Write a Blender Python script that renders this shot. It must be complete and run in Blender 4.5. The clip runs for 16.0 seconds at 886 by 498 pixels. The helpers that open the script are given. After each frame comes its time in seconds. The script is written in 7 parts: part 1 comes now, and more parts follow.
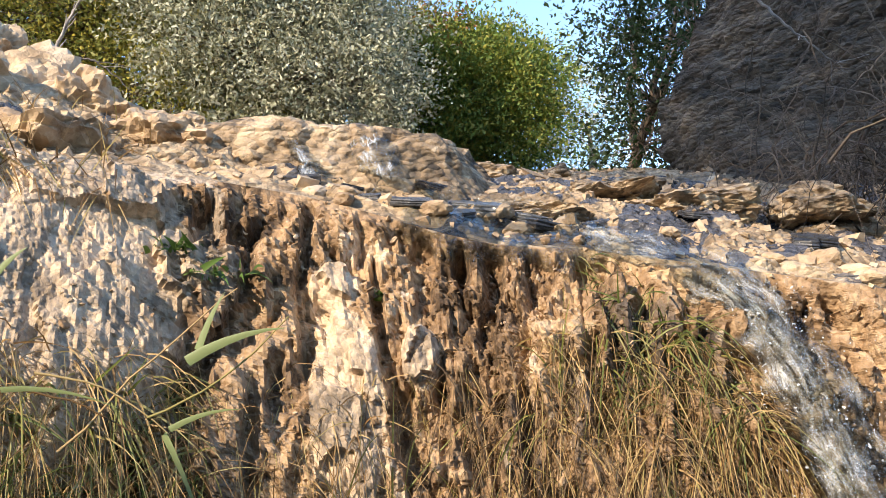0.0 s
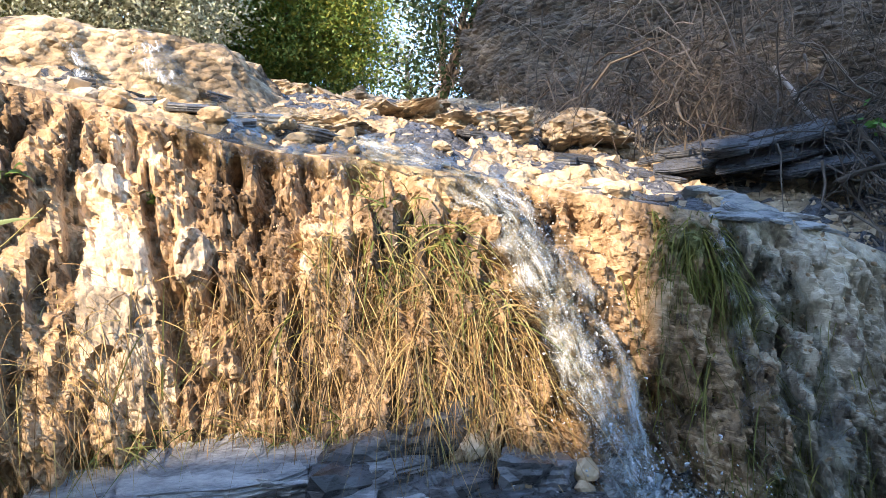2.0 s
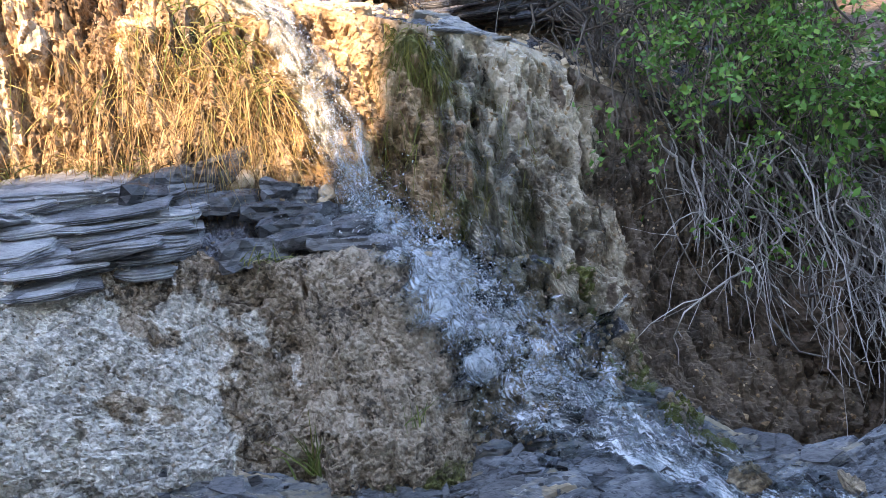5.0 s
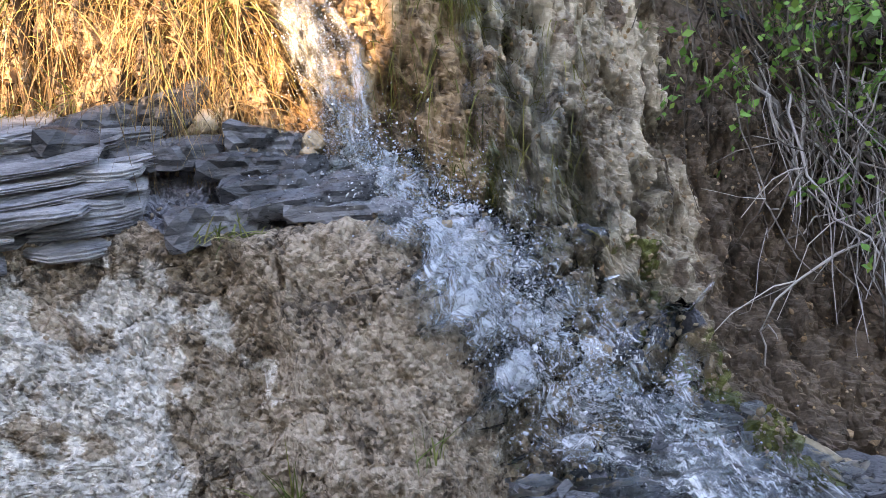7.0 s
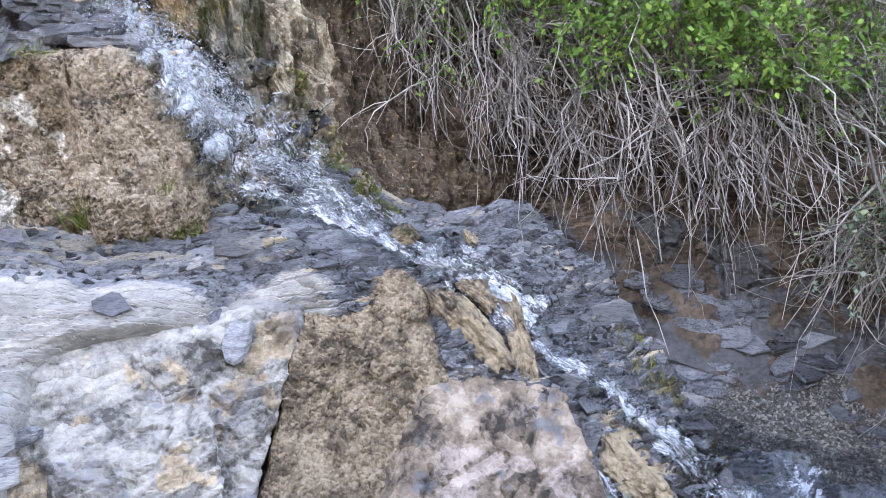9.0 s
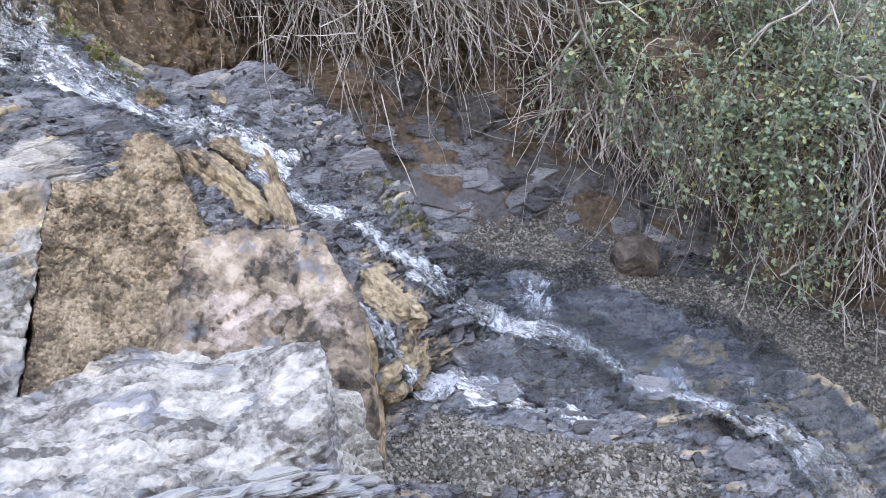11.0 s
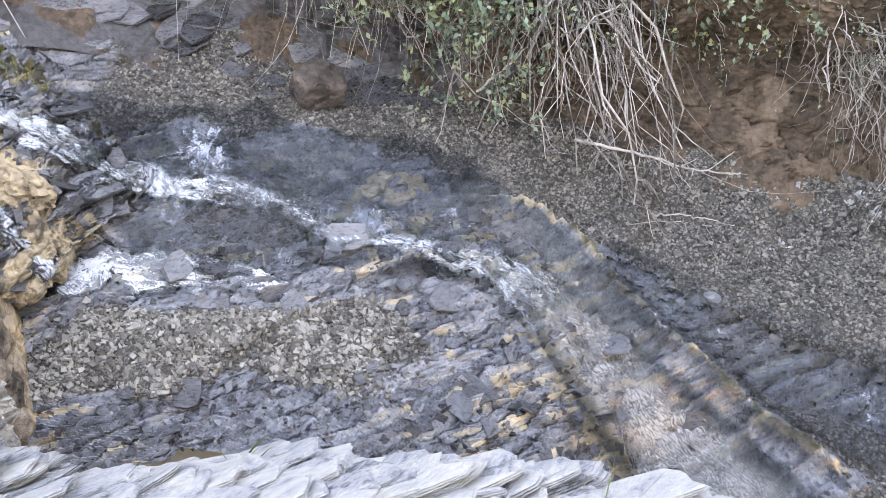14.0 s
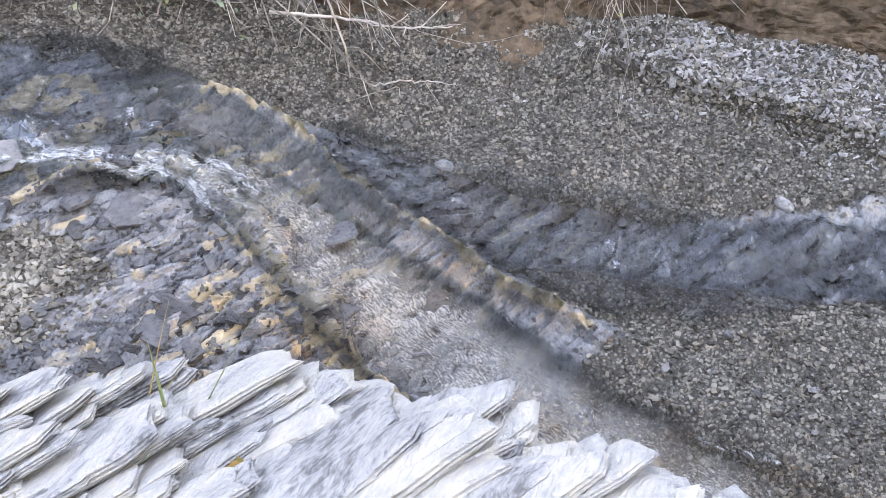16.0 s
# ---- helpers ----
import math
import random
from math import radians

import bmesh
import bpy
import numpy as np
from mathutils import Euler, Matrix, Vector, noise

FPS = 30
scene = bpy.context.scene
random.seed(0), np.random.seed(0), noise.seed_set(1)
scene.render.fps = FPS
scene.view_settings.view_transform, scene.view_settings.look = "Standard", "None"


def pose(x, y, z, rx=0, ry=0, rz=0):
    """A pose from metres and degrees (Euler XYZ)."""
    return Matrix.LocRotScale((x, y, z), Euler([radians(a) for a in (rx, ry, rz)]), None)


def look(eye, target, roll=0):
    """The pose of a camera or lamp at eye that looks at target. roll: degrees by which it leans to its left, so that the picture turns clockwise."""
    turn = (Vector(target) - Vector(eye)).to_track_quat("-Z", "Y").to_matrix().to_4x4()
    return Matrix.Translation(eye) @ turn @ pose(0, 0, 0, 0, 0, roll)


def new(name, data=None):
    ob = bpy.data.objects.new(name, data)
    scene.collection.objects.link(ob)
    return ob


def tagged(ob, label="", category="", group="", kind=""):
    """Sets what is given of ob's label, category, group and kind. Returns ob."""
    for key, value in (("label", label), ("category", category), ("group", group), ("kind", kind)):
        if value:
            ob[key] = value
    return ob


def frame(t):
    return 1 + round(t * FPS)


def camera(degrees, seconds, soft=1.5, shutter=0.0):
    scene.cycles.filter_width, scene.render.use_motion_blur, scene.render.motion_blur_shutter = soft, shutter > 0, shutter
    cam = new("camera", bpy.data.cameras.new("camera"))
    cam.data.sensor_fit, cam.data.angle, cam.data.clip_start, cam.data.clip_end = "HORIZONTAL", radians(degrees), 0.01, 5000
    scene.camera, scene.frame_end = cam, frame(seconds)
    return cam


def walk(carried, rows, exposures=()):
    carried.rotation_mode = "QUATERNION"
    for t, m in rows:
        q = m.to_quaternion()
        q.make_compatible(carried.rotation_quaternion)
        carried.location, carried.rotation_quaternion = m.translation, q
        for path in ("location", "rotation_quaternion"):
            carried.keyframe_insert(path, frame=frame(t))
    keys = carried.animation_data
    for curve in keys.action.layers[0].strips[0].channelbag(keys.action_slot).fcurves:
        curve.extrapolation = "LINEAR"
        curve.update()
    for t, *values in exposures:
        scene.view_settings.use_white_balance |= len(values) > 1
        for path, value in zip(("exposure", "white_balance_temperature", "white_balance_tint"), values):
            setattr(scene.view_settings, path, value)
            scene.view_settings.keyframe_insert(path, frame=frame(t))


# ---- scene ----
import itertools

cam = camera(55.19, 16.0, soft=0.8)
PATH = [
    (0, (0.090, 1.609, 2.471), (0.062, 3.573, 2.851), -2.97),
    (0.5, (0.105, 1.664, 2.475), (0.235, 3.643, 2.733), -3.17),
    (1, (0.118, 1.694, 2.474), (0.366, 3.667, 2.688), -3.87),
    (1.5, (0.132, 1.712, 2.468), (0.480, 3.671, 2.674), -4.22),
    (2, (0.185, 1.532, 2.392), (0.557, 3.486, 2.600), -3.94),
    (2.5, (0.214, 1.101, 2.147), (0.637, 3.047, 2.333), -3.84),
    (3, (0.203, 0.844, 2.028), (0.660, 2.783, 2.206), -3.80),
    (3.5, (0.232, 0.822, 1.960), (0.768, 2.744, 2.090), -3.37),
    (4, (0.262, 0.677, 1.846), (0.861, 2.580, 1.989), -4.10),
    (4.2, (0.262, 0.639, 1.820), (0.882, 2.534, 1.977), -4.70),
    (6.3, (0.458, 1.326, 1.968), (1.006, 3.248, 1.882), -6.04),
    (6.5, (0.457, 1.347, 1.974), (1.002, 3.269, 1.891), -5.99),
    (7, (0.461, 1.354, 1.965), (1.038, 3.267, 1.872), -4.61),
    (7.5, (0.401, 1.115, 2.077), (1.260, 2.867, 1.640), -0.10),
    (8, (0.287, 0.816, 2.076), (1.263, 2.502, 1.622), -0.11),
    (8.5, (0.072, 0.378, 2.077), (1.178, 1.967, 1.575), 1.00),
    (9, (0.011, 0.217, 2.050), (1.154, 1.771, 1.521), 0.12),
    (9.5, (0.003, 0.150, 1.982), (1.229, 1.623, 1.413), -0.02),
    (10, (-0.071, 0.039, 1.897), (1.287, 1.397, 1.338), 0.14),
    (10.2, (-0.113, 0.016, 1.896), (1.278, 1.328, 1.311), 0.15),
    (12.3, (-0.061, 0.063, 2.112), (1.463, 0.867, 1.096), 2.18),
    (12.5, (-0.049, 0.050, 2.092), (1.491, 0.815, 1.071), 2.40),
    (13, (0.183, 0.076, 1.933), (1.741, 0.781, 0.895), 1.57),
    (13.5, (0.360, 0.056, 1.822), (1.931, 0.672, 0.748), 1.65),
    (14, (0.381, 0.015, 1.791), (1.968, 0.547, 0.696), 1.53),
    (14.5, (0.448, -0.057, 1.732), (2.039, 0.386, 0.604), 0.82),
    (15, (0.525, -0.122, 1.666), (2.110, 0.251, 0.504), 1.01),
    (15.5, (0.641, -0.262, 1.590), (2.200, 0.054, 0.377), 0.23),
    (16, (0.663, -0.351, 1.516), (2.230, -0.166, 0.287), -0.91),
]
EXPOSURES = [(0, 1.74, 6500, 10), (1.5, 2.1, 6500, 10), (2.5, 2.72, 6600, 12), (3.5, 3.0, 7100, 15), (4.2, 3.06, 7400, 17), (6.4, 3.32, 8400, 22), (7.2, 3.5, 9200, 24), (8.0, 3.95, 9700, 25), (9.0, 4.15, 10200, 26), (12.5, 4.38, 12600, 26), (14.0, 4.58, 13200, 26), (16.0, 4.58, 13900, 26)]
walk(cam, [(t, look(eye, target, roll)) for t, eye, target, roll in PATH], EXPOSURES)

# ---- light ----
SUN = Vector((-0.55, -0.72, 0.42)).normalized()
world = bpy.data.worlds.new("sky")
scene.world = world
world.use_nodes = True
sky = world.node_tree.nodes.new("ShaderNodeTexSky")
sky.sky_type, sky.sun_disc = "NISHITA", False
sky.dust_density, sky.ozone_density = 0.3, 2.5
sky.sun_elevation, sky.sun_rotation = math.asin(SUN.z), math.atan2(SUN.x, SUN.y)
world.node_tree.links.new(sky.outputs[0], world.node_tree.nodes["Background"].inputs[0])
world.node_tree.nodes["Background"].inputs[1].default_value = 0.15
sun = new("sun", bpy.data.lights.new("sun", "SUN"))
sun.data.energy, sun.data.angle, sun.data.color = 2.8, radians(0.6), (1.0, 0.81, 0.585)
sun.matrix_world = look(SUN * 20, (0, 0, 0))

# ---- numeric helpers ----
RNG = np.random.default_rng(7)
_perm = RNG.permutation(256)
_perm = np.concatenate([_perm, _perm, _perm]).astype(np.int32)
_grad = RNG.normal(size=(256, 3))
_grad /= np.linalg.norm(_grad, axis=1)[:, None]
_gx, _gy, _gz = (np.ascontiguousarray(_grad[:, k], np.float32) for k in range(3))


def perlin(p):
    """Gradient noise, about -1 to 1."""
    p = np.asarray(p, np.float32)
    shape = p.shape[:-1]
    p = p.reshape(-1, 3)
    c = np.floor(p)
    f = p - c
    c = c.astype(np.int32) & 255
    w = f * f * f * (f * (f * 6 - 15) + 10)
    fx, fy, fz = f.T
    wx, wy, wz = w.T
    hx = (_perm[c[:, 0]], _perm[c[:, 0] + 1])
    planes = []
    for dz in (0, 1):
        rows_ = []
        for dy in (0, 1):
            ends = []
            for dx in (0, 1):
                h = _perm[_perm[hx[dx] + c[:, 1] + dy] + c[:, 2] + dz]
                ends.append(_gx[h] * (fx - dx) + _gy[h] * (fy - dy) + _gz[h] * (fz - dz))
            rows_.append(ends[0] + wx * (ends[1] - ends[0]))
        planes.append(rows_[0] + wy * (rows_[1] - rows_[0]))
    return (planes[0] + wz * (planes[1] - planes[0])).reshape(shape) * 1.5


def fbm(p, scale=1.0, octaves=4, gain=0.5, ridged=False):
    p = np.asarray(p, float) * scale
    out, amp = 0.0, 1.0
    for o in range(octaves):
        n = perlin(p + 17.3 * o)
        out = out + amp * ((1 - 2 * np.abs(n)) if ridged else n)
        p, amp = p * 2.03, amp * gain
    return out


_jit = RNG.random((256, 3))


def cellular(p, seed=0):
    """Unit cells round jittered points: the cell's three random numbers, the way from its middle, and the distance to its border."""
    p = np.asarray(p, float)
    shape = p.shape[:-1]
    k = p.shape[-1]
    p = p.reshape(-1, k)
    c = np.floor(p).astype(np.int64)
    f = p - c
    d1, d2 = np.full(len(p), 9.0), np.full(len(p), 9.0)
    ident, way = np.zeros(len(p), np.int64), np.zeros_like(p)
    for step in itertools.product((-1, 0, 1), repeat=k):
        h = np.full(len(p), seed & 255, np.int64)
        for a in range(k):
            h = _perm[h + ((c[:, a] + step[a]) & 255)].astype(np.int64)
        off = f - (np.array(step) + 0.1 + 0.8 * _jit[h][:, :k])
        d = np.sqrt((off**2).sum(1))
        near_ = d < d1
        d2 = np.where(near_, d1, np.minimum(d2, d))
        ident = np.where(near_, h, ident)
        way = np.where(near_[:, None], off, way)
        d1 = np.where(near_, d, d1)
    return _jit[(ident * 7 + 13) & 255].reshape(*shape, 3), way.reshape(*shape, k), (d2 - d1).reshape(shape)


def plates(p, normal, along, size, seed=0, dip=0.5, step=0.5):
    """Broken bedded plates: height (unit about 1) and tone; each plate lies tilted along the dip and ends in a step."""
    n = np.array(normal, float) / np.linalg.norm(normal)
    x = np.array(along, float)
    x = x - n * (x @ n)
    x /= np.linalg.norm(x)
    y = np.cross(n, x)
    wob = 0.25 * min(size) * np.stack([fbm(p, 0.6 / min(size), 3), fbm(p + 31, 0.6 / min(size), 3)], -1)
    q2 = (np.stack([p @ x, p @ y], -1) + wob) / size
    r, way, edge_ = cellular(q2, seed)
    tilt = r[..., 1:] - 0.5
    return dip * way[..., 1] + step * (r[..., 0] - 0.5) + 0.6 * (way * tilt).sum(-1) - 0.35 * smooth(0.12, 0.0, edge_), r[..., 2] - 0.5, edge_


def smooth(a, b, x):
    t = np.clip((x - a) / (b - a), 0, 1)
    return t * t * (3 - 2 * t)


def spline(points, n):
    """Catmull-Rom through points (k, ...) at n even steps of the parameter."""
    p = np.asarray(points, float)
    k = len(p)
    ext = np.concatenate([[2 * p[0] - p[1]], p, [2 * p[-1] - p[-2]]])
    s = np.linspace(0, k - 1, n)
    i = np.minimum(s.astype(int), k - 2)
    f = (s - i).reshape((-1,) + (1,) * (p.ndim - 1))
    a, b, c, d = ext[i], ext[i + 1], ext[i + 2], ext[i + 3]
    return 0.5 * (2 * b + (c - a) * f + (2 * a - 5 * b + 4 * c - d) * f**2 + (3 * b - a - 3 * c + d) * f**3)


def surface(net, nu, nv):
    """A smooth grid (nv, nu, 3) through a coarse net of rows."""
    rows = spline(np.array(net, float), nv)
    return spline(rows.swapaxes(0, 1), nu).swapaxes(0, 1)


def normals(g):
    du, dv = np.gradient(g, axis=1), np.gradient(g, axis=0)
    n = np.cross(du, dv)
    return n / (np.linalg.norm(n, axis=-1, keepdims=True) + 1e-9)


def mesh_from(name, verts, faces, mat, smooth_shade=True, attrs=None):
    me = bpy.data.meshes.new(name)
    verts = np.asarray(verts, np.float32).reshape(-1, 3)
    faces = np.asarray(faces, np.int32)
    k = faces.shape[1]
    me.vertices.add(len(verts))
    me.vertices.foreach_set("co", verts.ravel())
    me.loops.add(faces.size)
    me.loops.foreach_set("vertex_index", faces.ravel())
    me.polygons.add(len(faces))
    me.polygons.foreach_set("loop_start", np.arange(0, faces.size, k, dtype=np.int32))
    me.polygons.foreach_set("use_smooth", np.full(len(faces), smooth_shade))
    for key, values in (attrs or {}).items():
        me.attributes.new(key, "FLOAT", "POINT").data.foreach_set("value", np.asarray(values, float).ravel())
    me.materials.append(mat)
    me.update(calc_edges=True)
    return me


def grid_faces(nv, nu, closed=False):
    i = np.arange(nv * nu).reshape(nv, nu)
    a = i if not closed else np.concatenate([i, i[:, :1]], 1)
    return np.stack([a[:-1, :-1], a[:-1, 1:], a[1:, 1:], a[1:, :-1]], -1).reshape(-1, 4)


def sheet(name, g, mat, attrs=None, flip=False, soft_shade=True):
    f = grid_faces(*g.shape[:2])
    if flip:
        f = f[:, ::-1]
    return new(name, mesh_from(name, g.reshape(-1, 3), f, mat, soft_shade, attrs))


def part(name, me, parent, label=""):
    ob = new(name, me)
    ob.parent = parent
    return tagged(ob, label) if label else ob


# ---- materials ----
def node_material(name):
    m = bpy.data.materials.new(name)
    m.use_nodes = True
    return m, m.node_tree.nodes, m.node_tree.links, m.node_tree.nodes["Principled BSDF"]


def rock_material(name, colours, scale=3.0, grain=60.0, rough=(0.75, 0.95), bump=0.5, wet=0.0, stretch=(1, 1, 1), masks=(), bump_scale=0.01, metallic=0.0, island=0.0, specular=0.5, contrast=0.4, cells=None, cloud=0.6, pebbles=None):
    """Earth and stone: colours spread by noise at two scales, a fine grain with relief; masks: (attribute, colour, wet) laid over."""
    m, nodes, links, out = node_material(name)
    co = nodes.new("ShaderNodeNewGeometry")
    mp = nodes.new("ShaderNodeMapping")
    mp.inputs["Scale"].default_value = stretch
    if stretch != (1, 1, 1):
        mp.inputs["Rotation"].default_value = (0.35, -0.25, 0.5)
    links.new(co.outputs["Position"], mp.inputs[0])

    def tex(s, detail=6.0, rough_=0.6):
        t = nodes.new("ShaderNodeTexNoise")
        t.inputs["Scale"].default_value, t.inputs["Detail"].default_value, t.inputs["Roughness"].default_value = s, detail, rough_
        links.new(mp.outputs[0], t.inputs["Vector"])
        return t.outputs["Fac"]

    big, mid, fine = tex(scale, 8.0, 0.6), tex(grain * 0.3, 5.0, 0.6), tex(grain, 4.0, 0.65)

    def blend(value, factor, rest):
        k = nodes.new("ShaderNodeMath")
        k.operation = "MULTIPLY_ADD"
        k.inputs[1].default_value = factor
        links.new(value, k.inputs[0])
        if not isinstance(rest, float):
            links.new(rest, k.inputs[2])
        else:
            k.inputs[2].default_value = rest
        return k

    mixf = blend(fine, contrast, blend(mid, contrast * 0.9, blend(big, cloud, 0.5 - 0.5 * cloud - 0.95 * contrast).outputs[0]).outputs[0])
    fac = mixf.outputs[0]
    tone_at = nodes.new("ShaderNodeAttribute")
    tone_at.attribute_name = "tone"
    fac = blend(tone_at.outputs["Fac"], 0.42, fac).outputs[0]
    cell_height = None
    if cells:
        # broken pieces: each has its own tone and stands a little higher or lower than the next
        c_scale, c_stretch, c_tone, c_height, c_warp = cells
        wn = nodes.new("ShaderNodeTexNoise")
        wn.inputs["Scale"].default_value, wn.inputs["Detail"].default_value = c_scale * 0.7, 3.0
        links.new(co.outputs["Position"], wn.inputs["Vector"])
        warp = nodes.new("ShaderNodeVectorMath")
        warp.operation = "MULTIPLY_ADD"
        warp.inputs[1].default_value = (c_warp / c_scale,) * 3
        links.new(wn.outputs["Color"], warp.inputs[0])
        links.new(co.outputs["Position"], warp.inputs[2])
        mp2 = nodes.new("ShaderNodeMapping")
        mp2.inputs["Scale"].default_value = c_stretch
        mp2.inputs["Rotation"].default_value = (0.35, -0.25, 0.5)
        links.new(warp.outputs[0], mp2.inputs[0])
        vo = nodes.new("ShaderNodeTexVoronoi")
        vo.inputs["Scale"].default_value = c_scale
        links.new(mp2.outputs[0], vo.inputs["Vector"])
        sp = nodes.new("ShaderNodeSeparateColor")
        links.new(vo.outputs["Color"], sp.inputs[0])
        fac = blend(sp.outputs[0], c_tone, blend(fac, 1.0, -c_tone / 2).outputs[0]).outputs[0]
        dome = blend(vo.outputs["Distance"], -0.8 * c_height, blend(sp.outputs[1], c_height, 0.0).outputs[0])
        cell_height = dome.outputs[0]
    if island:
        geo = nodes.new("ShaderNodeNewGeometry")
        obi = nodes.new("ShaderNodeObjectInfo")
        a1 = nodes.new("ShaderNodeMath")
        a1.operation = "ADD"
        links.new(geo.outputs["Random Per Island"], a1.inputs[0])
        links.new(obi.outputs["Random"], a1.inputs[1])
        a2 = nodes.new("ShaderNodeMath")
        a2.operation = "FRACT"
        links.new(a1.outputs[0], a2.inputs[0])
        a3 = nodes.new("ShaderNodeMath")
        a3.operation = "MULTIPLY_ADD"
        a3.inputs[1].default_value = island
        links.new(a2.outputs[0], a3.inputs[0])
        s2 = nodes.new("ShaderNodeMath")
        s2.operation = "SUBTRACT"
        s2.inputs[1].default_value = island / 2
        links.new(fac, s2.inputs[0])
        links.new(s2.outputs[0], a3.inputs[2])
        fac = a3.outputs[0]
    ramp = nodes.new("ShaderNodeValToRGB")
    els = ramp.color_ramp.elements
    n = len(colours)
    for k, c in enumerate(colours):
        pos = 0.3 + 0.4 * k / max(n - 1, 1)
        e = els[k] if k < 2 else els.new(pos)
        e.position, e.color = pos, (*c, 1)
    links.new(fac, ramp.inputs[0])
    colour = ramp.outputs[0]
    roughness = nodes.new("ShaderNodeMapRange")
    roughness.inputs["To Min"].default_value, roughness.inputs["To Max"].default_value = rough
    roughness.inputs["From Min"].default_value, roughness.inputs["From Max"].default_value = 0.3, 0.7
    links.new(fine, roughness.inputs["Value"])
    rgh = roughness.outputs[0]
    for attr, c, r in masks:
        at = nodes.new("ShaderNodeAttribute")
        at.attribute_name = attr
        # a ragged edge: the mask is broken up by the grain
        ad = nodes.new("ShaderNodeMath")
        ad.operation = "ADD"
        links.new(at.outputs["Fac"], ad.inputs[0])
        links.new(mixf.outputs[0], ad.inputs[1])
        mr = nodes.new("ShaderNodeMapRange")
        mr.inputs["From Min"].default_value, mr.inputs["From Max"].default_value = 0.92, 1.08
        links.new(ad.outputs[0], mr.inputs["Value"])
        if c is not None:
            mx = nodes.new("ShaderNodeMix")
            mx.data_type = "RGBA"
            links.new(mr.outputs[0], mx.inputs["Factor"])
            links.new(colour, mx.inputs["A"])
            tone = nodes.new("ShaderNodeValToRGB")
            tone.color_ramp.elements[0].position, tone.color_ramp.elements[1].position = 0.3, 0.7
            tone.color_ramp.elements[0].color = (*[v * 0.38 for v in c], 1)
            tone.color_ramp.elements[1].color = (*[min(1, v * 1.4) for v in c], 1)
            links.new(fac, tone.inputs[0])
            links.new(tone.outputs[0], mx.inputs["B"])
            colour = mx.outputs["Result"]
        if r is not None:
            mxr = nodes.new("ShaderNodeMix")
            links.new(mr.outputs[0], mxr.inputs["Factor"])
            links.new(rgh, mxr.inputs["A"])
            mxr.inputs["B"].default_value = r
            rgh = mxr.outputs["Result"]
    pebble_height = None
    if pebbles:
        # small packed stones where an attribute says so: each with its own tone, dark between them
        attr, p_scale, p_colours = pebbles
        pv_ = nodes.new("ShaderNodeTexVoronoi")
        pv_.inputs["Scale"].default_value = p_scale
        links.new(co.outputs["Position"], pv_.inputs["Vector"])
        ps = nodes.new("ShaderNodeSeparateColor")
        links.new(pv_.outputs["Color"], ps.inputs[0])
        pr = nodes.new("ShaderNodeValToRGB")
        pe = pr.color_ramp.elements
        for k, c in enumerate(p_colours):
            pos = k / (len(p_colours) - 1)
            e = pe[k] if k < 2 else pe.new(pos)
            e.position, e.color = pos, (*c, 1)
        links.new(ps.outputs[0], pr.inputs[0])
        gap = nodes.new("ShaderNodeMapRange")
        gap.inputs["From Min"].default_value, gap.inputs["From Max"].default_value = 0.3, 0.62
        gap.inputs["To Min"].default_value, gap.inputs["To Max"].default_value = 1.0, 0.3
        links.new(pv_.outputs["Distance"], gap.inputs["Value"])
        pm = nodes.new("ShaderNodeMix")
        pm.data_type, pm.blend_type = "RGBA", "MULTIPLY"
        pm.inputs["Factor"].default_value = 1.0
        links.new(pr.outputs[0], pm.inputs["A"])
        links.new(gap.outputs[0], pm.inputs["B"])
        at = nodes.new("ShaderNodeAttribute")
        at.attribute_name = attr
        ad = blend(mid, 0.5, at.outputs["Fac"])
        mr = nodes.new("ShaderNodeMapRange")
        mr.inputs["From Min"].default_value, mr.inputs["From Max"].default_value = 0.62, 0.85
        links.new(ad.outputs[0], mr.inputs["Value"])
        mx = nodes.new("ShaderNodeMix")
        mx.data_type = "RGBA"
        links.new(mr.outputs[0], mx.inputs["Factor"])
        links.new(colour, mx.inputs["A"])
        links.new(pm.outputs["Result"], mx.inputs["B"])
        colour = mx.outputs["Result"]
        mxr = nodes.new("ShaderNodeMix")
        links.new(mr.outputs[0], mxr.inputs["Factor"])
        links.new(rgh, mxr.inputs["A"])
        mxr.inputs["B"].default_value = 0.6
        rgh = mxr.outputs["Result"]
        hm = nodes.new("ShaderNodeMath")
        hm.operation = "MULTIPLY"
        links.new(gap.outputs[0], hm.inputs[0])
        links.new(mr.outputs[0], hm.inputs[1])
        pebble_height = blend(hm.outputs[0], 2.2, 0.0).outputs[0]
    links.new(colour, out.inputs["Base Color"])
    links.new(rgh, out.inputs["Roughness"])
    out.inputs["Specular IOR Level"].default_value = specular
    bp = nodes.new("ShaderNodeBump")
    bp.inputs["Strength"].default_value, bp.inputs["Distance"].default_value = bump, bump_scale
    hsum = nodes.new("ShaderNodeMath")
    hsum.operation = "ADD"
    links.new(fine, hsum.inputs[0])
    links.new(mid, hsum.inputs[1])
    height = hsum.outputs[0]
    if cell_height is not None:
        hs2 = nodes.new("ShaderNodeMath")
        hs2.operation = "ADD"
        links.new(height, hs2.inputs[0])
        links.new(cell_height, hs2.inputs[1])
        height = hs2.outputs[0]
    if pebble_height is not None:
        hs3 = nodes.new("ShaderNodeMath")
        hs3.operation = "ADD"
        links.new(height, hs3.inputs[0])
        links.new(pebble_height, hs3.inputs[1])
        height = hs3.outputs[0]
    links.new(height, bp.inputs["Height"])
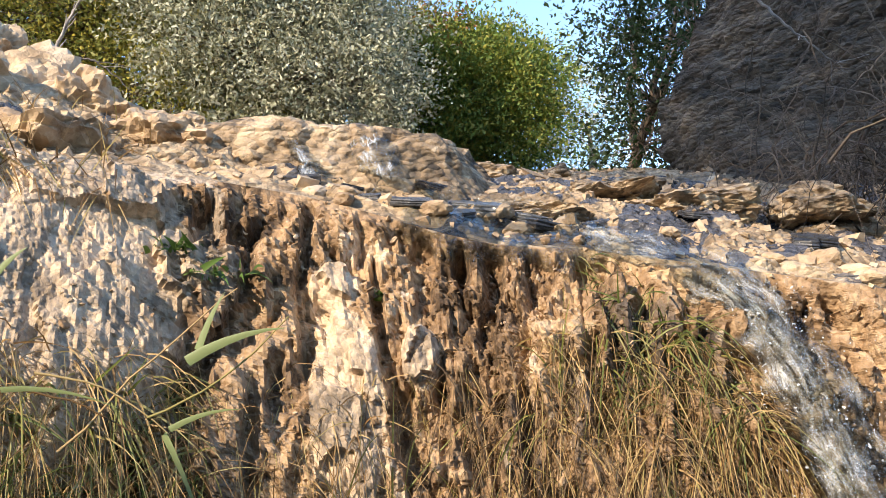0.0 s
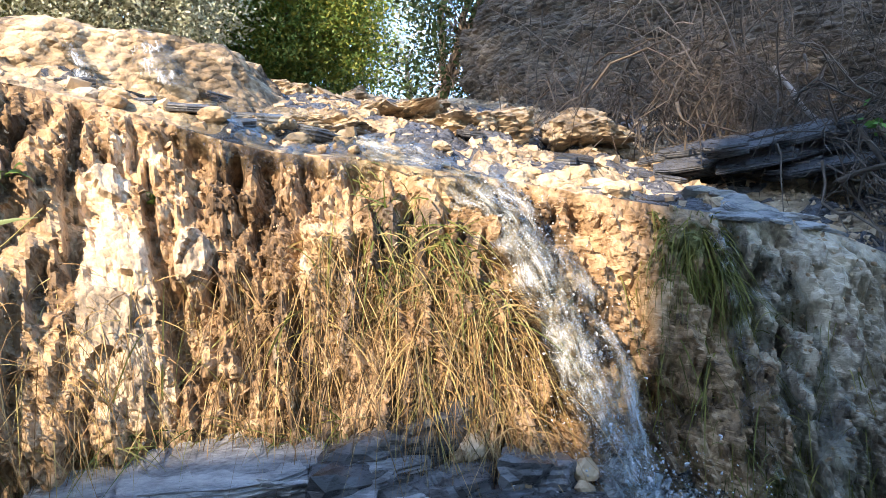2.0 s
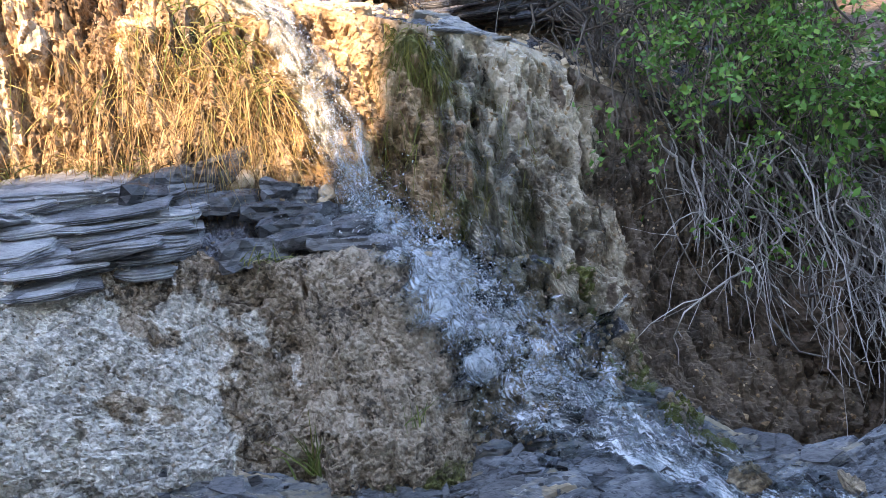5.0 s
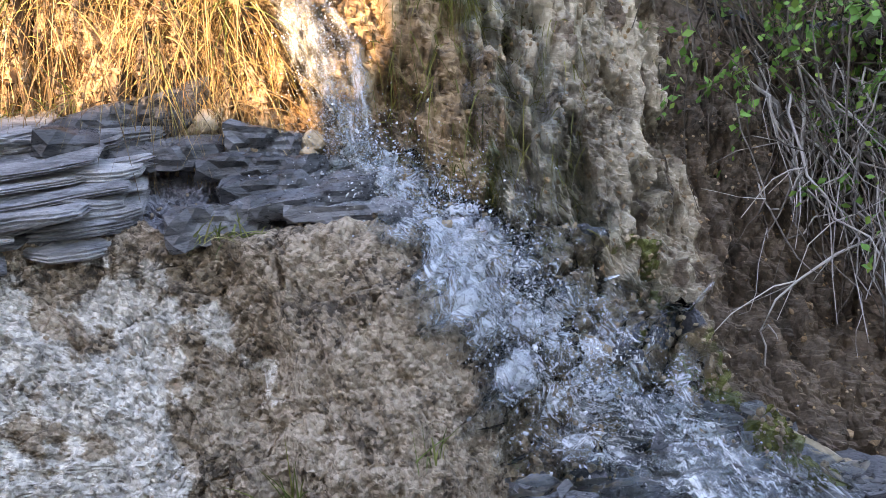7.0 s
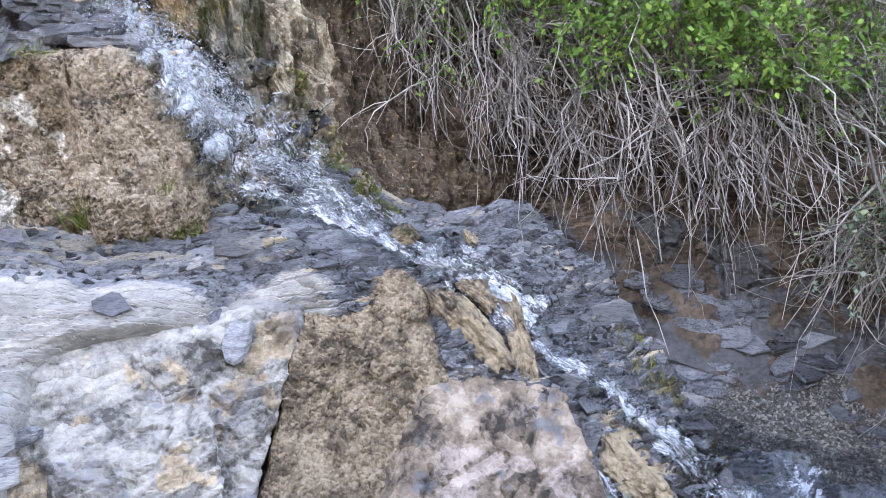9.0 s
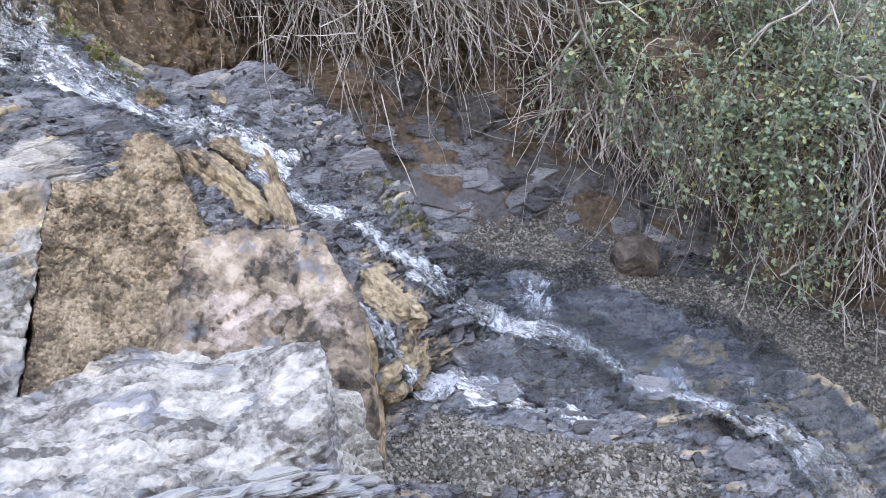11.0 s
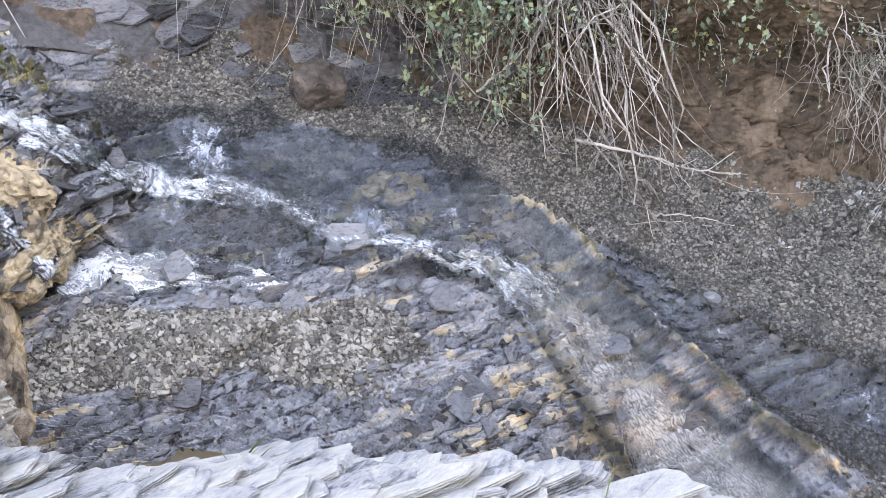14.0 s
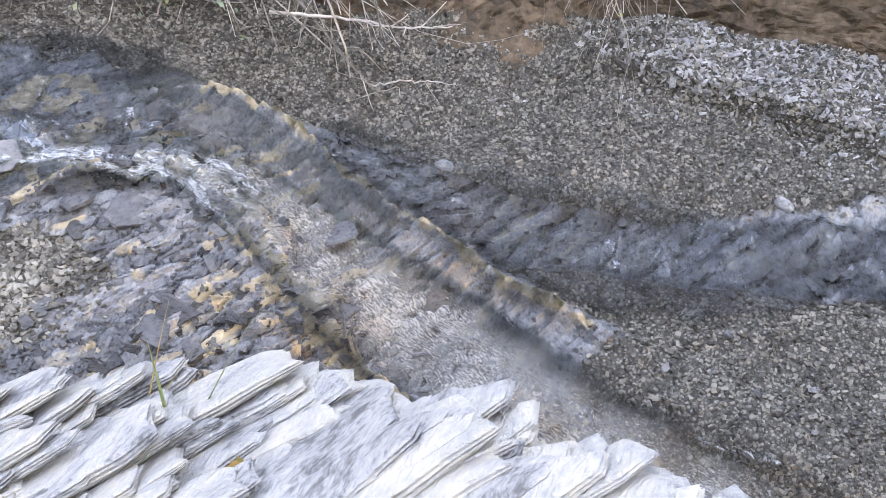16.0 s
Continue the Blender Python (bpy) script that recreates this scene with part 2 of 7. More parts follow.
    links.new(bp.outputs[0], out.inputs["Normal"])
    return m


def leaf_material(name, colours, rough=0.55, through_light=0.25):
    m, nodes, links, out = node_material(name)
    geo = nodes.new("ShaderNodeNewGeometry")
    ramp = nodes.new("ShaderNodeValToRGB")
    els = ramp.color_ramp.elements
    for k, c in enumerate(colours):
        pos = k / max(len(colours) - 1, 1)
        e = els[k] if k < 2 else els.new(pos)
        e.position, e.color = pos, (*c, 1)
    links.new(geo.outputs["Random Per Island"], ramp.inputs[0])
    links.new(ramp.outputs[0], out.inputs["Base Color"])
    out.inputs["Roughness"].default_value = rough
    out.inputs["Specular IOR Level"].default_value = 0.3
    if through_light:
        tr = nodes.new("ShaderNodeBsdfTranslucent")
        links.new(ramp.outputs[0], tr.inputs[0])
        mx = nodes.new("ShaderNodeMixShader")
        mx.inputs[0].default_value = through_light
        links.new(out.outputs[0], mx.inputs[1])
        links.new(tr.outputs[0], mx.inputs[2])
        links.new(mx.outputs[0], nodes["Material Output"].inputs[0])
    return m


M_WALL = rock_material("tan_mud", [(0.06, 0.036, 0.018), (0.28, 0.182, 0.102), (0.47, 0.34, 0.21)], 5, 70, bump=0.6, cells=(75.0, (1, 1, 0.7), 0.14, 1.2, 0.5), masks=(("pale", (0.49, 0.385, 0.28), None), ("moss", (0.11, 0.11, 0.035), None), ("wet", (0.35, 0.30, 0.225), 0.35), ("damp_and_shade", (0.125, 0.092, 0.066), 0.7)))
M_LEDGE = rock_material("ledge_rock", [(0.055, 0.04, 0.028), (0.27, 0.205, 0.148), (0.43, 0.345, 0.265)], 5, 80, bump=0.7, contrast=0.5, cells=(110.0, (1, 1, 0.9), 0.22, 1.4, 0.5), masks=(("pale", (0.52, 0.475, 0.42), None), ("slate", (0.12, 0.125, 0.145), 0.5), ("moss", (0.12, 0.12, 0.04), None)))
M_MUDSTONE = rock_material("brown_mudstone", [(0.075, 0.053, 0.034), (0.22, 0.16, 0.106), (0.37, 0.285, 0.20)], 6, 80, bump=0.9, contrast=0.5, cells=(90.0, (1, 1, 1), 0.25, 1.6, 0.5), masks=(("slate", (0.12, 0.115, 0.12), 0.5),))
M_CASC = rock_material("wet_tan_rock", [(0.05, 0.037, 0.025), (0.25, 0.185, 0.12), (0.42, 0.325, 0.21)], 6, 60, rough=(0.25, 0.7), bump=1.0, cells=(45.0, (1, 1, 0.8), 0.14, 1.2, 0.6), masks=(("slate", (0.09, 0.095, 0.11), 0.25), ("moss", (0.13, 0.14, 0.035), None)))
M_BED = rock_material("wet_slate_bed", [(0.022, 0.024, 0.028), (0.098, 0.107, 0.123), (0.182, 0.194, 0.215), (0.31, 0.28, 0.232)], 6, 50, rough=(0.2, 0.42), specular=0.45, bump=0.22, stretch=(1, 3, 3), contrast=0.28, cloud=0.3, cells=(30.0, (0.7, 1.8, 2.6), 0.10, 1.4, 0.8), pebbles=("gravel", 115.0, ((0.035, 0.033, 0.03), (0.085, 0.08, 0.072), (0.125, 0.118, 0.106), (0.24, 0.225, 0.2))), masks=(("tan", (0.35, 0.285, 0.205), 0.5), ("moss", (0.11, 0.10, 0.055), 0.6), ("pale", (0.33, 0.317, 0.30), 0.75)))
M_BANK = rock_material("earth_bank", [(0.025, 0.018, 0.012), (0.09, 0.061, 0.043), (0.185, 0.13, 0.093)], 3, 50, bump=0.6, cells=(50.0, (1, 1, 1.2), 0.12, 1.0, 0.5), masks=(("slate", (0.075, 0.075, 0.08), 0.6),))
M_TOP = rock_material("stream_top_rock", [(0.05, 0.038, 0.026), (0.31, 0.225, 0.14), (0.56, 0.45, 0.31)], 6, 50, bump=1.0, cells=(35.0, (1, 1, 2), 0.15, 1.5, 0.6), masks=(("slate", (0.09, 0.09, 0.10), 0.2),))
M_STONE = rock_material("tan_stone", [(0.20, 0.135, 0.08), (0.40, 0.295, 0.19), (0.55, 0.43, 0.30)], 8, 60, bump=0.7, island=0.3)
M_PALE = rock_material("pale_rock", [(0.08, 0.075, 0.07), (0.30, 0.285, 0.262), (0.46, 0.435, 0.395)], 6, 80, bump=0.9, contrast=0.5, cells=(14.0, (0.8, 1.5, 2.2), 0.18, 2.0, 0.8), masks=(("tan", (0.44, 0.34, 0.24), None), ("slate", (0.17, 0.175, 0.19), 0.5)))
M_PALE_SLATE = rock_material("pale_slate", [(0.09, 0.093, 0.10), (0.25, 0.258, 0.272), (0.33, 0.325, 0.31), (0.40, 0.375, 0.335)], 9, 70, bump=0.8, stretch=(1, 1.6, 4), island=0.22, contrast=0.5)
M_SLATE = rock_material("dark_slate", [(0.022, 0.023, 0.026), (0.07, 0.073, 0.082), (0.15, 0.153, 0.164)], 9, 60, rough=(0.2, 0.42), bump=0.35, stretch=(1, 1, 4), island=0.3, cloud=0.4, contrast=0.3)
M_GREY_SLATE = rock_material("grey_slate", [(0.075, 0.077, 0.085), (0.255, 0.26, 0.278), (0.45, 0.45, 0.455)], 9, 70, rough=(0.4, 0.75), bump=0.8, stretch=(1, 1.5, 5), island=0.25, contrast=0.5)
M_GRAVEL = rock_material("gravel", [(0.025, 0.023, 0.021), (0.08, 0.075, 0.067), (0.22, 0.205, 0.182)], 9, 80, rough=(0.4, 0.8), bump=0.3, island=0.45)
M_GRAVEL_DRY = rock_material("dry_gravel", [(0.06, 0.055, 0.048), (0.15, 0.14, 0.122), (0.29, 0.272, 0.24)], 9, 80, rough=(0.5, 0.9), bump=0.3, island=0.45)
M_BOULDER = rock_material("tan_boulder", [(0.035, 0.026, 0.02), (0.225, 0.168, 0.125), (0.42, 0.34, 0.27)], 7, 60, bump=1.0, cells=(16.0, (1, 1.3, 1), 0.18, 2.0, 0.9), masks=(("pale", (0.36, 0.29, 0.25), None), ("slate", (0.15, 0.145, 0.15), 0.6), ("ochre", (0.37, 0.255, 0.145), None)))
M_DARKSTONE = rock_material("dark_stone", [(0.022, 0.016, 0.013), (0.06, 0.046, 0.039), (0.12, 0.095, 0.08)], 12, 60, rough=(0.6, 0.9), bump=0.8)
M_BLUFF = rock_material("layered_earth", [(0.02, 0.015, 0.01), (0.085, 0.064, 0.045), (0.20, 0.155, 0.11)], 2.0, 30, bump=1.0, cells=(26.0, (1, 1, 2.2), 0.2, 1.5, 0.8), stretch=(1, 1, 3.0), bump_scale=0.02)
M_HILL = rock_material("hill_earth", [(0.12, 0.10, 0.07), (0.2, 0.16, 0.11), (0.28, 0.23, 0.15)], 0.5, 6, bump=0.5)
# twigs on the right bank: the shade there is put into this darker colour
M_SHADE_TWIG = rock_material("shade_dark_twig", [(0.03, 0.024, 0.018), (0.08, 0.062, 0.048), (0.15, 0.12, 0.095)], 20, 90, bump=0.3, island=0.3)
M_TWIG = rock_material("grey_twig", [(0.12, 0.105, 0.095), (0.29, 0.26, 0.235), (0.47, 0.43, 0.40)], 20, 90, bump=0.3, island=0.45)
M_BRANCH = rock_material("brown_branch", [(0.07, 0.05, 0.035), (0.15, 0.11, 0.08), (0.24, 0.18, 0.13)], 20, 90, bump=0.5, island=0.3)
M_LEAF = leaf_material("green_leaf", [(0.05, 0.13, 0.02), (0.09, 0.22, 0.045), (0.14, 0.31, 0.07), (0.24, 0.35, 0.07)])
M_LEAF_GREY = leaf_material("grey_green_leaf", [(0.075, 0.125, 0.085), (0.145, 0.22, 0.155), (0.23, 0.31, 0.235), (0.31, 0.32, 0.13)])
M_OLIVE = leaf_material("olive_leaf", [(0.10, 0.13, 0.03), (0.20, 0.22, 0.06), (0.33, 0.31, 0.08), (0.46, 0.38, 0.07)], through_light=0.42)
M_SILVER = leaf_material("silver_leaf", [(0.16, 0.17, 0.10), (0.30, 0.31, 0.21), (0.44, 0.44, 0.33), (0.56, 0.56, 0.44)], through_light=0.3)
M_TREE = leaf_material("tree_leaf", [(0.06, 0.11, 0.02), (0.12, 0.18, 0.035), (0.20, 0.24, 0.045), (0.30, 0.27, 0.05)])
M_RUST = leaf_material("rust_leaf", [(0.12, 0.10, 0.025), (0.22, 0.13, 0.03), (0.26, 0.10, 0.04)])
M_DARKLEAF = leaf_material("dark_leaf", [(0.018, 0.035, 0.012), (0.035, 0.06, 0.02), (0.05, 0.075, 0.025)])
M_DRY = leaf_material("dry_grass", [(0.13, 0.075, 0.03), (0.28, 0.17, 0.07), (0.46, 0.33, 0.16), (0.26, 0.23, 0.07)], 0.6, 0.2)
M_ROOT = leaf_material("brown_root", [(0.045, 0.028, 0.014), (0.10, 0.064, 0.032), (0.20, 0.135, 0.07)], 0.7, 0.05)
M_GRASS = leaf_material("green_grass", [(0.06, 0.09, 0.02), (0.13, 0.16, 0.04), (0.22, 0.22, 0.07), (0.36, 0.30, 0.14)], 0.5, 0.25)
M_REED = leaf_material("reed_leaf", [(0.12, 0.17, 0.06), (0.20, 0.25, 0.11), (0.24, 0.28, 0.14)], 0.45, 0.25)
M_MOSS = leaf_material("moss", [(0.06, 0.065, 0.015), (0.12, 0.12, 0.025), (0.20, 0.18, 0.04)], 0.8, 0.1)
M_HERB = leaf_material("herb_leaf", [(0.05, 0.10, 0.02), (0.09, 0.16, 0.035), (0.14, 0.2, 0.05)], 0.5, 0.2)


def water_material(name, white=0.9, streak=(60.0, 14.0), fine=260.0, edge=(0.5, 0.8), ripple=(70.0, 30.0), swell=0.006, ior=1.4, rough=0.04, tint=(0.86, 0.9, 0.91), body=(0.82, 0.86, 0.9)):
    """Running water: clear and rippled where it lies thin, white where air is beaten into it; streaks along the flow by the attributes across and along."""
    m, nodes, links, out = node_material(name)
    a, b = nodes.new("ShaderNodeAttribute"), nodes.new("ShaderNodeAttribute")
    a.attribute_name, b.attribute_name = "across", "along"
    vec = nodes.new("ShaderNodeCombineXYZ")
    links.new(a.outputs["Fac"], vec.inputs[0])
    links.new(b.outputs["Fac"], vec.inputs[1])

    def tex(scale_, detail, rough_, bend=0.0):
        mp = nodes.new("ShaderNodeMapping")
        mp.inputs["Scale"].default_value = (*scale_, 1)
        links.new(vec.outputs[0], mp.inputs[0])
        t = nodes.new("ShaderNodeTexNoise")
        t.inputs["Scale"].default_value, t.inputs["Detail"].default_value, t.inputs["Roughness"].default_value, t.inputs["Distortion"].default_value = 1.0, detail, rough_, bend
        links.new(mp.outputs[0], t.inputs["Vector"])
        return t.outputs["Fac"]

    def sum_of(x, kx, rest):
        k = nodes.new("ShaderNodeMath")
        k.operation = "MULTIPLY_ADD"
        links.new(x, k.inputs[0])
        k.inputs[1].default_value = kx
        if isinstance(rest, float):
            k.inputs[2].default_value = rest
        else:
            links.new(rest, k.inputs[2])
        return k.outputs[0]

    strands, froth, waves = tex(streak, 6.0, 0.62, 0.6), tex((fine, fine * 0.7), 3.0, 0.6), tex(ripple, 4.0, 0.6, 0.8)
    fo = nodes.new("ShaderNodeAttribute")
    fo.attribute_name = "foam"
    total = sum_of(strands, 0.9, sum_of(froth, 0.55, sum_of(fo.outputs["Fac"], 1.0, -0.52)))
    mr = nodes.new("ShaderNodeMapRange")
    mr.interpolation_type = "SMOOTHSTEP"
    mr.inputs["From Min"].default_value, mr.inputs["From Max"].default_value = edge
    mr.inputs["To Min"].default_value, mr.inputs["To Max"].default_value = 0.0, white
    links.new(total, mr.inputs["Value"])
    bp = nodes.new("ShaderNodeBump")
    bp.inputs["Strength"].default_value, bp.inputs["Distance"].default_value = 1.0, swell
    links.new(sum_of(strands, 0.8, sum_of(froth, 0.25, waves)), bp.inputs["Height"])
    out.inputs["Base Color"].default_value = (*body, 1)
    out.inputs["Roughness"].default_value = 0.3
    links.new(bp.outputs[0], out.inputs["Normal"])
    # clear water: see through it, with the sky's gloss on its ripples
    gl = nodes.new("ShaderNodeBsdfGlossy")
    gl.inputs["Roughness"].default_value = rough
    links.new(bp.outputs[0], gl.inputs["Normal"])
    tr = nodes.new("ShaderNodeBsdfTransparent")
    tr.inputs[0].default_value = (*tint, 1)
    fr = nodes.new("ShaderNodeFresnel")
    fr.inputs["IOR"].default_value = ior
    links.new(bp.outputs[0], fr.inputs["Normal"])
    cl = nodes.new("ShaderNodeMixShader")
    links.new(fr.outputs[0], cl.inputs[0])
    links.new(tr.outputs[0], cl.inputs[1])
    links.new(gl.outputs[0], cl.inputs[2])
    mx = nodes.new("ShaderNodeMixShader")
    links.new(mr.outputs[0], mx.inputs[0])
    links.new(cl.outputs[0], mx.inputs[1])
    links.new(out.outputs[0], mx.inputs[2])
    links.new(mx.outputs[0], nodes["Material Output"].inputs[0])
    return m


M_FALL = water_material("falling_water", 0.55, (130.0, 26.0), 380.0, (0.42, 1.06), swell=0.004)
M_WATER = water_material("white_water", 0.66, (230.0, 60.0), 420.0, (0.52, 0.96), body=(0.74, 0.80, 0.86))
M_FILM = water_material("stream_film", 0.8, (120.0, 26.0), 300.0, (0.58, 0.96))
M_CHUTE = water_material("chute_film", 0.6, (260.0, 70.0), 330.0, (0.54, 1.0), (110.0, 80.0), 0.009, 1.45, body=(0.68, 0.66, 0.64))
# its blue-grey patches mix crests with sky reflection put into the colour
M_RIPPLE = water_material("rippled_stream", 0.62, (34.0, 60.0), 220.0, (0.62, 0.86), (40.0, 60.0), 0.012, 1.6, tint=(0.80, 0.85, 0.89), body=(0.50, 0.57, 0.66))
M_DROP, _n, _l, _o = node_material("drops")
_o.inputs["Base Color"].default_value, _o.inputs["Roughness"].default_value = (0.85, 0.88, 0.92, 1), 0.05
_o.inputs["Transmission Weight"].default_value, _o.inputs["IOR"].default_value = 0.6, 1.33

# ---- large structure ----
EYE_HILL = np.array([0.0, 0.0, 2.0])  # the dry rock on which the viewer stands looks out from here


def outward(g):
    n = normals(g)
    flip = np.sign(((EYE_HILL - g) * n).sum(-1, keepdims=True))
    return n * np.where(flip == 0, 1, flip)


def dent(g, centre, rx, ry, rz):
    """1 in the middle of an ellipsoid round centre, 0 outside."""
    d = (g - np.array(centre)) / (rx, ry, rz)
    return np.clip(1 - np.sqrt((d**2).sum(-1)), 0, 1)


def saw(p, normal, pitch, wobble=0.6, scale=2.5):
    """Overlapping plates: a sawtooth across beds with that normal."""
    n = np.array(normal, float) / np.linalg.norm(normal)
    s = (p @ n) / pitch + wobble * fbm(p, scale, 3)
    f = s - np.floor(s)
    return np.minimum(f / 0.85, (1 - f) / 0.15)


WALL = [
    [(-1.07, 2.85, 2.97), (-0.86, 3.03, 2.99), (-0.62, 3.20, 2.99), (-0.22, 3.32, 2.93), (0.14, 3.30, 2.81), (0.40, 3.29, 2.77), (0.95, 3.22, 2.65), (1.38, 3.17, 2.55), (1.71, 3.15, 2.39), (2.10, 3.15, 2.35), (2.63, 2.91, 2.46)],
    [(-0.99, 2.80, 2.71), (-0.79, 2.96, 2.72), (-0.58, 3.11, 2.74), (-0.18, 3.23, 2.67), (0.13, 3.24, 2.61), (0.36, 3.18, 2.57), (0.86, 3.18, 2.40), (1.35, 3.11, 2.25), (1.65, 3.11, 2.11), (2.05, 3.06, 1.97), (2.60, 2.84, 1.97)],
    [(-0.95, 2.78, 2.47), (-0.75, 2.92, 2.45), (-0.54, 3.04, 2.44), (-0.14, 3.20, 2.29), (0.16, 3.22, 2.29), (0.54, 3.17, 2.24), (0.86, 3.16, 2.16), (1.31, 3.06, 2.02), (1.57, 3.07, 1.83), (2.02, 2.95, 1.61), (2.45, 2.79, 1.50)],
    [(-0.81, 2.99, 2.09), (-0.56, 3.10, 2.08), (-0.37, 3.20, 2.11), (-0.15, 3.26, 2.12), (0.15, 3.27, 2.10), (0.53, 3.23, 2.06), (0.97, 3.13, 1.91), (1.36, 3.02, 1.75), (1.60, 2.91, 1.51), (1.98, 2.79, 1.26), (2.20, 2.76, 1.20)],
    [(-0.81, 2.99, 1.90), (-0.56, 3.10, 1.85), (-0.38, 3.22, 1.81), (-0.17, 3.29, 1.78), (0.13, 3.29, 1.74), (0.52, 3.25, 1.71), (1.05, 3.05, 1.62), (1.43, 2.94, 1.55), (1.65, 2.83, 1.34), (1.99, 2.71, 1.10), (2.20, 2.68, 1.03)]]
g = surface(WALL, 520, 300)
n = outward(g)
q = g * (1, 1, 0.28)
right = smooth(0.75, 1.15, g[..., 0])
flutes = 0.03 * fbm(q, 7, 4) + 0.018 * fbm(q, 22, 4, ridged=True) * (1 + 0.5 * right)
lumps = (0.016 - 0.007 * right) * fbm(g, 5, 5) + 0.014 * right * fbm(g * (1, 1, 0.10), 34, 3) + 0.010 * right * fbm(g * (1, 1, 0.06), 80, 2) + 0.005 * fbm(g * (1, 1, 0.7), 45, 3)
crack = -0.05 * smooth(0.62, 0.9, fbm(q * (1, 0.3, 1), 9, 3, ridged=True) / 1.75 + 0.12)
PATCH = dent(g, (-0.128, 3.202, 2.477), 0.085, 0.3, 0.24) + dent(g, (0.013, 3.208, 2.579), 0.045, 0.25, 0.08) + 0.8 * dent(g, (-0.149, 3.235, 2.731), 0.06, 0.25, 0.06)
LEFTROCK = dent(g, (-0.677, 3.036, 2.750), 0.36, 0.6, 0.5)
flat_ = smooth(0.1, 0.4, PATCH)
h = (flutes + crack) * (1 - 0.85 * flat_) * (1 - 0.85 * smooth(0.1, 0.4, LEFTROCK)) + lumps * (1 - 0.7 * flat_) * (1 - 0.6 * smooth(0.1, 0.4, LEFTROCK)) + 0.02 * flat_ + 0.08 * smooth(0, 0.7, LEFTROCK)
h += -0.06 * dent(g, (0.283, 3.227, 2.513), 0.035, 0.3, 0.10) - 0.05 * dent(g, (-0.411, 3.130, 2.526), 0.05, 0.3, 0.16)
h *= smooth(0, 0.05, np.linspace(0, 1, 300))[:, None]
clod, clod_way, clod_edge = cellular(g * (1, 1, 0.6) * 40 + 0.5 * fbm(g, 20, 2)[..., None], 3)
clods = (1 - 0.8 * flat_) * (1 - 0.6 * smooth(0.1, 0.4, LEFTROCK))
h = h + clods * (1 - 0.6 * right) * (0.013 * (clod[..., 0] - 0.5) - 0.008 * smooth(0.16, 0.0, clod_edge) - 0.03 * smooth(0.25, 0.6, fbm(g * (1, 1, 0.5), 13, 3)) + 0.007 * fbm(g * (1, 1, 0.18), 55, 3)) * smooth(0, 0.05, np.linspace(0, 1, 300))[:, None]
crag, _, crag_edge = cellular(g * (1, 1, 0.7) * 9 + 0.3 * fbm(g, 8, 2)[..., None], 5)
h = h + 0.045 * (crag[..., 0] - 0.5) * smooth(0.05, 0.3, LEFTROCK + flat_ * 0.25) * smooth(0, 0.05, np.linspace(0, 1, 300))[:, None]
wall_g = g + n * h[..., None]
wall_tone = 0.35 * (clod[..., 2] - 0.5) + 0.5 * (crag[..., 2] - 0.5)
mud_moss = 0.75 * dent(g, (1.022, 3.217, 2.547), 0.14, 0.4, 0.12) + 0.55 * smooth(0.55, 0.9, fbm(q, 10, 3) + 0.6) * smooth(1.0, 1.12, g[..., 0]) * (1 - smooth(1.3, 1.42, g[..., 0]))
# damp brown mud; past x 1.34 it also carries the shrubs' shade as colour
damp_and_shade = 0.5 * right * smooth(0.1, 0.5, fbm(g * (1, 1, 0.08), 26, 3)) + 0.7 * smooth(1.34, 1.7, g[..., 0] + 0.08 * fbm(q, 6, 3)) + 0.62 * smooth(0.0, 0.45, dent(g, (0.42, 3.2, 2.42), 0.36, 0.5, 0.34) + 0.2 * fbm(q, 9, 3)) * smooth(-0.5, 0.2, fbm(q * (1, 1, 0.5), 16, 3)) + 0.45 * smooth(0.0, 0.4, dent(g, (-0.33, 3.15, 2.55), 0.17, 0.5, 0.4) + 0.15 * fbm(q, 9, 3))
wetness = 0.62 * smooth(0.98, 1.15, g[..., 0] + 0.1 * fbm(q, 6, 3))
pale = np.maximum(1.5 * smooth(0.05, 0.35, PATCH), 1.3 * smooth(0.05, 0.4, LEFTROCK + 0.12 * fbm(g, 10, 3))) + 0.9 * smooth(0.45, 0.7, fbm(g * (1, 1, 0.5), 9, 3)) * (1 - right)
pale = pale + 0.9 * dent(g, (1.400, 3.085, 2.288), 0.05, 0.3, 0.12)
wall = tagged(sheet("rock_wall", wall_g, M_WALL, {"pale": pale, "moss": mud_moss, "wet": wetness, "damp_and_shade": damp_and_shade, "tone": wall_tone}, soft_shade=False), "tan mud and limestone wall below the waterfall lip", "rock wall", kind="structure")

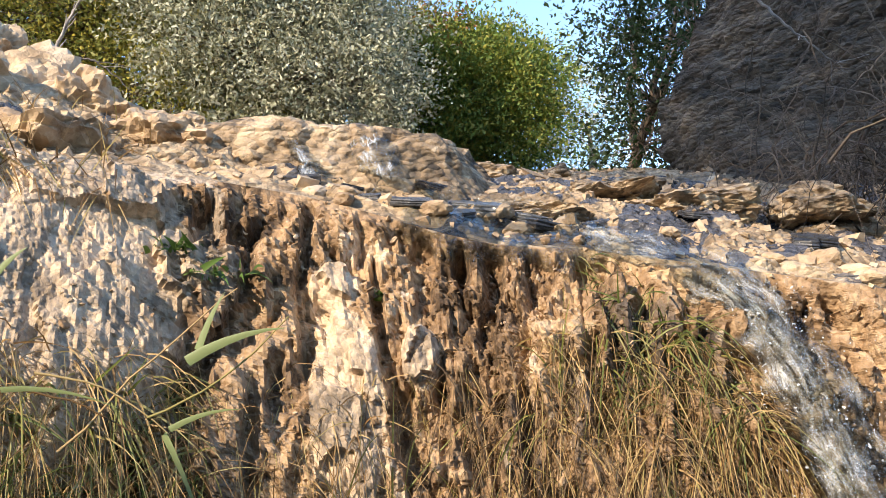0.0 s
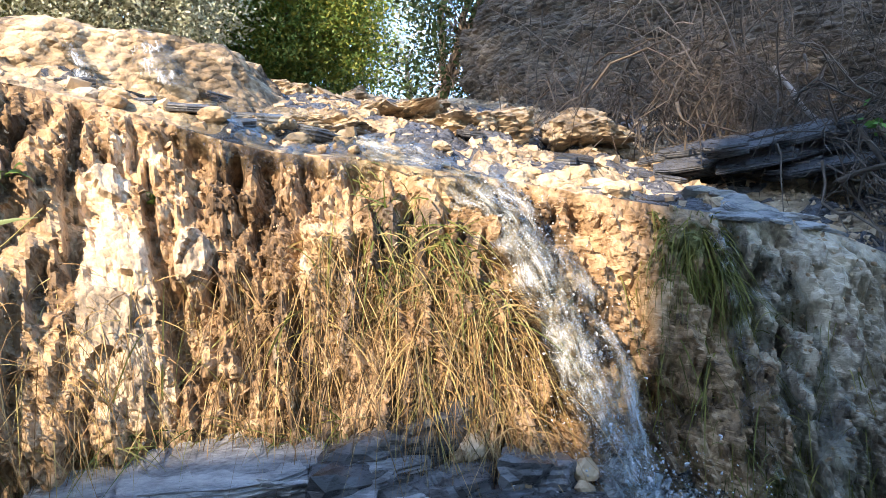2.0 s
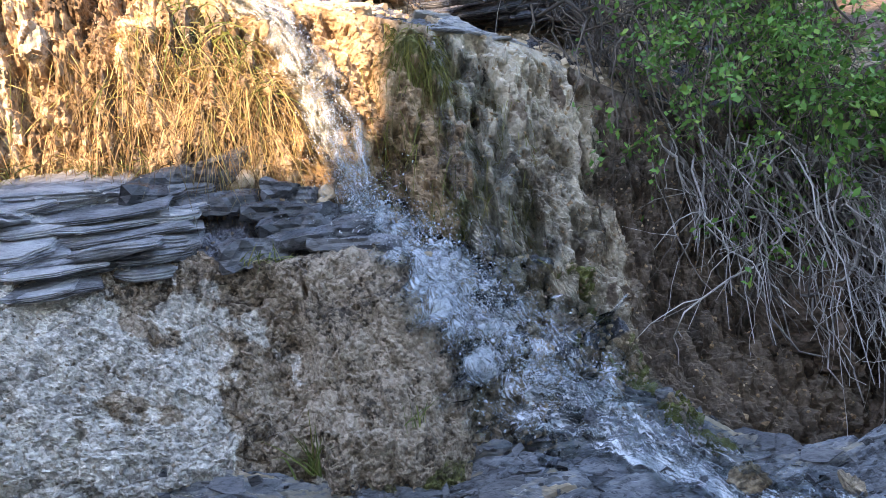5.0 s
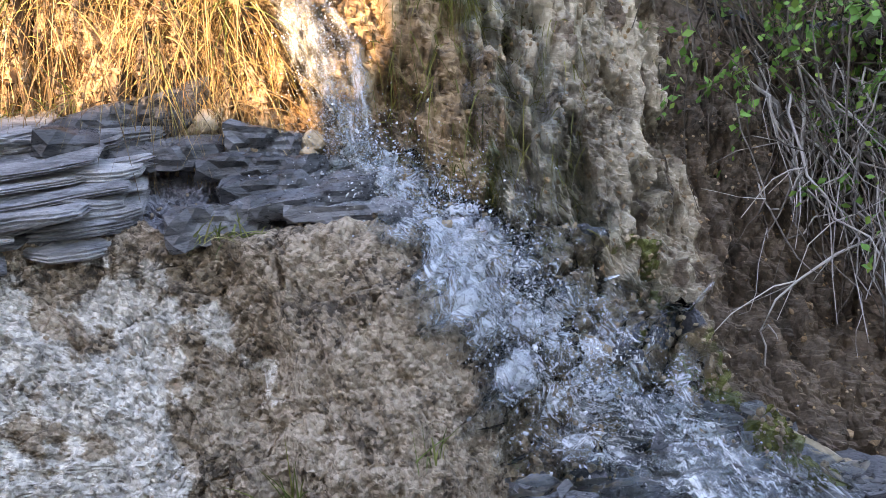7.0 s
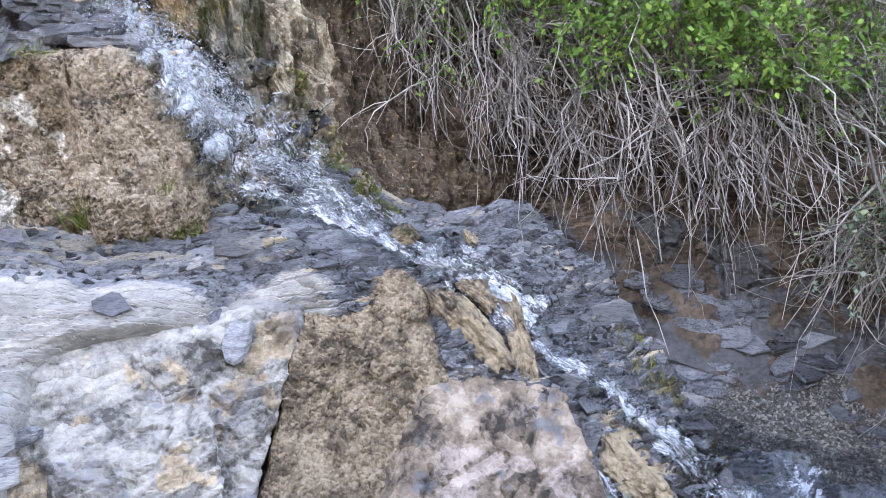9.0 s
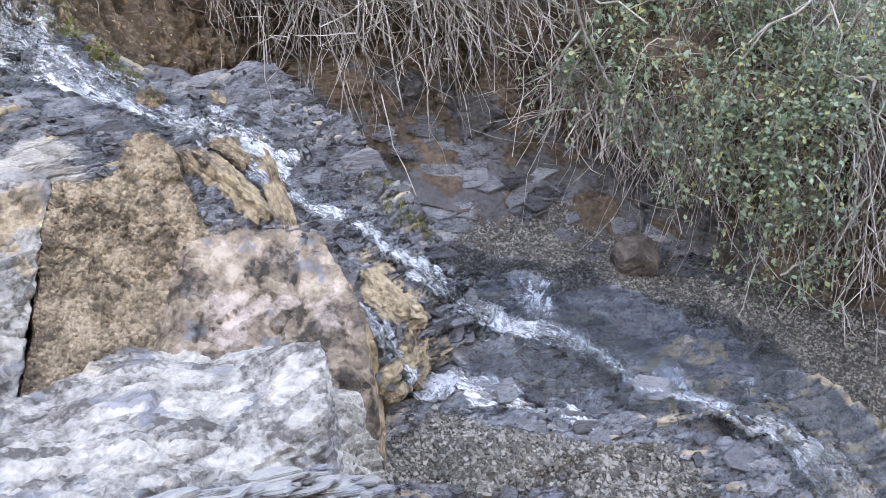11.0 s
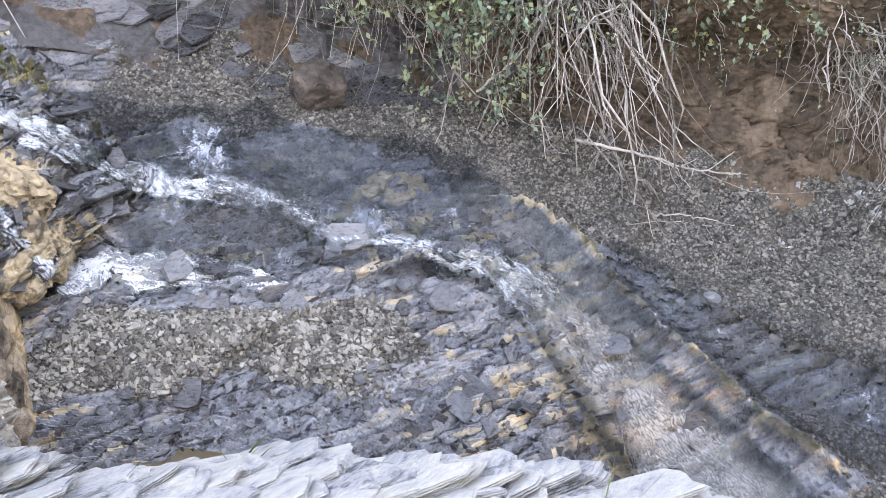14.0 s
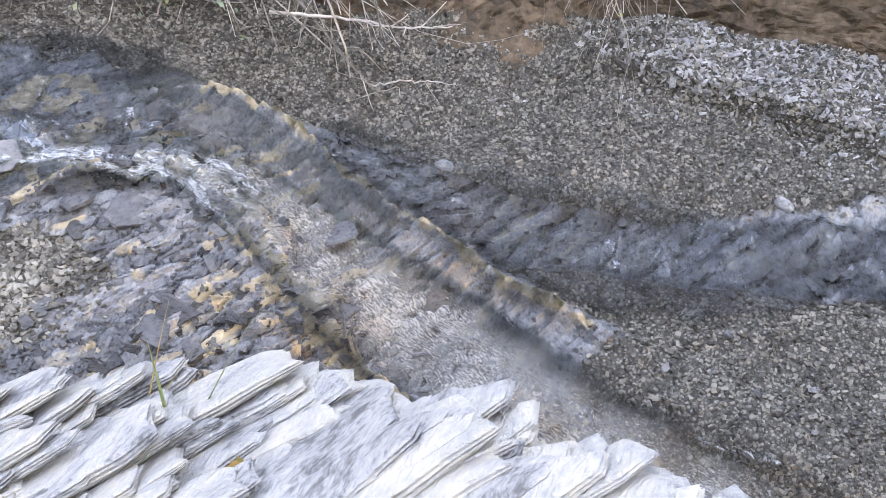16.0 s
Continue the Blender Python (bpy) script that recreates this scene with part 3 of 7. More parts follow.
UPPER = [
    [(-1.07, 2.85, 2.97), (-0.86, 3.03, 2.99), (-0.62, 3.20, 2.99), (-0.22, 3.32, 2.93), (0.14, 3.30, 2.81), (0.40, 3.29, 2.77), (0.95, 3.22, 2.65), (1.38, 3.17, 2.55), (1.71, 3.15, 2.39), (2.10, 3.15, 2.35), (2.63, 2.91, 2.46)],
    [(-1.41, 3.20, 3.20), (-1.07, 3.34, 3.20), (-0.73, 3.46, 3.08), (-0.26, 3.57, 3.01), (0.15, 3.58, 2.92), (0.47, 3.61, 2.89), (0.76, 3.63, 2.84), (1.10, 3.61, 2.75), (1.73, 3.55, 2.65), (2.15, 3.55, 2.66), (2.62, 3.35, 2.62)],
    [(-1.73, 3.53, 3.49), (-1.30, 3.67, 3.45), (-0.90, 3.82, 3.34), (-0.32, 3.92, 3.17), (0.18, 4.04, 3.12), (0.56, 4.07, 3.08), (0.92, 4.07, 3.02), (1.35, 4.08, 2.95), (1.99, 3.93, 2.90), (2.45, 3.89, 2.97), (2.98, 3.64, 2.96)],
    [(-2.92, 4.78, 4.15), (-2.29, 5.16, 4.04), (-1.63, 5.47, 3.84), (-0.64, 5.71, 3.71), (0.24, 5.77, 3.63), (0.83, 5.72, 3.60), (1.22, 5.27, 3.45), (1.65, 4.87, 3.29), (2.29, 4.60, 3.30), (2.93, 4.43, 3.43), (3.46, 4.04, 3.39)],
    [(-6.86, 8.94, 6.12), (-5.49, 9.95, 5.85), (-3.98, 10.74, 5.57), (-1.65, 11.38, 5.42), (0.45, 11.53, 5.31), (1.86, 11.41, 5.23), (1.94, 8.46, 4.37), (2.23, 6.38, 3.81), (3.11, 5.94, 4.00), (3.79, 5.41, 4.31), (4.45, 4.85, 4.39)]]
g = surface(UPPER, 420, 300)
n = outward(g)
n[..., 2] = np.abs(n[..., 2])
near = 1 - smooth(3.6, 6.5, g[..., 1])
rough_ = 0.03 * fbm(g, 5, 5) + 0.03 * saw(g, (0.15, -0.5, 1), 0.06, 1.2) * near + 0.01 * fbm(g, 30, 3) * near
edge = np.linspace(0, 1, g.shape[0])[:, None]
upper_g = g + n * (rough_ * smooth(0, 0.05, edge))[..., None]
slatey = 0.8 * smooth(0.35, 0.6, fbm(g * (1, 1, 2), 5, 4) + 0.4 * smooth(-0.3, 0.3, g[..., 0])) * near
upper = tagged(sheet("upper_stream_bed", upper_g, M_TOP, {"slate": slatey}, soft_shade=False), "stony ground above the waterfall with wet slate", "ground", kind="structure")

LEDGE = [
    [(-0.66, 3.13, 2.07), (-0.45, 3.21, 2.09), (-0.21, 3.29, 2.15), (0.12, 3.29, 2.20), (0.51, 3.24, 2.17), (0.74, 3.16, 2.06), (0.87, 3.10, 2.00)],
    [(-0.59, 2.94, 1.97), (-0.38, 2.98, 1.98), (-0.16, 3.02, 2.01), (0.19, 3.04, 1.99), (0.44, 3.05, 2.01), (0.68, 2.98, 1.97), (0.89, 2.99, 1.91)],
    [(-0.57, 2.90, 1.82), (-0.34, 2.94, 1.82), (0.14, 2.97, 1.84), (0.37, 2.99, 1.86), (0.64, 2.91, 1.83), (0.84, 2.85, 1.84), (1.02, 2.92, 1.73)],
    [(-0.55, 2.83, 1.65), (-0.22, 2.87, 1.62), (0.32, 2.87, 1.56), (0.47, 2.88, 1.55), (0.65, 2.85, 1.53), (0.83, 2.81, 1.52), (1.01, 2.84, 1.48)],
    [(-0.55, 2.82, 1.49), (-0.22, 2.87, 1.46), (0.30, 2.87, 1.40), (0.46, 2.90, 1.38), (0.65, 2.88, 1.38), (0.83, 2.85, 1.37), (1.04, 2.85, 1.35)]]
g = surface(LEDGE, 420, 320)
n = outward(g)
v = np.linspace(0, 1, 320)[:, None] * np.ones((1, 420))
u = np.ones((320, 1)) * np.linspace(0, 1, 420)
h = 0.035 * fbm(g, 5, 4) + 0.010 * fbm(g * (1, 1, 0.5), 14, 3, ridged=True)
block = smooth(0.62, 0.66, u) * smooth(0.33, 0.40, v) * (1 - smooth(0.93, 1.0, u))
h = h * (1 - 0.15 * block) + 0.05 * block - 0.03 * block * smooth(0.55, 0.95, fbm(g * (1, 1, 0.5), 8, 3, ridged=True) / 1.75 + 0.1) - 0.06 * smooth(0.3, 1, 1 - np.abs(u - 0.585 + 0.05 * fbm(g, 4, 3)) / 0.05) * smooth(0.25, 0.4, v) * smooth(-0.3, 0.2, fbm(g, 6, 2)) - 0.05 * smooth(0.3, 0.7, dent(g, (0.632, 2.888, 1.857), 0.012, 0.3, 0.055))
clod, _, clod_edge = cellular(g * (1, 1, 0.8) * 22 + 0.5 * fbm(g, 18, 2)[..., None], 8)
crag, _, crag_edge = cellular(g * (1, 1, 0.8) * 8 + 0.35 * fbm(g, 8, 3)[..., None], 9)
flake, flake_tone, _ = plates(g, (0.1, -1.0, 0.15), (1, 0, 0.35), (0.11, 0.045), 41)
h = 0.55 * h + (1 - 0.8 * block) * 0.010 * (clod[..., 0] - 0.5) + (0.024 - 0.016 * block) * (crag[..., 0] - 0.5) - 0.010 * smooth(0.3, 0.6, fbm(g, 28, 3)) + 0.006 * fbm(g, 70, 3) + 0.016 * flake * (1 - 0.5 * block) + 0.03 * block
ledge_g = g + n * h[..., None]
pale = 0.85 * smooth(0.0, 0.3, 0.62 - u + 0.3 * fbm(g, 7, 4)) * smooth(0.22, 0.3, v) + 0.45 * fbm(g, 16, 3) * (u < 0.6)
slate = 1.0 * (1 - smooth(0.2, 0.34, v + 0.1 * fbm(g, 8, 3))) + 0.8 * smooth(0.2, 0.5, dent(g, (0.497, 3.009, 1.977), 0.14, 0.3, 0.06))
moss = 0.6 * smooth(0.3, 0.7, fbm(g, 9, 3) + 0.4) * smooth(0.6, 0.95, v) * smooth(0.6, 0.8, u)
ledge = tagged(sheet("rock_ledge", ledge_g, M_LEDGE, {"pale": pale, "slate": slate, "moss": moss, "tone": 0.3 * (clod[..., 2] - 0.5) + 0.3 * (crag[..., 2] - 0.5) + 0.3 * flake_tone}, soft_shade=False), "mud and pale rock face below the slate ledge", "rock ledge", kind="structure")

CASC = [
    [(0.74, 3.15, 2.08), (0.96, 3.07, 2.00), (1.13, 3.06, 1.93), (1.45, 3.01, 1.84)],
    [(0.86, 3.00, 1.92), (1.02, 2.96, 1.85), (1.20, 2.96, 1.77), (1.49, 2.92, 1.65)],
    [(0.96, 2.89, 1.69), (1.09, 2.86, 1.64), (1.23, 2.85, 1.59), (1.57, 2.81, 1.46)],
    [(0.89, 2.84, 1.47), (1.06, 2.81, 1.45), (1.26, 2.77, 1.42), (1.66, 2.71, 1.35)]]
g = surface(CASC, 240, 240)
n = outward(g)
crag, _, crag_edge = cellular(g * (1, 1, 0.8) * 11 + 0.4 * fbm(g, 10, 3)[..., None], 10)
casc_g = g + n * (0.05 * fbm(g, 6, 4) + 0.07 * (crag[..., 0] - 0.5) - 0.02 * smooth(0.15, 0.0, crag_edge) + 0.012 * fbm(g, 30, 3))[..., None]
casc = tagged(sheet("cascade_rock", casc_g, M_CASC, {"slate": 0.8 * smooth(0.0, 0.5, fbm(g, 6, 3)), "moss": 0.75 * smooth(0.75, 1.0, np.linspace(0, 1, 240)[None] + 0.25 * fbm(g, 8, 3))}, soft_shade=False), "wet tan rock slope under the splashing fall", "rock slope", kind="structure")

POOL = [
    [(-0.03, 2.94, 1.51), (0.34, 2.91, 1.48), (0.63, 2.87, 1.42), (0.87, 2.86, 1.47), (1.09, 2.87, 1.53), (1.30, 2.83, 1.55), (1.58, 2.83, 1.47), (1.87, 2.78, 1.31)],
    [(-0.02, 2.79, 1.42), (0.32, 2.77, 1.37), (0.66, 2.74, 1.32), (1.01, 2.72, 1.38), (1.29, 2.66, 1.38), (1.54, 2.63, 1.33), (1.73, 2.62, 1.28), (2.11, 2.53, 1.33)],
    [(0.11, 2.64, 1.34), (0.48, 2.60, 1.30), (0.92, 2.53, 1.23), (1.36, 2.42, 1.25), (1.61, 2.36, 1.27), (1.82, 2.29, 1.25), (2.02, 2.21, 1.19), (2.17, 2.20, 1.17)],
    [(0.07, 2.46, 1.17), (0.41, 2.42, 1.09), (0.85, 2.40, 1.04), (1.27, 2.29, 1.00), (1.60, 2.13, 0.98), (1.77, 2.08, 0.95), (2.00, 2.01, 0.96), (2.17, 2.02, 1.02)],
    [(0.02, 2.27, 0.95), (0.33, 2.20, 0.86), (0.70, 2.11, 0.75), (1.30, 1.93, 0.60), (1.66, 1.74, 0.61), (1.85, 1.71, 0.65), (2.02, 1.70, 0.69), (2.19, 1.72, 0.73)],
    [(0.72, 2.03, 0.55), (1.11, 1.81, 0.46), (1.36, 1.74, 0.45), (1.55, 1.69, 0.43), (1.77, 1.60, 0.45), (1.89, 1.60, 0.49), (2.04, 1.57, 0.52), (2.24, 1.57, 0.54)]]
g = surface(POOL, 560, 420)
n = outward(g)
n[..., 2] = np.abs(n[..., 2])
v = np.linspace(0, 5, 420)[:, None] * np.ones((1, 560))
u = np.ones((420, 1)) * np.linspace(0, 7, 560)
big_p, tone_a, _ = plates(g, (-0.25, -0.5, 1.0), (1, -0.25, 0.1), (0.5, 0.05), 21)
small_p, tone_b, _ = plates(g, (-0.25, -0.5, 1.0), (1, -0.3, 0.1), (0.2, 0.013), 22)
h = 0.046 * big_p + 0.014 * small_p + 0.04 * fbm(g, 3.0, 3) + 0.002 * fbm(g, 35, 3)
h += 0.03 * smooth(0.35, 0.9, fbm(g, 3, 2) + 0.4)
paleness = 1.1 * smooth(1.6, 2.2, v + 0.35 * fbm(g, 4, 4)) * (1 - smooth(2.2, 3.0, u)) - 0.35 * smooth(0.2, 0.6, fbm(g * (1, 1, 3), 9, 3))
h -= np.clip(paleness, 0, 1) * (0.034 * big_p + 0.006 * small_p)
h -= 0.30 * smooth(2.35, 2.75, v + 0.1 * fbm(g, 5, 2)) * smooth(0.7, 1.2, u) * (1 - smooth(3.1, 3.6, u))
pool_g = g + n * h[..., None]
tan = 0.55 * smooth(0.15, 0.6, fbm(g, 6, 4)) * smooth(3.6, 4.6, u) * smooth(1.6, 2.4, v) * (1 - smooth(6.2, 7.0, u)) + 0.8 * smooth(3.4, 4.4, v) * smooth(2.6, 3.4, u) * (1 - smooth(5.4, 6, u)) * smooth(-0.1, 0.4, fbm(g, 6, 4))
tan += 0.6 * (tone_b > 0.36) * smooth(0.0, 0.3, fbm(g, 5, 3))
moss = 0.75 * smooth(6.3, 6.8, u + 0.3 * fbm(g, 6, 3)) * smooth(2.2, 3, v) * smooth(-0.2, 0.3, fbm(g, 7, 3))
pool = tagged(sheet("slate_terrace", pool_g, M_BED, {"gravel": 0 * u, "tan": tan, "moss": moss, "pale": paleness, "tone": (0.45 * tone_a + 0.4 * tone_b) * (1 - 0.6 * np.clip(paleness, 0, 1))}, soft_shade=False), "dark wet slate terrace below the cascade", "rock terrace", kind="structure")

BED = [
    [(1.97, 2.88, 1.12), (2.47, 2.35, 1.11), (2.83, 1.93, 0.97), (3.16, 1.08, 0.59), (3.26, 0.33, 0.46), (3.35, -0.31, 0.42), (3.35, -0.64, 0.37), (3.16, -1.32, 0.31), (2.64, -2.14, 0.31)],
    [(1.87, 2.90, 0.98), (2.43, 2.13, 0.89), (2.63, 1.77, 0.72), (2.71, 1.50, 0.64), (2.92, 0.73, 0.42), (2.92, 0.00, 0.16), (2.93, -0.53, 0.17), (2.64, -0.94, 0.07), (2.16, -1.81, 0.18)],
    [(1.56, 2.95, 0.95), (2.22, 2.22, 0.82), (2.17, 1.79, 0.59), (2.35, 1.44, 0.54), (2.56, 0.95, 0.44), (2.76, 0.50, 0.36), (2.59, -0.00, 0.12), (2.37, -0.49, -0.05), (1.76, -1.50, -0.07)],
    [(1.20, 3.01, 0.97), (1.82, 2.34, 0.80), (1.95, 1.82, 0.52), (2.08, 1.47, 0.41), (2.30, 0.94, 0.32), (2.49, 0.55, 0.32), (2.29, 0.21, 0.12), (2.05, -0.12, -0.12), (1.47, -1.04, -0.27)],
    [(0.58, 3.11, 1.05), (1.33, 2.63, 0.75), (1.71, 1.86, 0.39), (1.67, 1.63, 0.33), (1.91, 1.19, 0.25), (2.06, 1.02, 0.23), (2.07, 0.52, 0.11), (1.99, 0.17, 0.01), (1.36, -0.61, -0.37)],
    [(0.18, 3.07, 1.13), (0.76, 2.72, 0.72), (1.33, 1.97, 0.33), (1.35, 1.62, 0.15), (1.60, 1.21, 0.09), (1.67, 1.14, 0.11), (1.80, 0.65, 0.02), (1.76, 0.40, -0.04), (1.48, -0.14, -0.25)]]
g = surface(BED, 620, 420)
n = outward(g)
n[..., 2] = np.abs(n[..., 2])
v = np.linspace(0, 5, 420)[:, None] * np.ones((1, 620))
u = np.ones((420, 1)) * np.linspace(0, 8, 620)
rim_c = np.exp(-(((v - 2.0 + 0.03 * fbm(g, 8, 3)) / 0.06) ** 2)) * smooth(4.2, 5.2, u) * (1 - smooth(6.9, 7.35, u))
rim_d = np.exp(-(((v - 3.06 - 0.05 * smooth(5.5, 7.2, u) + 0.04 * fbm(g, 7, 3)) / 0.11) ** 2)) * smooth(3.6, 4.6, u)
channel_v = np.interp(u, (4.8, 5.2, 5.6, 6.0, 6.33, 6.67, 6.9, 7.2, 7.5), (1.45, 1.7, 1.8, 1.79, 1.67, 1.47, 1.2, 0.95, 0.8))
channel = smooth(1.25, 0.75, np.abs(v - channel_v + 0.06 * fbm(g, 6, 3)) / np.interp(u, (4.8, 5.6, 6.5, 7.0, 7.5), (0.1, 0.2, 0.3, 0.32, 0.3))) * smooth(4.9, 5.3, u) * (1 - smooth(7.35, 7.7, u))
shelf = smooth(0.40, 0.33, v + 0.05 * fbm(g, 6, 3)) * smooth(5.5, 6.4, u)
pebbly = np.maximum(smooth(1.98, 1.82, v + 0.06 * fbm(g, 6, 3)) * smooth(4.3, 5.0, u), smooth(1.6, 1.3, v + 0.3 * fbm(g, 3, 3)) * smooth(1.3, 1.9, u) * (1 - 0.8 * smooth(0.5, 0.2, v) * smooth(3.4, 2.6, u)))
pebbly = np.maximum(pebbly, smooth(2.5, 2.2, v + 0.1 * fbm(g, 5, 3)) * smooth(7.0, 7.3, u)) * (1 - channel)
pebbly = np.maximum(pebbly, smooth(0.25, 0.5, 1 - np.abs(v - 4.0 - 0.2 * fbm(g, 3, 2)) / 0.62) * smooth(2.9, 3.4, u) * (1 - smooth(5.2, 5.9, u)))
big_p, tone_a, _ = plates(g, (-0.5, -0.2, 1.0), (0.75, -0.6, -0.1), (0.28, 0.055), 23)
small_p, tone_b, _ = plates(g, (-0.5, -0.2, 1.0), (0.7, -0.7, -0.1), (0.12, 0.018), 24)
h = (0.030 * big_p + 0.009 * small_p + 0.002 * fbm(g, 30, 3)) * (1 - 0.85 * pebbly) + 0.03 * fbm(g, 3.0, 3) - 0.03 * channel + 0.09 * shelf + 0.006 * fbm(g, 14, 3) * pebbly
h -= 0.045 * smooth(2.1, 2.3, v) * (1 - smooth(2.75, 2.95, v)) * smooth(4.6, 5.4, u)
h += 0.055 * rim_c + 0.085 * rim_d + 0.02 * fbm(g, 12, 4) * (rim_c + rim_d)
bed_g = g + n * h[..., None]
tan = 0.75 * (rim_d + 0.85 * rim_c) + 0.35 * fbm(g, 14, 4) * (rim_c + rim_d) + 0.5 * smooth(0.2, 0.7, fbm(g, 6, 4)) * smooth(3.2, 3.8, u) * smooth(2.2, 2.6, v) * (1 - smooth(3.9, 4.3, v)) + 0.4 * smooth(0.2, 0.7, fbm(g, 7, 4)) * (v > 2.6)
tan += 0.6 * (tone_b > 0.36) * smooth(1.9, 2.3, v) * smooth(-0.3, 0.2, fbm(g, 4, 3)) + 0.3 * (tone_a > 0.33) * smooth(2.2, 2.6, v)
tan += 0.9 * smooth(0.05, 0.5, dent(g, (2.526, 0.915, 0.454), 0.26, 0.2, 0.3) + 0.12 * fbm(g, 12, 4)) * smooth(-0.25, 0.15, fbm(g, 14, 4))
moss = 0.6 * rim_c * smooth(-0.4, 0.3, fbm(g, 12, 3))
bed = tagged(sheet("stream_bed", bed_g, M_BED, {"gravel": 1.1 * pebbly, "tan": tan, "moss": moss, "pale": 0.5 * shelf * smooth(-0.3, 0.4, fbm(g, 7, 3)), "tone": (0.45 * tone_a + 0.4 * tone_b) * (1 - 0.5 * pebbly)}, soft_shade=False), "dark slate stream bed with gravel and tan rims", "stream bed", kind="structure")

# ---- the far bank ----
base = np.array(BED[0], float)
base = np.concatenate([[WALL[4][9]], base, [base[-1] + (base[-1] - base[-2])]])
away = np.gradient(base, axis=0)[:, [1, 0, 2]] * (-1, 1, 0)
away /= np.linalg.norm(away, axis=1)[:, None]
away *= np.sign((away * (base - (1, 0, 0))).sum(1))[:, None]
profile = ((-0.25, -0.25), (0.0, 0.0), (0.14, 0.10), (0.32, 0.2), (0.5, 0.09), (0.66, 0.1), (0.85, 0.34), (1.1, 0.9), (1.6, 1.8), (3.0, 4.5))
net_ = [(base + away * off + (0, 0, dz)).tolist() for dz, off in profile]
g = surface(net_, 420, 260)
n = outward(g)
lower = 1 - smooth(1.4, 2.4, g[..., 2] - spline(base, 420)[None, :, 2])
crag, _, crag_edge = cellular(g * 9 + 0.35 * fbm(g, 9, 3)[..., None], 12)
bank_g = g + n * ((0.035 * (crag[..., 0] - 0.5) - 0.015 * smooth(0.12, 0, crag_edge) + 0.04 * fbm(g, 4, 5) + 0.015 * fbm(g * (1, 1, 2.5), 6, 4, ridged=True) + 0.005 * fbm(g, 30, 2)) * smooth(0, 0.2, np.linspace(0, 1, 260))[:, None])[..., None]
bank_slate = smooth(5.0, 4.2, np.linspace(0, 10, 420))[None] * 0.75 * smooth(-0.2, 0.3, fbm(g, 5, 3) + 0.2) * (1 - smooth(0.12, 0.3, g[..., 2] - spline(base, 420)[None, :, 2]))
bank = tagged(sheet("earth_bank", bank_g, M_BANK, {"slate": bank_slate, "tone": 0.4 * (crag[..., 2] - 0.5)}, soft_shade=False), "undercut brown earth bank beyond the stream", "bank", kind="structure")

# ---- hills that close the place: an unseen one added behind the viewer, where the low sun comes over, and far off ----
SIDE = Vector((-SUN.y, SUN.x, 0)).normalized()
FLAT = Vector((SUN.x, SUN.y, 0)).normalized()


def ridge(name, crest, foot_drop, label):
    """A hill with a crest line (side, distance towards the sun, height)."""
    rows_ = []
    for k, (dz, back) in enumerate(((-1.0, -3.2), (-0.55, -1.3), (0.0, 0.0), (-0.3, 2.0), (-1.0, 7.0))):
        rows_.append([tuple(SIDE * s + FLAT * (d + back) + Vector((0, 0, z + dz * (z - foot_drop)))) for s, d, z in crest])
    g = surface(rows_, 160, 80)
    g = g + 0.12 * fbm(g, 0.8, 4)[..., None] * (0.3, 0.3, 1) * smooth(0, 0.2, np.linspace(0, 1, 80))[:, None, None]
    return tagged(sheet(name, g, M_HILL), label, "hill", kind="structure")


# added out of view; the crest steps so its shadow edge crosses the wall
ridge("hill_behind", [(-9.0, 6.0, 5.0), (-6.0, 6.0, 5.4), (-3.5, 6.0, 5.6), (-2.45, 6.0, 5.85), (-2.1, 6.0, 6.08), (-1.55, 6.0, 6.28), (-1.27, 6.0, 6.4), (-1.13, 6.0, 7.3), (-0.85, 6.0, 7.8), (0.5, 6.0, 8.3), (3.0, 6.0, 8.5), (8.0, 5.0, 8.0)], 0.0, "unseen dry earth hill behind the viewer, shaped to shade the wall")
far = []
for k in range(14):
    a = -2.2 + 4.4 * k / 13
    far.append((a, 1))
g = np.array([[(60 * math.sin(a) * r, 60 * math.cos(a) * r, z) for a, _ in far] for r, z in ((0.12, -1.0), (0.2, 3.2), (0.5, 4.0), (1.0, 8.0), (3.0, 5.0), (20.0, 0.0))])
far_g = surface(g.tolist(), 120, 60)
far_g[..., 2] += 0.6 * fbm(far_g, 0.1, 4)
tagged(sheet("ground", far_g, M_HILL), "dry ground beyond the stream", "ground", kind="structure")
g = np.array([[(4.0 * math.cos(a) * r + x0, 4.0 * math.sin(a) * r - 1.0, z) for a in np.linspace(0.0, 2 * math.pi, 24)] for r, z, x0 in ((0.02, 0.2, 1.0), (0.25, 0.0, 1.0), (0.6, -0.3, 0.6), (3.0, -0.6, 0.0))])
tagged(sheet("lower_ground", surface(g.tolist(), 96, 30) - (0, 0, 0.45), M_HILL), "rough ground under the stream banks", "ground", kind="structure")

# ---- tools for things ----
from mathutils.bvhtree import BVHTree


def tree_of(grids):
    verts, faces, off = [], [], 0
    for gg in grids:
        d = gg[::3, ::3]
        verts.append(d.reshape(-1, 3))
        faces.append(grid_faces(*d.shape[:2]) + off)
        off += d.shape[0] * d.shape[1]
    return BVHTree.FromPolygons(np.concatenate(verts).tolist(), np.concatenate(faces).tolist())


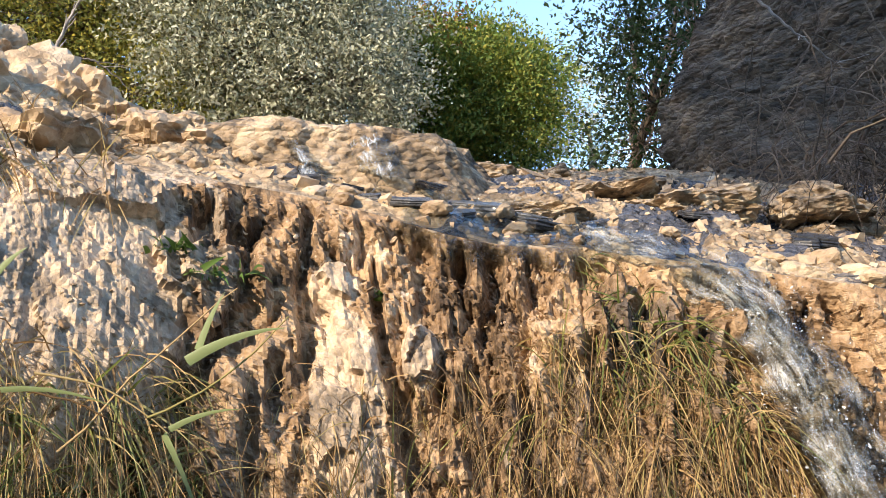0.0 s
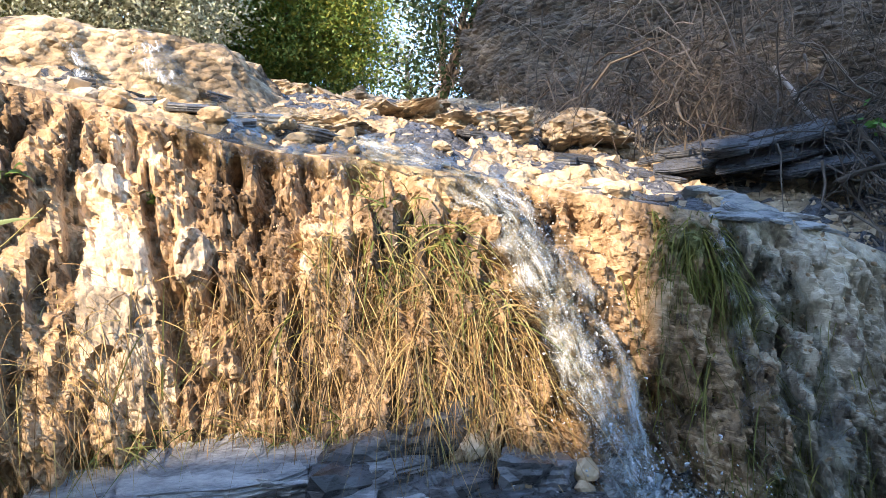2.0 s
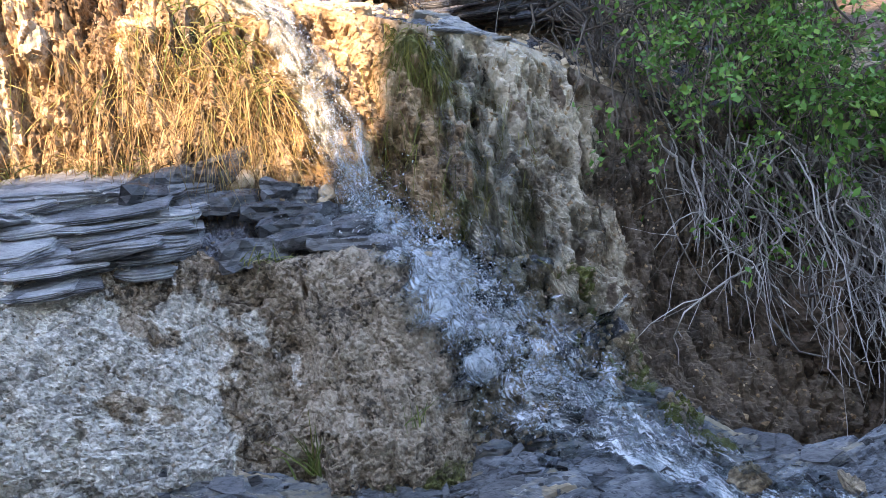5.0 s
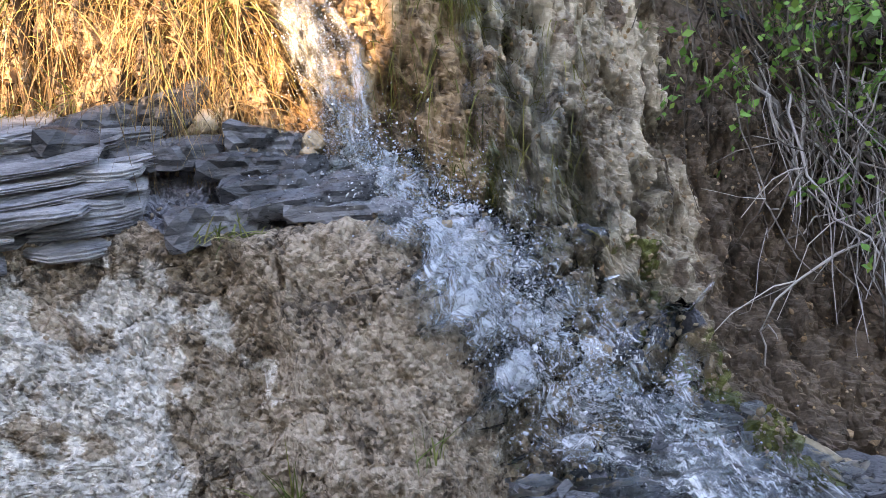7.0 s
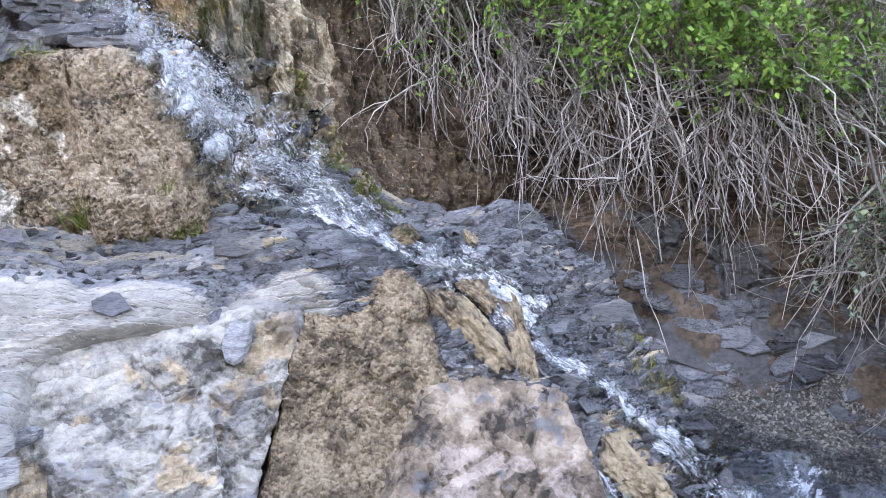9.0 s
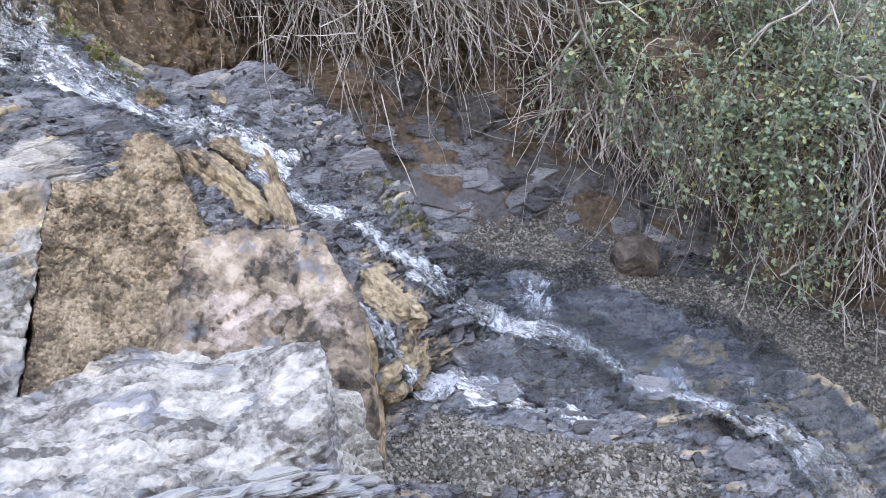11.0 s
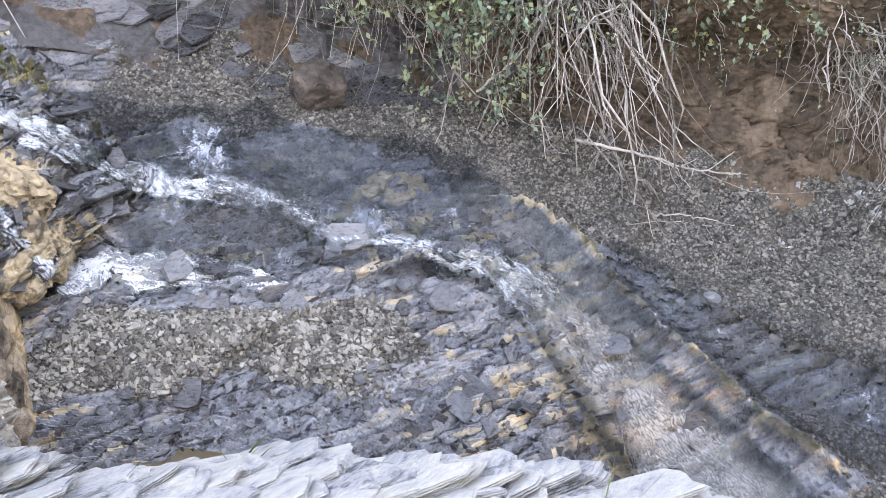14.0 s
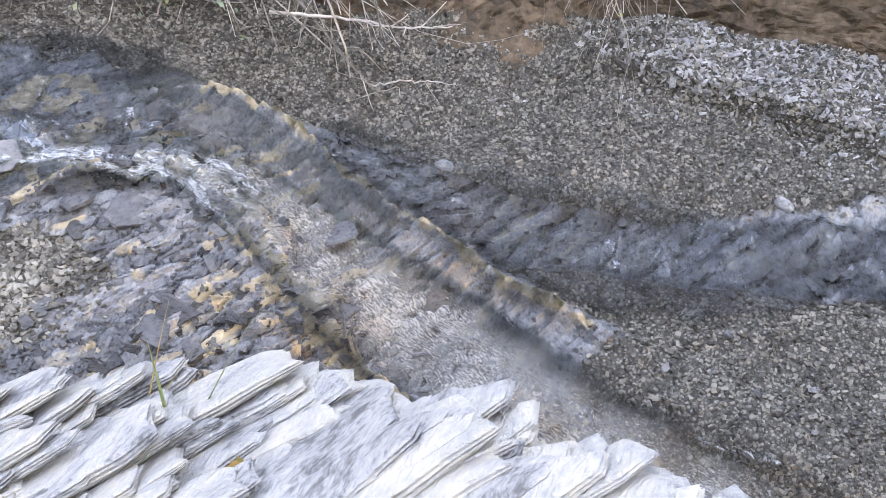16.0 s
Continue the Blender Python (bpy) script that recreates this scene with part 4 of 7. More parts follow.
FORE = [[(-0.3, 1.8, 0.95), (-0.3, 1.5, 0.95), (-0.2, 1.2, 0.9), (-0.1, 0.9, 0.9), (0.0, 0.5, 0.88), (0.1, 0.0, 0.85), (0.2, -0.35, 0.85), (0.2, -0.9, 0.8)],
        [(0.6, 1.85, 0.90), (0.7, 1.55, 0.88), (0.7, 1.25, 0.83), (0.75, 0.9, 0.78), (0.85, 0.5, 0.77), (0.9, 0.0, 0.77), (0.82, -0.38, 0.83), (0.6, -0.95, 0.85)],
        [(1.02, 1.8, 0.84), (1.34, 1.5, 0.70), (1.10, 1.28, 0.60), (1.14, 0.92, 0.58), (1.27, 0.5, 0.66), (1.31, 0.0, 0.69), (1.18, -0.36, 0.78), (0.9, -0.9, 0.8)],
        [(1.1, 1.75, 0.4), (1.40, 1.45, 0.3), (1.24, 1.25, 0.2), (1.28, 0.9, 0.1), (1.37, 0.48, 0.05), (1.38, 0.0, 0.0), (1.28, -0.4, -0.1), (1.1, -0.9, -0.15)],
        [(1.1, 1.7, 0.1), (1.40, 1.4, -0.1), (1.26, 1.22, -0.2), (1.3, 0.9, -0.3), (1.4, 0.45, -0.4), (1.4, -0.05, -0.4), (1.3, -0.45, -0.5), (1.1, -0.95, -0.5)]]
g = surface(FORE, 360, 240)
n = outward(g)
u = np.ones((240, 1)) * np.linspace(0, 7, 360)
v = np.linspace(0, 4, 240)[:, None] * np.ones((1, 360))
big_p, tone_a, _ = plates(g, (-0.42, -0.25, 0.87), (0.75, -0.62, 0.08), (0.26, 0.08), 31)
small_p, tone_b, _ = plates(g, (-0.42, -0.25, 0.87), (0.75, -0.62, 0.08), (0.14, 0.02), 32)
fore_g = g + n * (0.035 * fbm(g, 4, 4) + 0.03 * big_p + 0.014 * small_p)[..., None]
fore = tagged(sheet("viewing_rock", fore_g, M_PALE, soft_shade=False, attrs={"tan": 0.35 * smooth(0.1, 0.5, fbm(g, 5, 3)), "slate": 0.55 * smooth(0.0, 0.5, fbm(g * (1, 1, 3), 8, 3)), "tone": 0.5 * tone_a + 0.5 * tone_b}), "pale layered rock outcrop beside the stream", "rock outcrop", kind="structure")
GROUND = tree_of([wall_g, upper_g, ledge_g, casc_g, pool_g, bed_g, bank_g, fore_g])


def meet(p, lift=0.0):
    """The rock surface seen from the viewing rock in the direction of p."""
    o = Vector(EYE_HILL)
    hit, nrm, _, _ = GROUND.ray_cast(o, (Vector(p) - o).normalized())
    if hit is None:
        return Vector(p), (o - Vector(p)).normalized()
    if nrm.dot(o - hit) < 0:
        nrm = -nrm
    return hit + nrm * lift, nrm


def drop(x, y, top=4.0):
    hit, nrm, _, _ = GROUND.ray_cast(Vector((x, y, top)), Vector((0, 0, -1)))
    return (hit, nrm if nrm.z > 0 else -nrm) if hit else (Vector((x, y, 0)), Vector((0, 0, 1)))


_ico = bmesh.new()
bmesh.ops.create_icosphere(_ico, subdivisions=1, radius=1)
ICO_V = np.array([v.co[:] for v in _ico.verts])
ICO_F = np.array([[v.index for v in f.verts] for f in _ico.faces])
_ico.free()
BOX_V = np.array([(x, y, z) for x in (-1, 1) for y in (-1, 1) for z in (-1, 1)], float)
BOX_F = np.array([(0, 1, 3, 2), (4, 6, 7, 5), (0, 4, 5, 1), (2, 3, 7, 6), (0, 2, 6, 4), (1, 5, 7, 3)])


def turns(nn, rng):
    q4 = rng.normal(size=(nn, 4))
    q4 /= np.linalg.norm(q4, axis=1)[:, None]
    w, x, y, z = q4.T
    return np.stack([np.stack([1 - 2 * (y * y + z * z), 2 * (x * y - z * w), 2 * (x * z + y * w)], -1), np.stack([2 * (x * y + z * w), 1 - 2 * (x * x + z * z), 2 * (y * z - x * w)], -1), np.stack([2 * (x * z - y * w), 2 * (y * z + x * w), 1 - 2 * (x * x + y * y)], -1)], 1)


def frames_for(nrm, rng, tilt=0.25):
    """Turns that lay a piece's z along nrm, spun at random and a little tilted."""
    nrm = nrm + tilt * rng.normal(size=nrm.shape)
    nrm /= np.linalg.norm(nrm, axis=1)[:, None]
    a = rng.normal(size=nrm.shape)
    x = np.cross(a, nrm)
    x /= np.linalg.norm(x, axis=1)[:, None]
    return np.stack([x, np.cross(nrm, x), nrm], -1)


def scatter(name, pos, nrm, size, mat, flat=(1.0, 0.7, 0.35), chips=True, rough_=0.35, tilt=0.25, seed=1, shade=False):
    """Many small stones in one mesh."""
    rng = np.random.default_rng(seed)
    bv, bf = (BOX_V, BOX_F) if chips else (ICO_V, ICO_F)
    nn = len(pos)
    v_ = bv[None] * (1 + rough_ * rng.uniform(-1, 1, (nn, len(bv), 3)))
    v_ = v_ * (np.array(flat) * rng.uniform(0.6, 1.4, (nn, 3)))[:, None] * np.asarray(size).reshape(-1, 1, 1)
    v_ = np.einsum("nij,nkj->nki", frames_for(nrm, rng, tilt), v_) + pos[:, None]
    f_ = (bf[None] + (np.arange(nn) * len(bv))[:, None, None]).reshape(-1, bf.shape[1])
    return new(name, mesh_from(name, v_.reshape(-1, 3), f_, mat, shade))


def pick(grid, weight, count, seed, jitter=0.004):
    rng = np.random.default_rng(seed)
    w = np.clip(weight, 0, None).ravel()
    du, dv = np.gradient(grid, axis=1), np.gradient(grid, axis=0)
    w = w * np.linalg.norm(np.cross(du, dv), axis=-1).ravel()
    i = rng.choice(w.size, count, p=w / w.sum())
    return grid.reshape(-1, 3)[i] + jitter * rng.normal(size=(count, 3)), outward(grid).reshape(-1, 3)[i]


def tube(points, r0, r1, sides=5):
    p = np.asarray(points, float)
    t_ = np.gradient(p, axis=0)
    t_ /= np.linalg.norm(t_, axis=1)[:, None] + 1e-9
    a = np.cross(t_, (0.31, 0.22, 0.92))
    a /= np.linalg.norm(a, axis=1)[:, None] + 1e-9
    b = np.cross(t_, a)
    r = np.linspace(r0, r1, len(p))[:, None, None]
    ang = np.linspace(0, 2 * np.pi, sides, endpoint=False)
    ring = p[:, None] + r * (np.cos(ang)[None, :, None] * a[:, None] + np.sin(ang)[None, :, None] * b[:, None])
    return ring.reshape(-1, 3), grid_faces(len(p), sides, True)


def joined(pieces):
    verts, faces, off = [], [], 0
    for v_, f_ in pieces:
        verts.append(np.asarray(v_))
        faces.append(np.asarray(f_) + off)
        off += len(v_)
    return np.concatenate(verts), np.concatenate(faces)


def blade(base, way, length, droop, width, segs=5, side=None, rng=RNG):
    """A grass blade: a tapered strip, bent by its weight."""
    way = np.asarray(way, float) / np.linalg.norm(way)
    s = np.linspace(0, 1, segs + 1)[:, None]
    p = np.asarray(base) + length * (way * s + np.array((0, 0, -1.0)) * droop * s**2)
    side = np.cross(way, rng.normal(size=3)) if side is None else np.asarray(side, float)
    side = side / (np.linalg.norm(side) + 1e-9)
    w = width * (1 - s**1.5) * 0.5 + 0.0002
    fold = np.cross(way, side) * width * 0.18
    verts = np.stack([p - side * w, p + fold * (1 - s), p + side * w], 1).reshape(-1, 3)
    return verts, grid_faces(segs + 1, 3)


def tuft(name, roots, ways, lengths, droops, widths, mat, label, category="grass", kind="", group=""):
    rng = np.random.default_rng(len(roots))
    me = mesh_from(name, *joined([blade(r, w, l, d, wd, rng=rng) for r, w, l, d, wd in zip(roots, ways, lengths, droops, widths)]), mat)
    return tagged(new(name, me), label, category, group, kind)


def leaves_on(stems, per, size, rng, spread=0.012, slim=0.45):
    """Small pointed leaves along stems; two folded faces each."""
    pts, dirs = [], []
    for p in stems:
        k = rng.integers(max(1, per // 2), per + 1)
        s = rng.uniform(0.15, 1.0, k) * (len(p) - 1)
        i = np.minimum(s.astype(int), len(p) - 2)
        f = (s - i)[:, None]
        pts.append(p[i] * (1 - f) + p[i + 1] * f + spread * rng.normal(size=(k, 3)))
        dirs.append(p[i + 1] - p[i])
    pts, dirs = np.concatenate(pts), np.concatenate(dirs)
    nn = len(pts)
    dirs = dirs / (np.linalg.norm(dirs, axis=1)[:, None] + 1e-9) + 0.9 * rng.normal(size=(nn, 3))
    dirs /= np.linalg.norm(dirs, axis=1)[:, None]
    a = np.cross(dirs, rng.normal(size=(nn, 3)) + (0, 0, 0.8))
    a /= np.linalg.norm(a, axis=1)[:, None]
    up = np.cross(a, dirs)
    L = (size * rng.uniform(0.6, 1.3, nn))[:, None]
    v_ = np.stack([pts, pts + dirs * L * 0.5 + a * L * slim * 0.5 + up * L * 0.08, pts + dirs * L, pts + dirs * L * 0.5 - a * L * slim * 0.5 + up * L * 0.08], 1)
    f_ = np.stack([[0, 1, 2], [0, 2, 3]])[None] + (np.arange(nn) * 4)[:, None, None]
    return v_.reshape(-1, 3), f_.reshape(-1, 3)


def wander(a, b, sag, wiggle, segs, rng):
    """A curve from a to b that sags and wanders."""
    s = np.linspace(0, 1, segs + 1)[:, None]
    a, b = np.asarray(a, float), np.asarray(b, float)
    L = np.linalg.norm(b - a)
    off = np.cumsum(rng.normal(size=(segs + 1, 3)), 0)
    off -= off[0] + (off[-1] - off[0]) * s
    return a + (b - a) * s + np.array((0, 0, 1.0)) * sag * L * s * (1 - s) * 4 + wiggle * L * off / math.sqrt(segs)


# ---- slates and stones ----
def slab_mesh(name, seed, mat, sides=7):
    """A broken slate plate of unit length, 0.55 wide and 0.12 thick: uneven outline, chipped rim, split layers at the edge."""
    rng = np.random.default_rng(seed)
    ang = np.sort(np.linspace(0, 2 * np.pi, sides, endpoint=False) + rng.uniform(-0.38, 0.38, sides))
    r = rng.uniform(0.72, 1.1, sides)
    sq = 1 / np.maximum(np.abs(np.cos(ang)), np.abs(np.sin(ang)))
    ring = np.stack([0.46 * r * sq * np.cos(ang), 0.25 * r * sq * np.sin(ang)], -1)
    layers = []
    for z, k in ((-0.06, 0.95), (-0.035, 1.02), (-0.02, 0.95), (0.0, 1.03), (0.02, 0.97), (0.045, 1.0), (0.06, 0.965)):
        layers.append(np.c_[ring * (k + rng.uniform(-0.035, 0.035, (sides, 1))), np.full(sides, z) + 0.006 * rng.normal(size=sides)])
    inner = [np.c_[ring * 0.55, np.full(sides, z) + 0.008 * rng.normal(size=sides)] for z in (-0.06, 0.064)]
    g_ = np.stack([inner[0], *layers, inner[1]])
    verts = np.concatenate([g_.reshape(-1, 3), [[0, 0, -0.06], [0, 0, 0.066]]])
    quads = grid_faces(len(g_), sides, True)
    tris = [(k, (k + 1) % sides, len(verts) - 2) for k in range(sides)]
    last = (len(g_) - 1) * sides
    tris += [(last + (k + 1) % sides, last + k, len(verts) - 1) for k in range(sides)]
    faces = np.concatenate([quads[:, [0, 1, 2]], quads[:, [0, 2, 3]], np.array(tris)])
    return mesh_from(name, verts, faces, mat, False)


def worn_slab_mesh(name, seed, mat, sides=13):
    """A weathered slate bed of unit length, 0.55 wide and 0.12 thick: lens-shaped, with blunt rounded ends and split layers on its rim."""
    rng = np.random.default_rng(seed)
    ang = np.linspace(0, 2 * np.pi, sides, endpoint=False)
    r = 1 + 0.16 * perlin(np.stack([2 * np.cos(ang), 2 * np.sin(ang), 0 * ang + seed * 1.7], -1)) + rng.uniform(-0.10, 0.10, sides)
    c, t = np.cos(ang), np.sin(ang)
    ring = np.stack([0.5 * np.sign(c) * np.abs(c) ** 0.75 * r, 0.275 * np.sign(t) * np.abs(t) ** 0.62 * r], -1)
    rows_ = []
    for z, k in ((-0.058, 0.92), (-0.03, 1.0), (-0.02, 0.955), (0.004, 1.0), (0.014, 0.955), (0.036, 0.975), (0.058, 0.90)):
        rows_.append(np.c_[ring * (k + rng.uniform(-0.02, 0.02, (sides, 1))), np.full(sides, z)])
    rows_ += [np.c_[ring * 0.36, np.full(sides, 0.068)]]
    rows_ = [np.c_[ring * 0.4, np.full(sides, -0.062)]] + rows_
    g_ = np.stack(rows_)
    bend = 0.05 * perlin(np.stack([g_[..., 0] * 1.7, g_[..., 1] * 1.7, 0 * g_[..., 0] + seed * 3.1], -1))
    g_[..., 2] = g_[..., 2] * (1 - 1.5 * g_[..., 0] ** 2) + bend
    verts = np.concatenate([g_.reshape(-1, 3), [g_[0].mean(0), g_[-1].mean(0)]])
    quads = grid_faces(len(g_), sides, True)
    last = (len(g_) - 1) * sides
    tris = [(k, (k + 1) % sides, len(verts) - 2) for k in range(sides)] + [(last + (k + 1) % sides, last + k, len(verts) - 1) for k in range(sides)]
    faces = np.concatenate([quads[:, [0, 1, 2]], quads[:, [0, 2, 3]], np.array(tris)])
    return mesh_from(name, verts, faces[:, ::-1], mat, False)


SLABS = {m.name: [(worn_slab_mesh if m in (M_GREY_SLATE, M_PALE_SLATE) else slab_mesh)("slate_slab", 30 + k, m) for k in range(6)] for m in (M_SLATE, M_GREY_SLATE, M_PALE_SLATE, M_STONE)}


def aligned(place, along, up, size):
    x = Vector(along).normalized()
    z = Vector(up)
    z = (z - x * z.dot(x)).normalized()
    m = Matrix((x, z.cross(x), z)).transposed().to_4x4()
    return Matrix.Translation(place) @ m @ Matrix.Diagonal((*size, 1))


def slab(place, along, up, size, mat, label, group="", k=None, name="slate_slab", parent=None):
    meshes = SLABS[mat.name]
    ob = new(name, meshes[RNG.integers(6) if k is None else k])
    ob.matrix_world = aligned(place, along, up, size)
    if parent:
        ob.parent = parent
        return ob
    return tagged(ob, label, "slate", group)


def stone_mesh(name, seed, mat, detail=3, rough_=0.25, cuts=5):
    """A broken stone: a ball with flattened faces and worn edges."""
    rng = np.random.default_rng(seed)
    bm = bmesh.new()
    bmesh.ops.create_icosphere(bm, subdivisions=detail, radius=1)
    v_ = np.array([w.co[:] for w in bm.verts])
    f_ = np.array([[w.index for w in fc.verts] for fc in bm.faces])
    bm.free()
    for _ in range(cuts):
        d = rng.normal(size=3)
        d /= np.linalg.norm(d)
        lim = rng.uniform(0.5, 0.85)
        over = v_ @ d - lim
        v_ = v_ - np.where(over > 0, over * 0.9, 0)[:, None] * d
    v_ = v_ * (1 + rough_ * fbm(v_ + seed, 1.3, 4))[:, None]
    return mesh_from(name, v_, f_, mat, False)


STONES = {m.name: [stone_mesh("stone", 60 + k, m) for k in range(5)] for m in (M_STONE, M_DARKSTONE, M_GREY_SLATE)}


def stone(place, size, mat, label, group="", name="stone", sink=0.3):
    ob = new(name, STONES[mat.name][RNG.integers(5)])
    s = np.array(size)
    ob.matrix_world = pose(*(np.array(place) + (0, 0, s[2] * (1 - 2 * sink))), *RNG.uniform(-15, 15, 2), RNG.uniform(0, 360)) @ Matrix.Diagonal((*s, 1))
    return tagged(ob, label, "stone", group)

# ---- slate ledge in the middle ----
DIP = (-0.12, -0.42, 0.9)
LEDGE_SLABS = [
    ((0.065, 3.212, 2.217), 0.30, 0.34, 0.55), ((-0.031, 3.185, 2.180), 0.36, 0.34, 0.5), ((0.181, 3.180, 2.172), 0.34, 0.34, 0.5),
    ((-0.110, 3.154, 2.151), 0.30, 0.3, 0.4), ((0.123, 3.145, 2.126), 0.42, 0.34, 0.45), ((0.280, 3.135, 2.119), 0.24, 0.3, 0.5),
    ((0.000, 3.119, 2.093), 0.34, 0.3, 0.4), ((0.193, 3.103, 2.069), 0.36, 0.3, 0.4), ((0.305, 3.085, 2.048), 0.22, 0.28, 0.5),
    ((-0.184, 3.114, 2.067), 0.34, 0.3, 0.55), ((-0.239, 3.071, 2.020), 0.30, 0.3, 0.6), ((-0.063, 3.079, 2.038), 0.30, 0.28, 0.5),
    ((0.070, 3.059, 2.010), 0.26, 0.28, 0.4), ((0.205, 3.053, 2.009), 0.24, 0.28, 0.45), ((-0.109, 3.038, 1.985), 0.26, 0.26, 0.45),
    ((0.005, 3.030, 1.951), 0.20, 0.24, 0.4), ((0.273, 3.048, 1.991), 0.16, 0.22, 0.4), ((-0.351, 3.080, 2.040), 0.4, 0.34, 0.6)]
for place, L, w, th in [(np.array(p) + RNG.normal(size=3) * (0.04, 0.02, 0.01) - (0, 0, 0.012), L, w, th) for p, L, w, th in LEDGE_SLABS for _ in range(4)]:
    slab(place, (1, RNG.normal(0, 0.12) - 0.12, RNG.normal(0.06, 0.05)), np.array(DIP) + 0.09 * RNG.normal(size=3), (L * RNG.uniform(0.6, 1.3), w * RNG.uniform(0.7, 1.3), th * RNG.uniform(0.25, 0.6)), M_GREY_SLATE, "weathered blue-grey slate bed of the rock ledge", "ledge slates")
for place, s in [((0.521, 3.153, 2.168), 0.028), ((0.500, 3.157, 2.158), 0.016), ((0.726, 3.094, 2.113), 0.026), ((0.714, 3.077, 2.086), 0.02), ((0.604, 3.090, 2.102), 0.022), ((0.579, 3.085, 2.080), 0.016)]:
    stone(place, (s, s, s), M_STONE, "small tan stone lying among the dark slates", "ledge stones")
# ---- stones along the lip and above it ----
LIP = [(-0.603, 3.220, 2.982), (-0.480, 3.257, 2.964), (-0.350, 3.288, 2.950), (-0.216, 3.317, 2.924), (-0.099, 3.315, 2.877), (0.040, 3.317, 2.834), (0.201, 3.316, 2.812), (0.370, 3.298, 2.782), (0.851, 3.239, 2.694), (0.970, 3.225, 2.650), (1.180, 3.196, 2.601)]
lip_line = spline(LIP, 400)
for k in range(50):
    p = lip_line[RNG.integers(400)] + (RNG.normal(0, 0.02), RNG.uniform(0.0, 0.22), 0)
    hit, nrm = drop(p[0], p[1] + 0.02)
    s = RNG.uniform(0.012, 0.034)
    stone(hit, (s * 1.3, s, s * 0.7), M_STONE, "pale tan stone on the waterfall lip", "lip stones")
for k in range(30):
    p = lip_line[RNG.integers(90, 400)] + (RNG.normal(0, 0.05), RNG.uniform(0.05, 0.45), 0)
    hit, nrm = drop(p[0], p[1])
    slab(hit + Vector((0, 0, 0.008)), (1, RNG.normal(0, 0.4), -0.1), (0.05, -0.35, 1), (RNG.uniform(0.06, 0.18), RNG.uniform(0.1, 0.2), RNG.uniform(0.08, 0.2)), M_SLATE, "flat wet slate lying in the stream above the lip", "upper slates")
# the upper step with its own little fall, and the pale rocks on its side
def outcrop(name, place, radii, seed, mat, label, attrs=None, turn=0.0, rough_=0.3, cuts=11, crag=1.0, matrix=None, detail=5, facet=0.12, cell=2.6):
    """A rock outcrop with broken faces, cracks and crumbling relief."""
    me = stone_mesh(name, seed, mat, detail, rough_, cuts)
    v_ = np.empty(len(me.vertices) * 3, np.float32)
    me.vertices.foreach_get("co", v_)
    v_ = v_.reshape(-1, 3)
    d = v_ / np.linalg.norm(v_, axis=1)[:, None]
    c1, _, e1 = cellular(v_ * cell + 0.35 * fbm(v_ + seed, 2.5, 3)[:, None], seed)
    c2, _, e2 = cellular(v_ * cell * 3.1 + 0.35 * fbm(v_ + seed, 7, 3)[:, None], seed + 1)
    v_ = v_ + d * (crag * 0.10 * fbm(v_ * (1, 1, 0.6) + seed, 2.2, 3) + facet * (c1[:, 0] - 0.5 - 0.35 * smooth(0.1, 0, e1)) + 0.3 * facet * (c2[:, 0] - 0.5 - 0.4 * smooth(0.14, 0, e2)))[:, None]
    me.attributes.new("tone", "FLOAT", "POINT").data.foreach_set("value", 0.5 * (c1[:, 2] - 0.5) + 0.4 * (c2[:, 2] - 0.5))
    me.vertices.foreach_set("co", v_.ravel())
    for key, fn in (attrs or {}).items():
        me.attributes.new(key, "FLOAT", "POINT").data.foreach_set("value", np.asarray(fn(v_), float))
    ob = new(name, me)
    ob.matrix_world = matrix or (pose(*place, 0, 0, turn) @ Matrix.Diagonal((*radii, 1)))
    return tagged(ob, label, "rock")


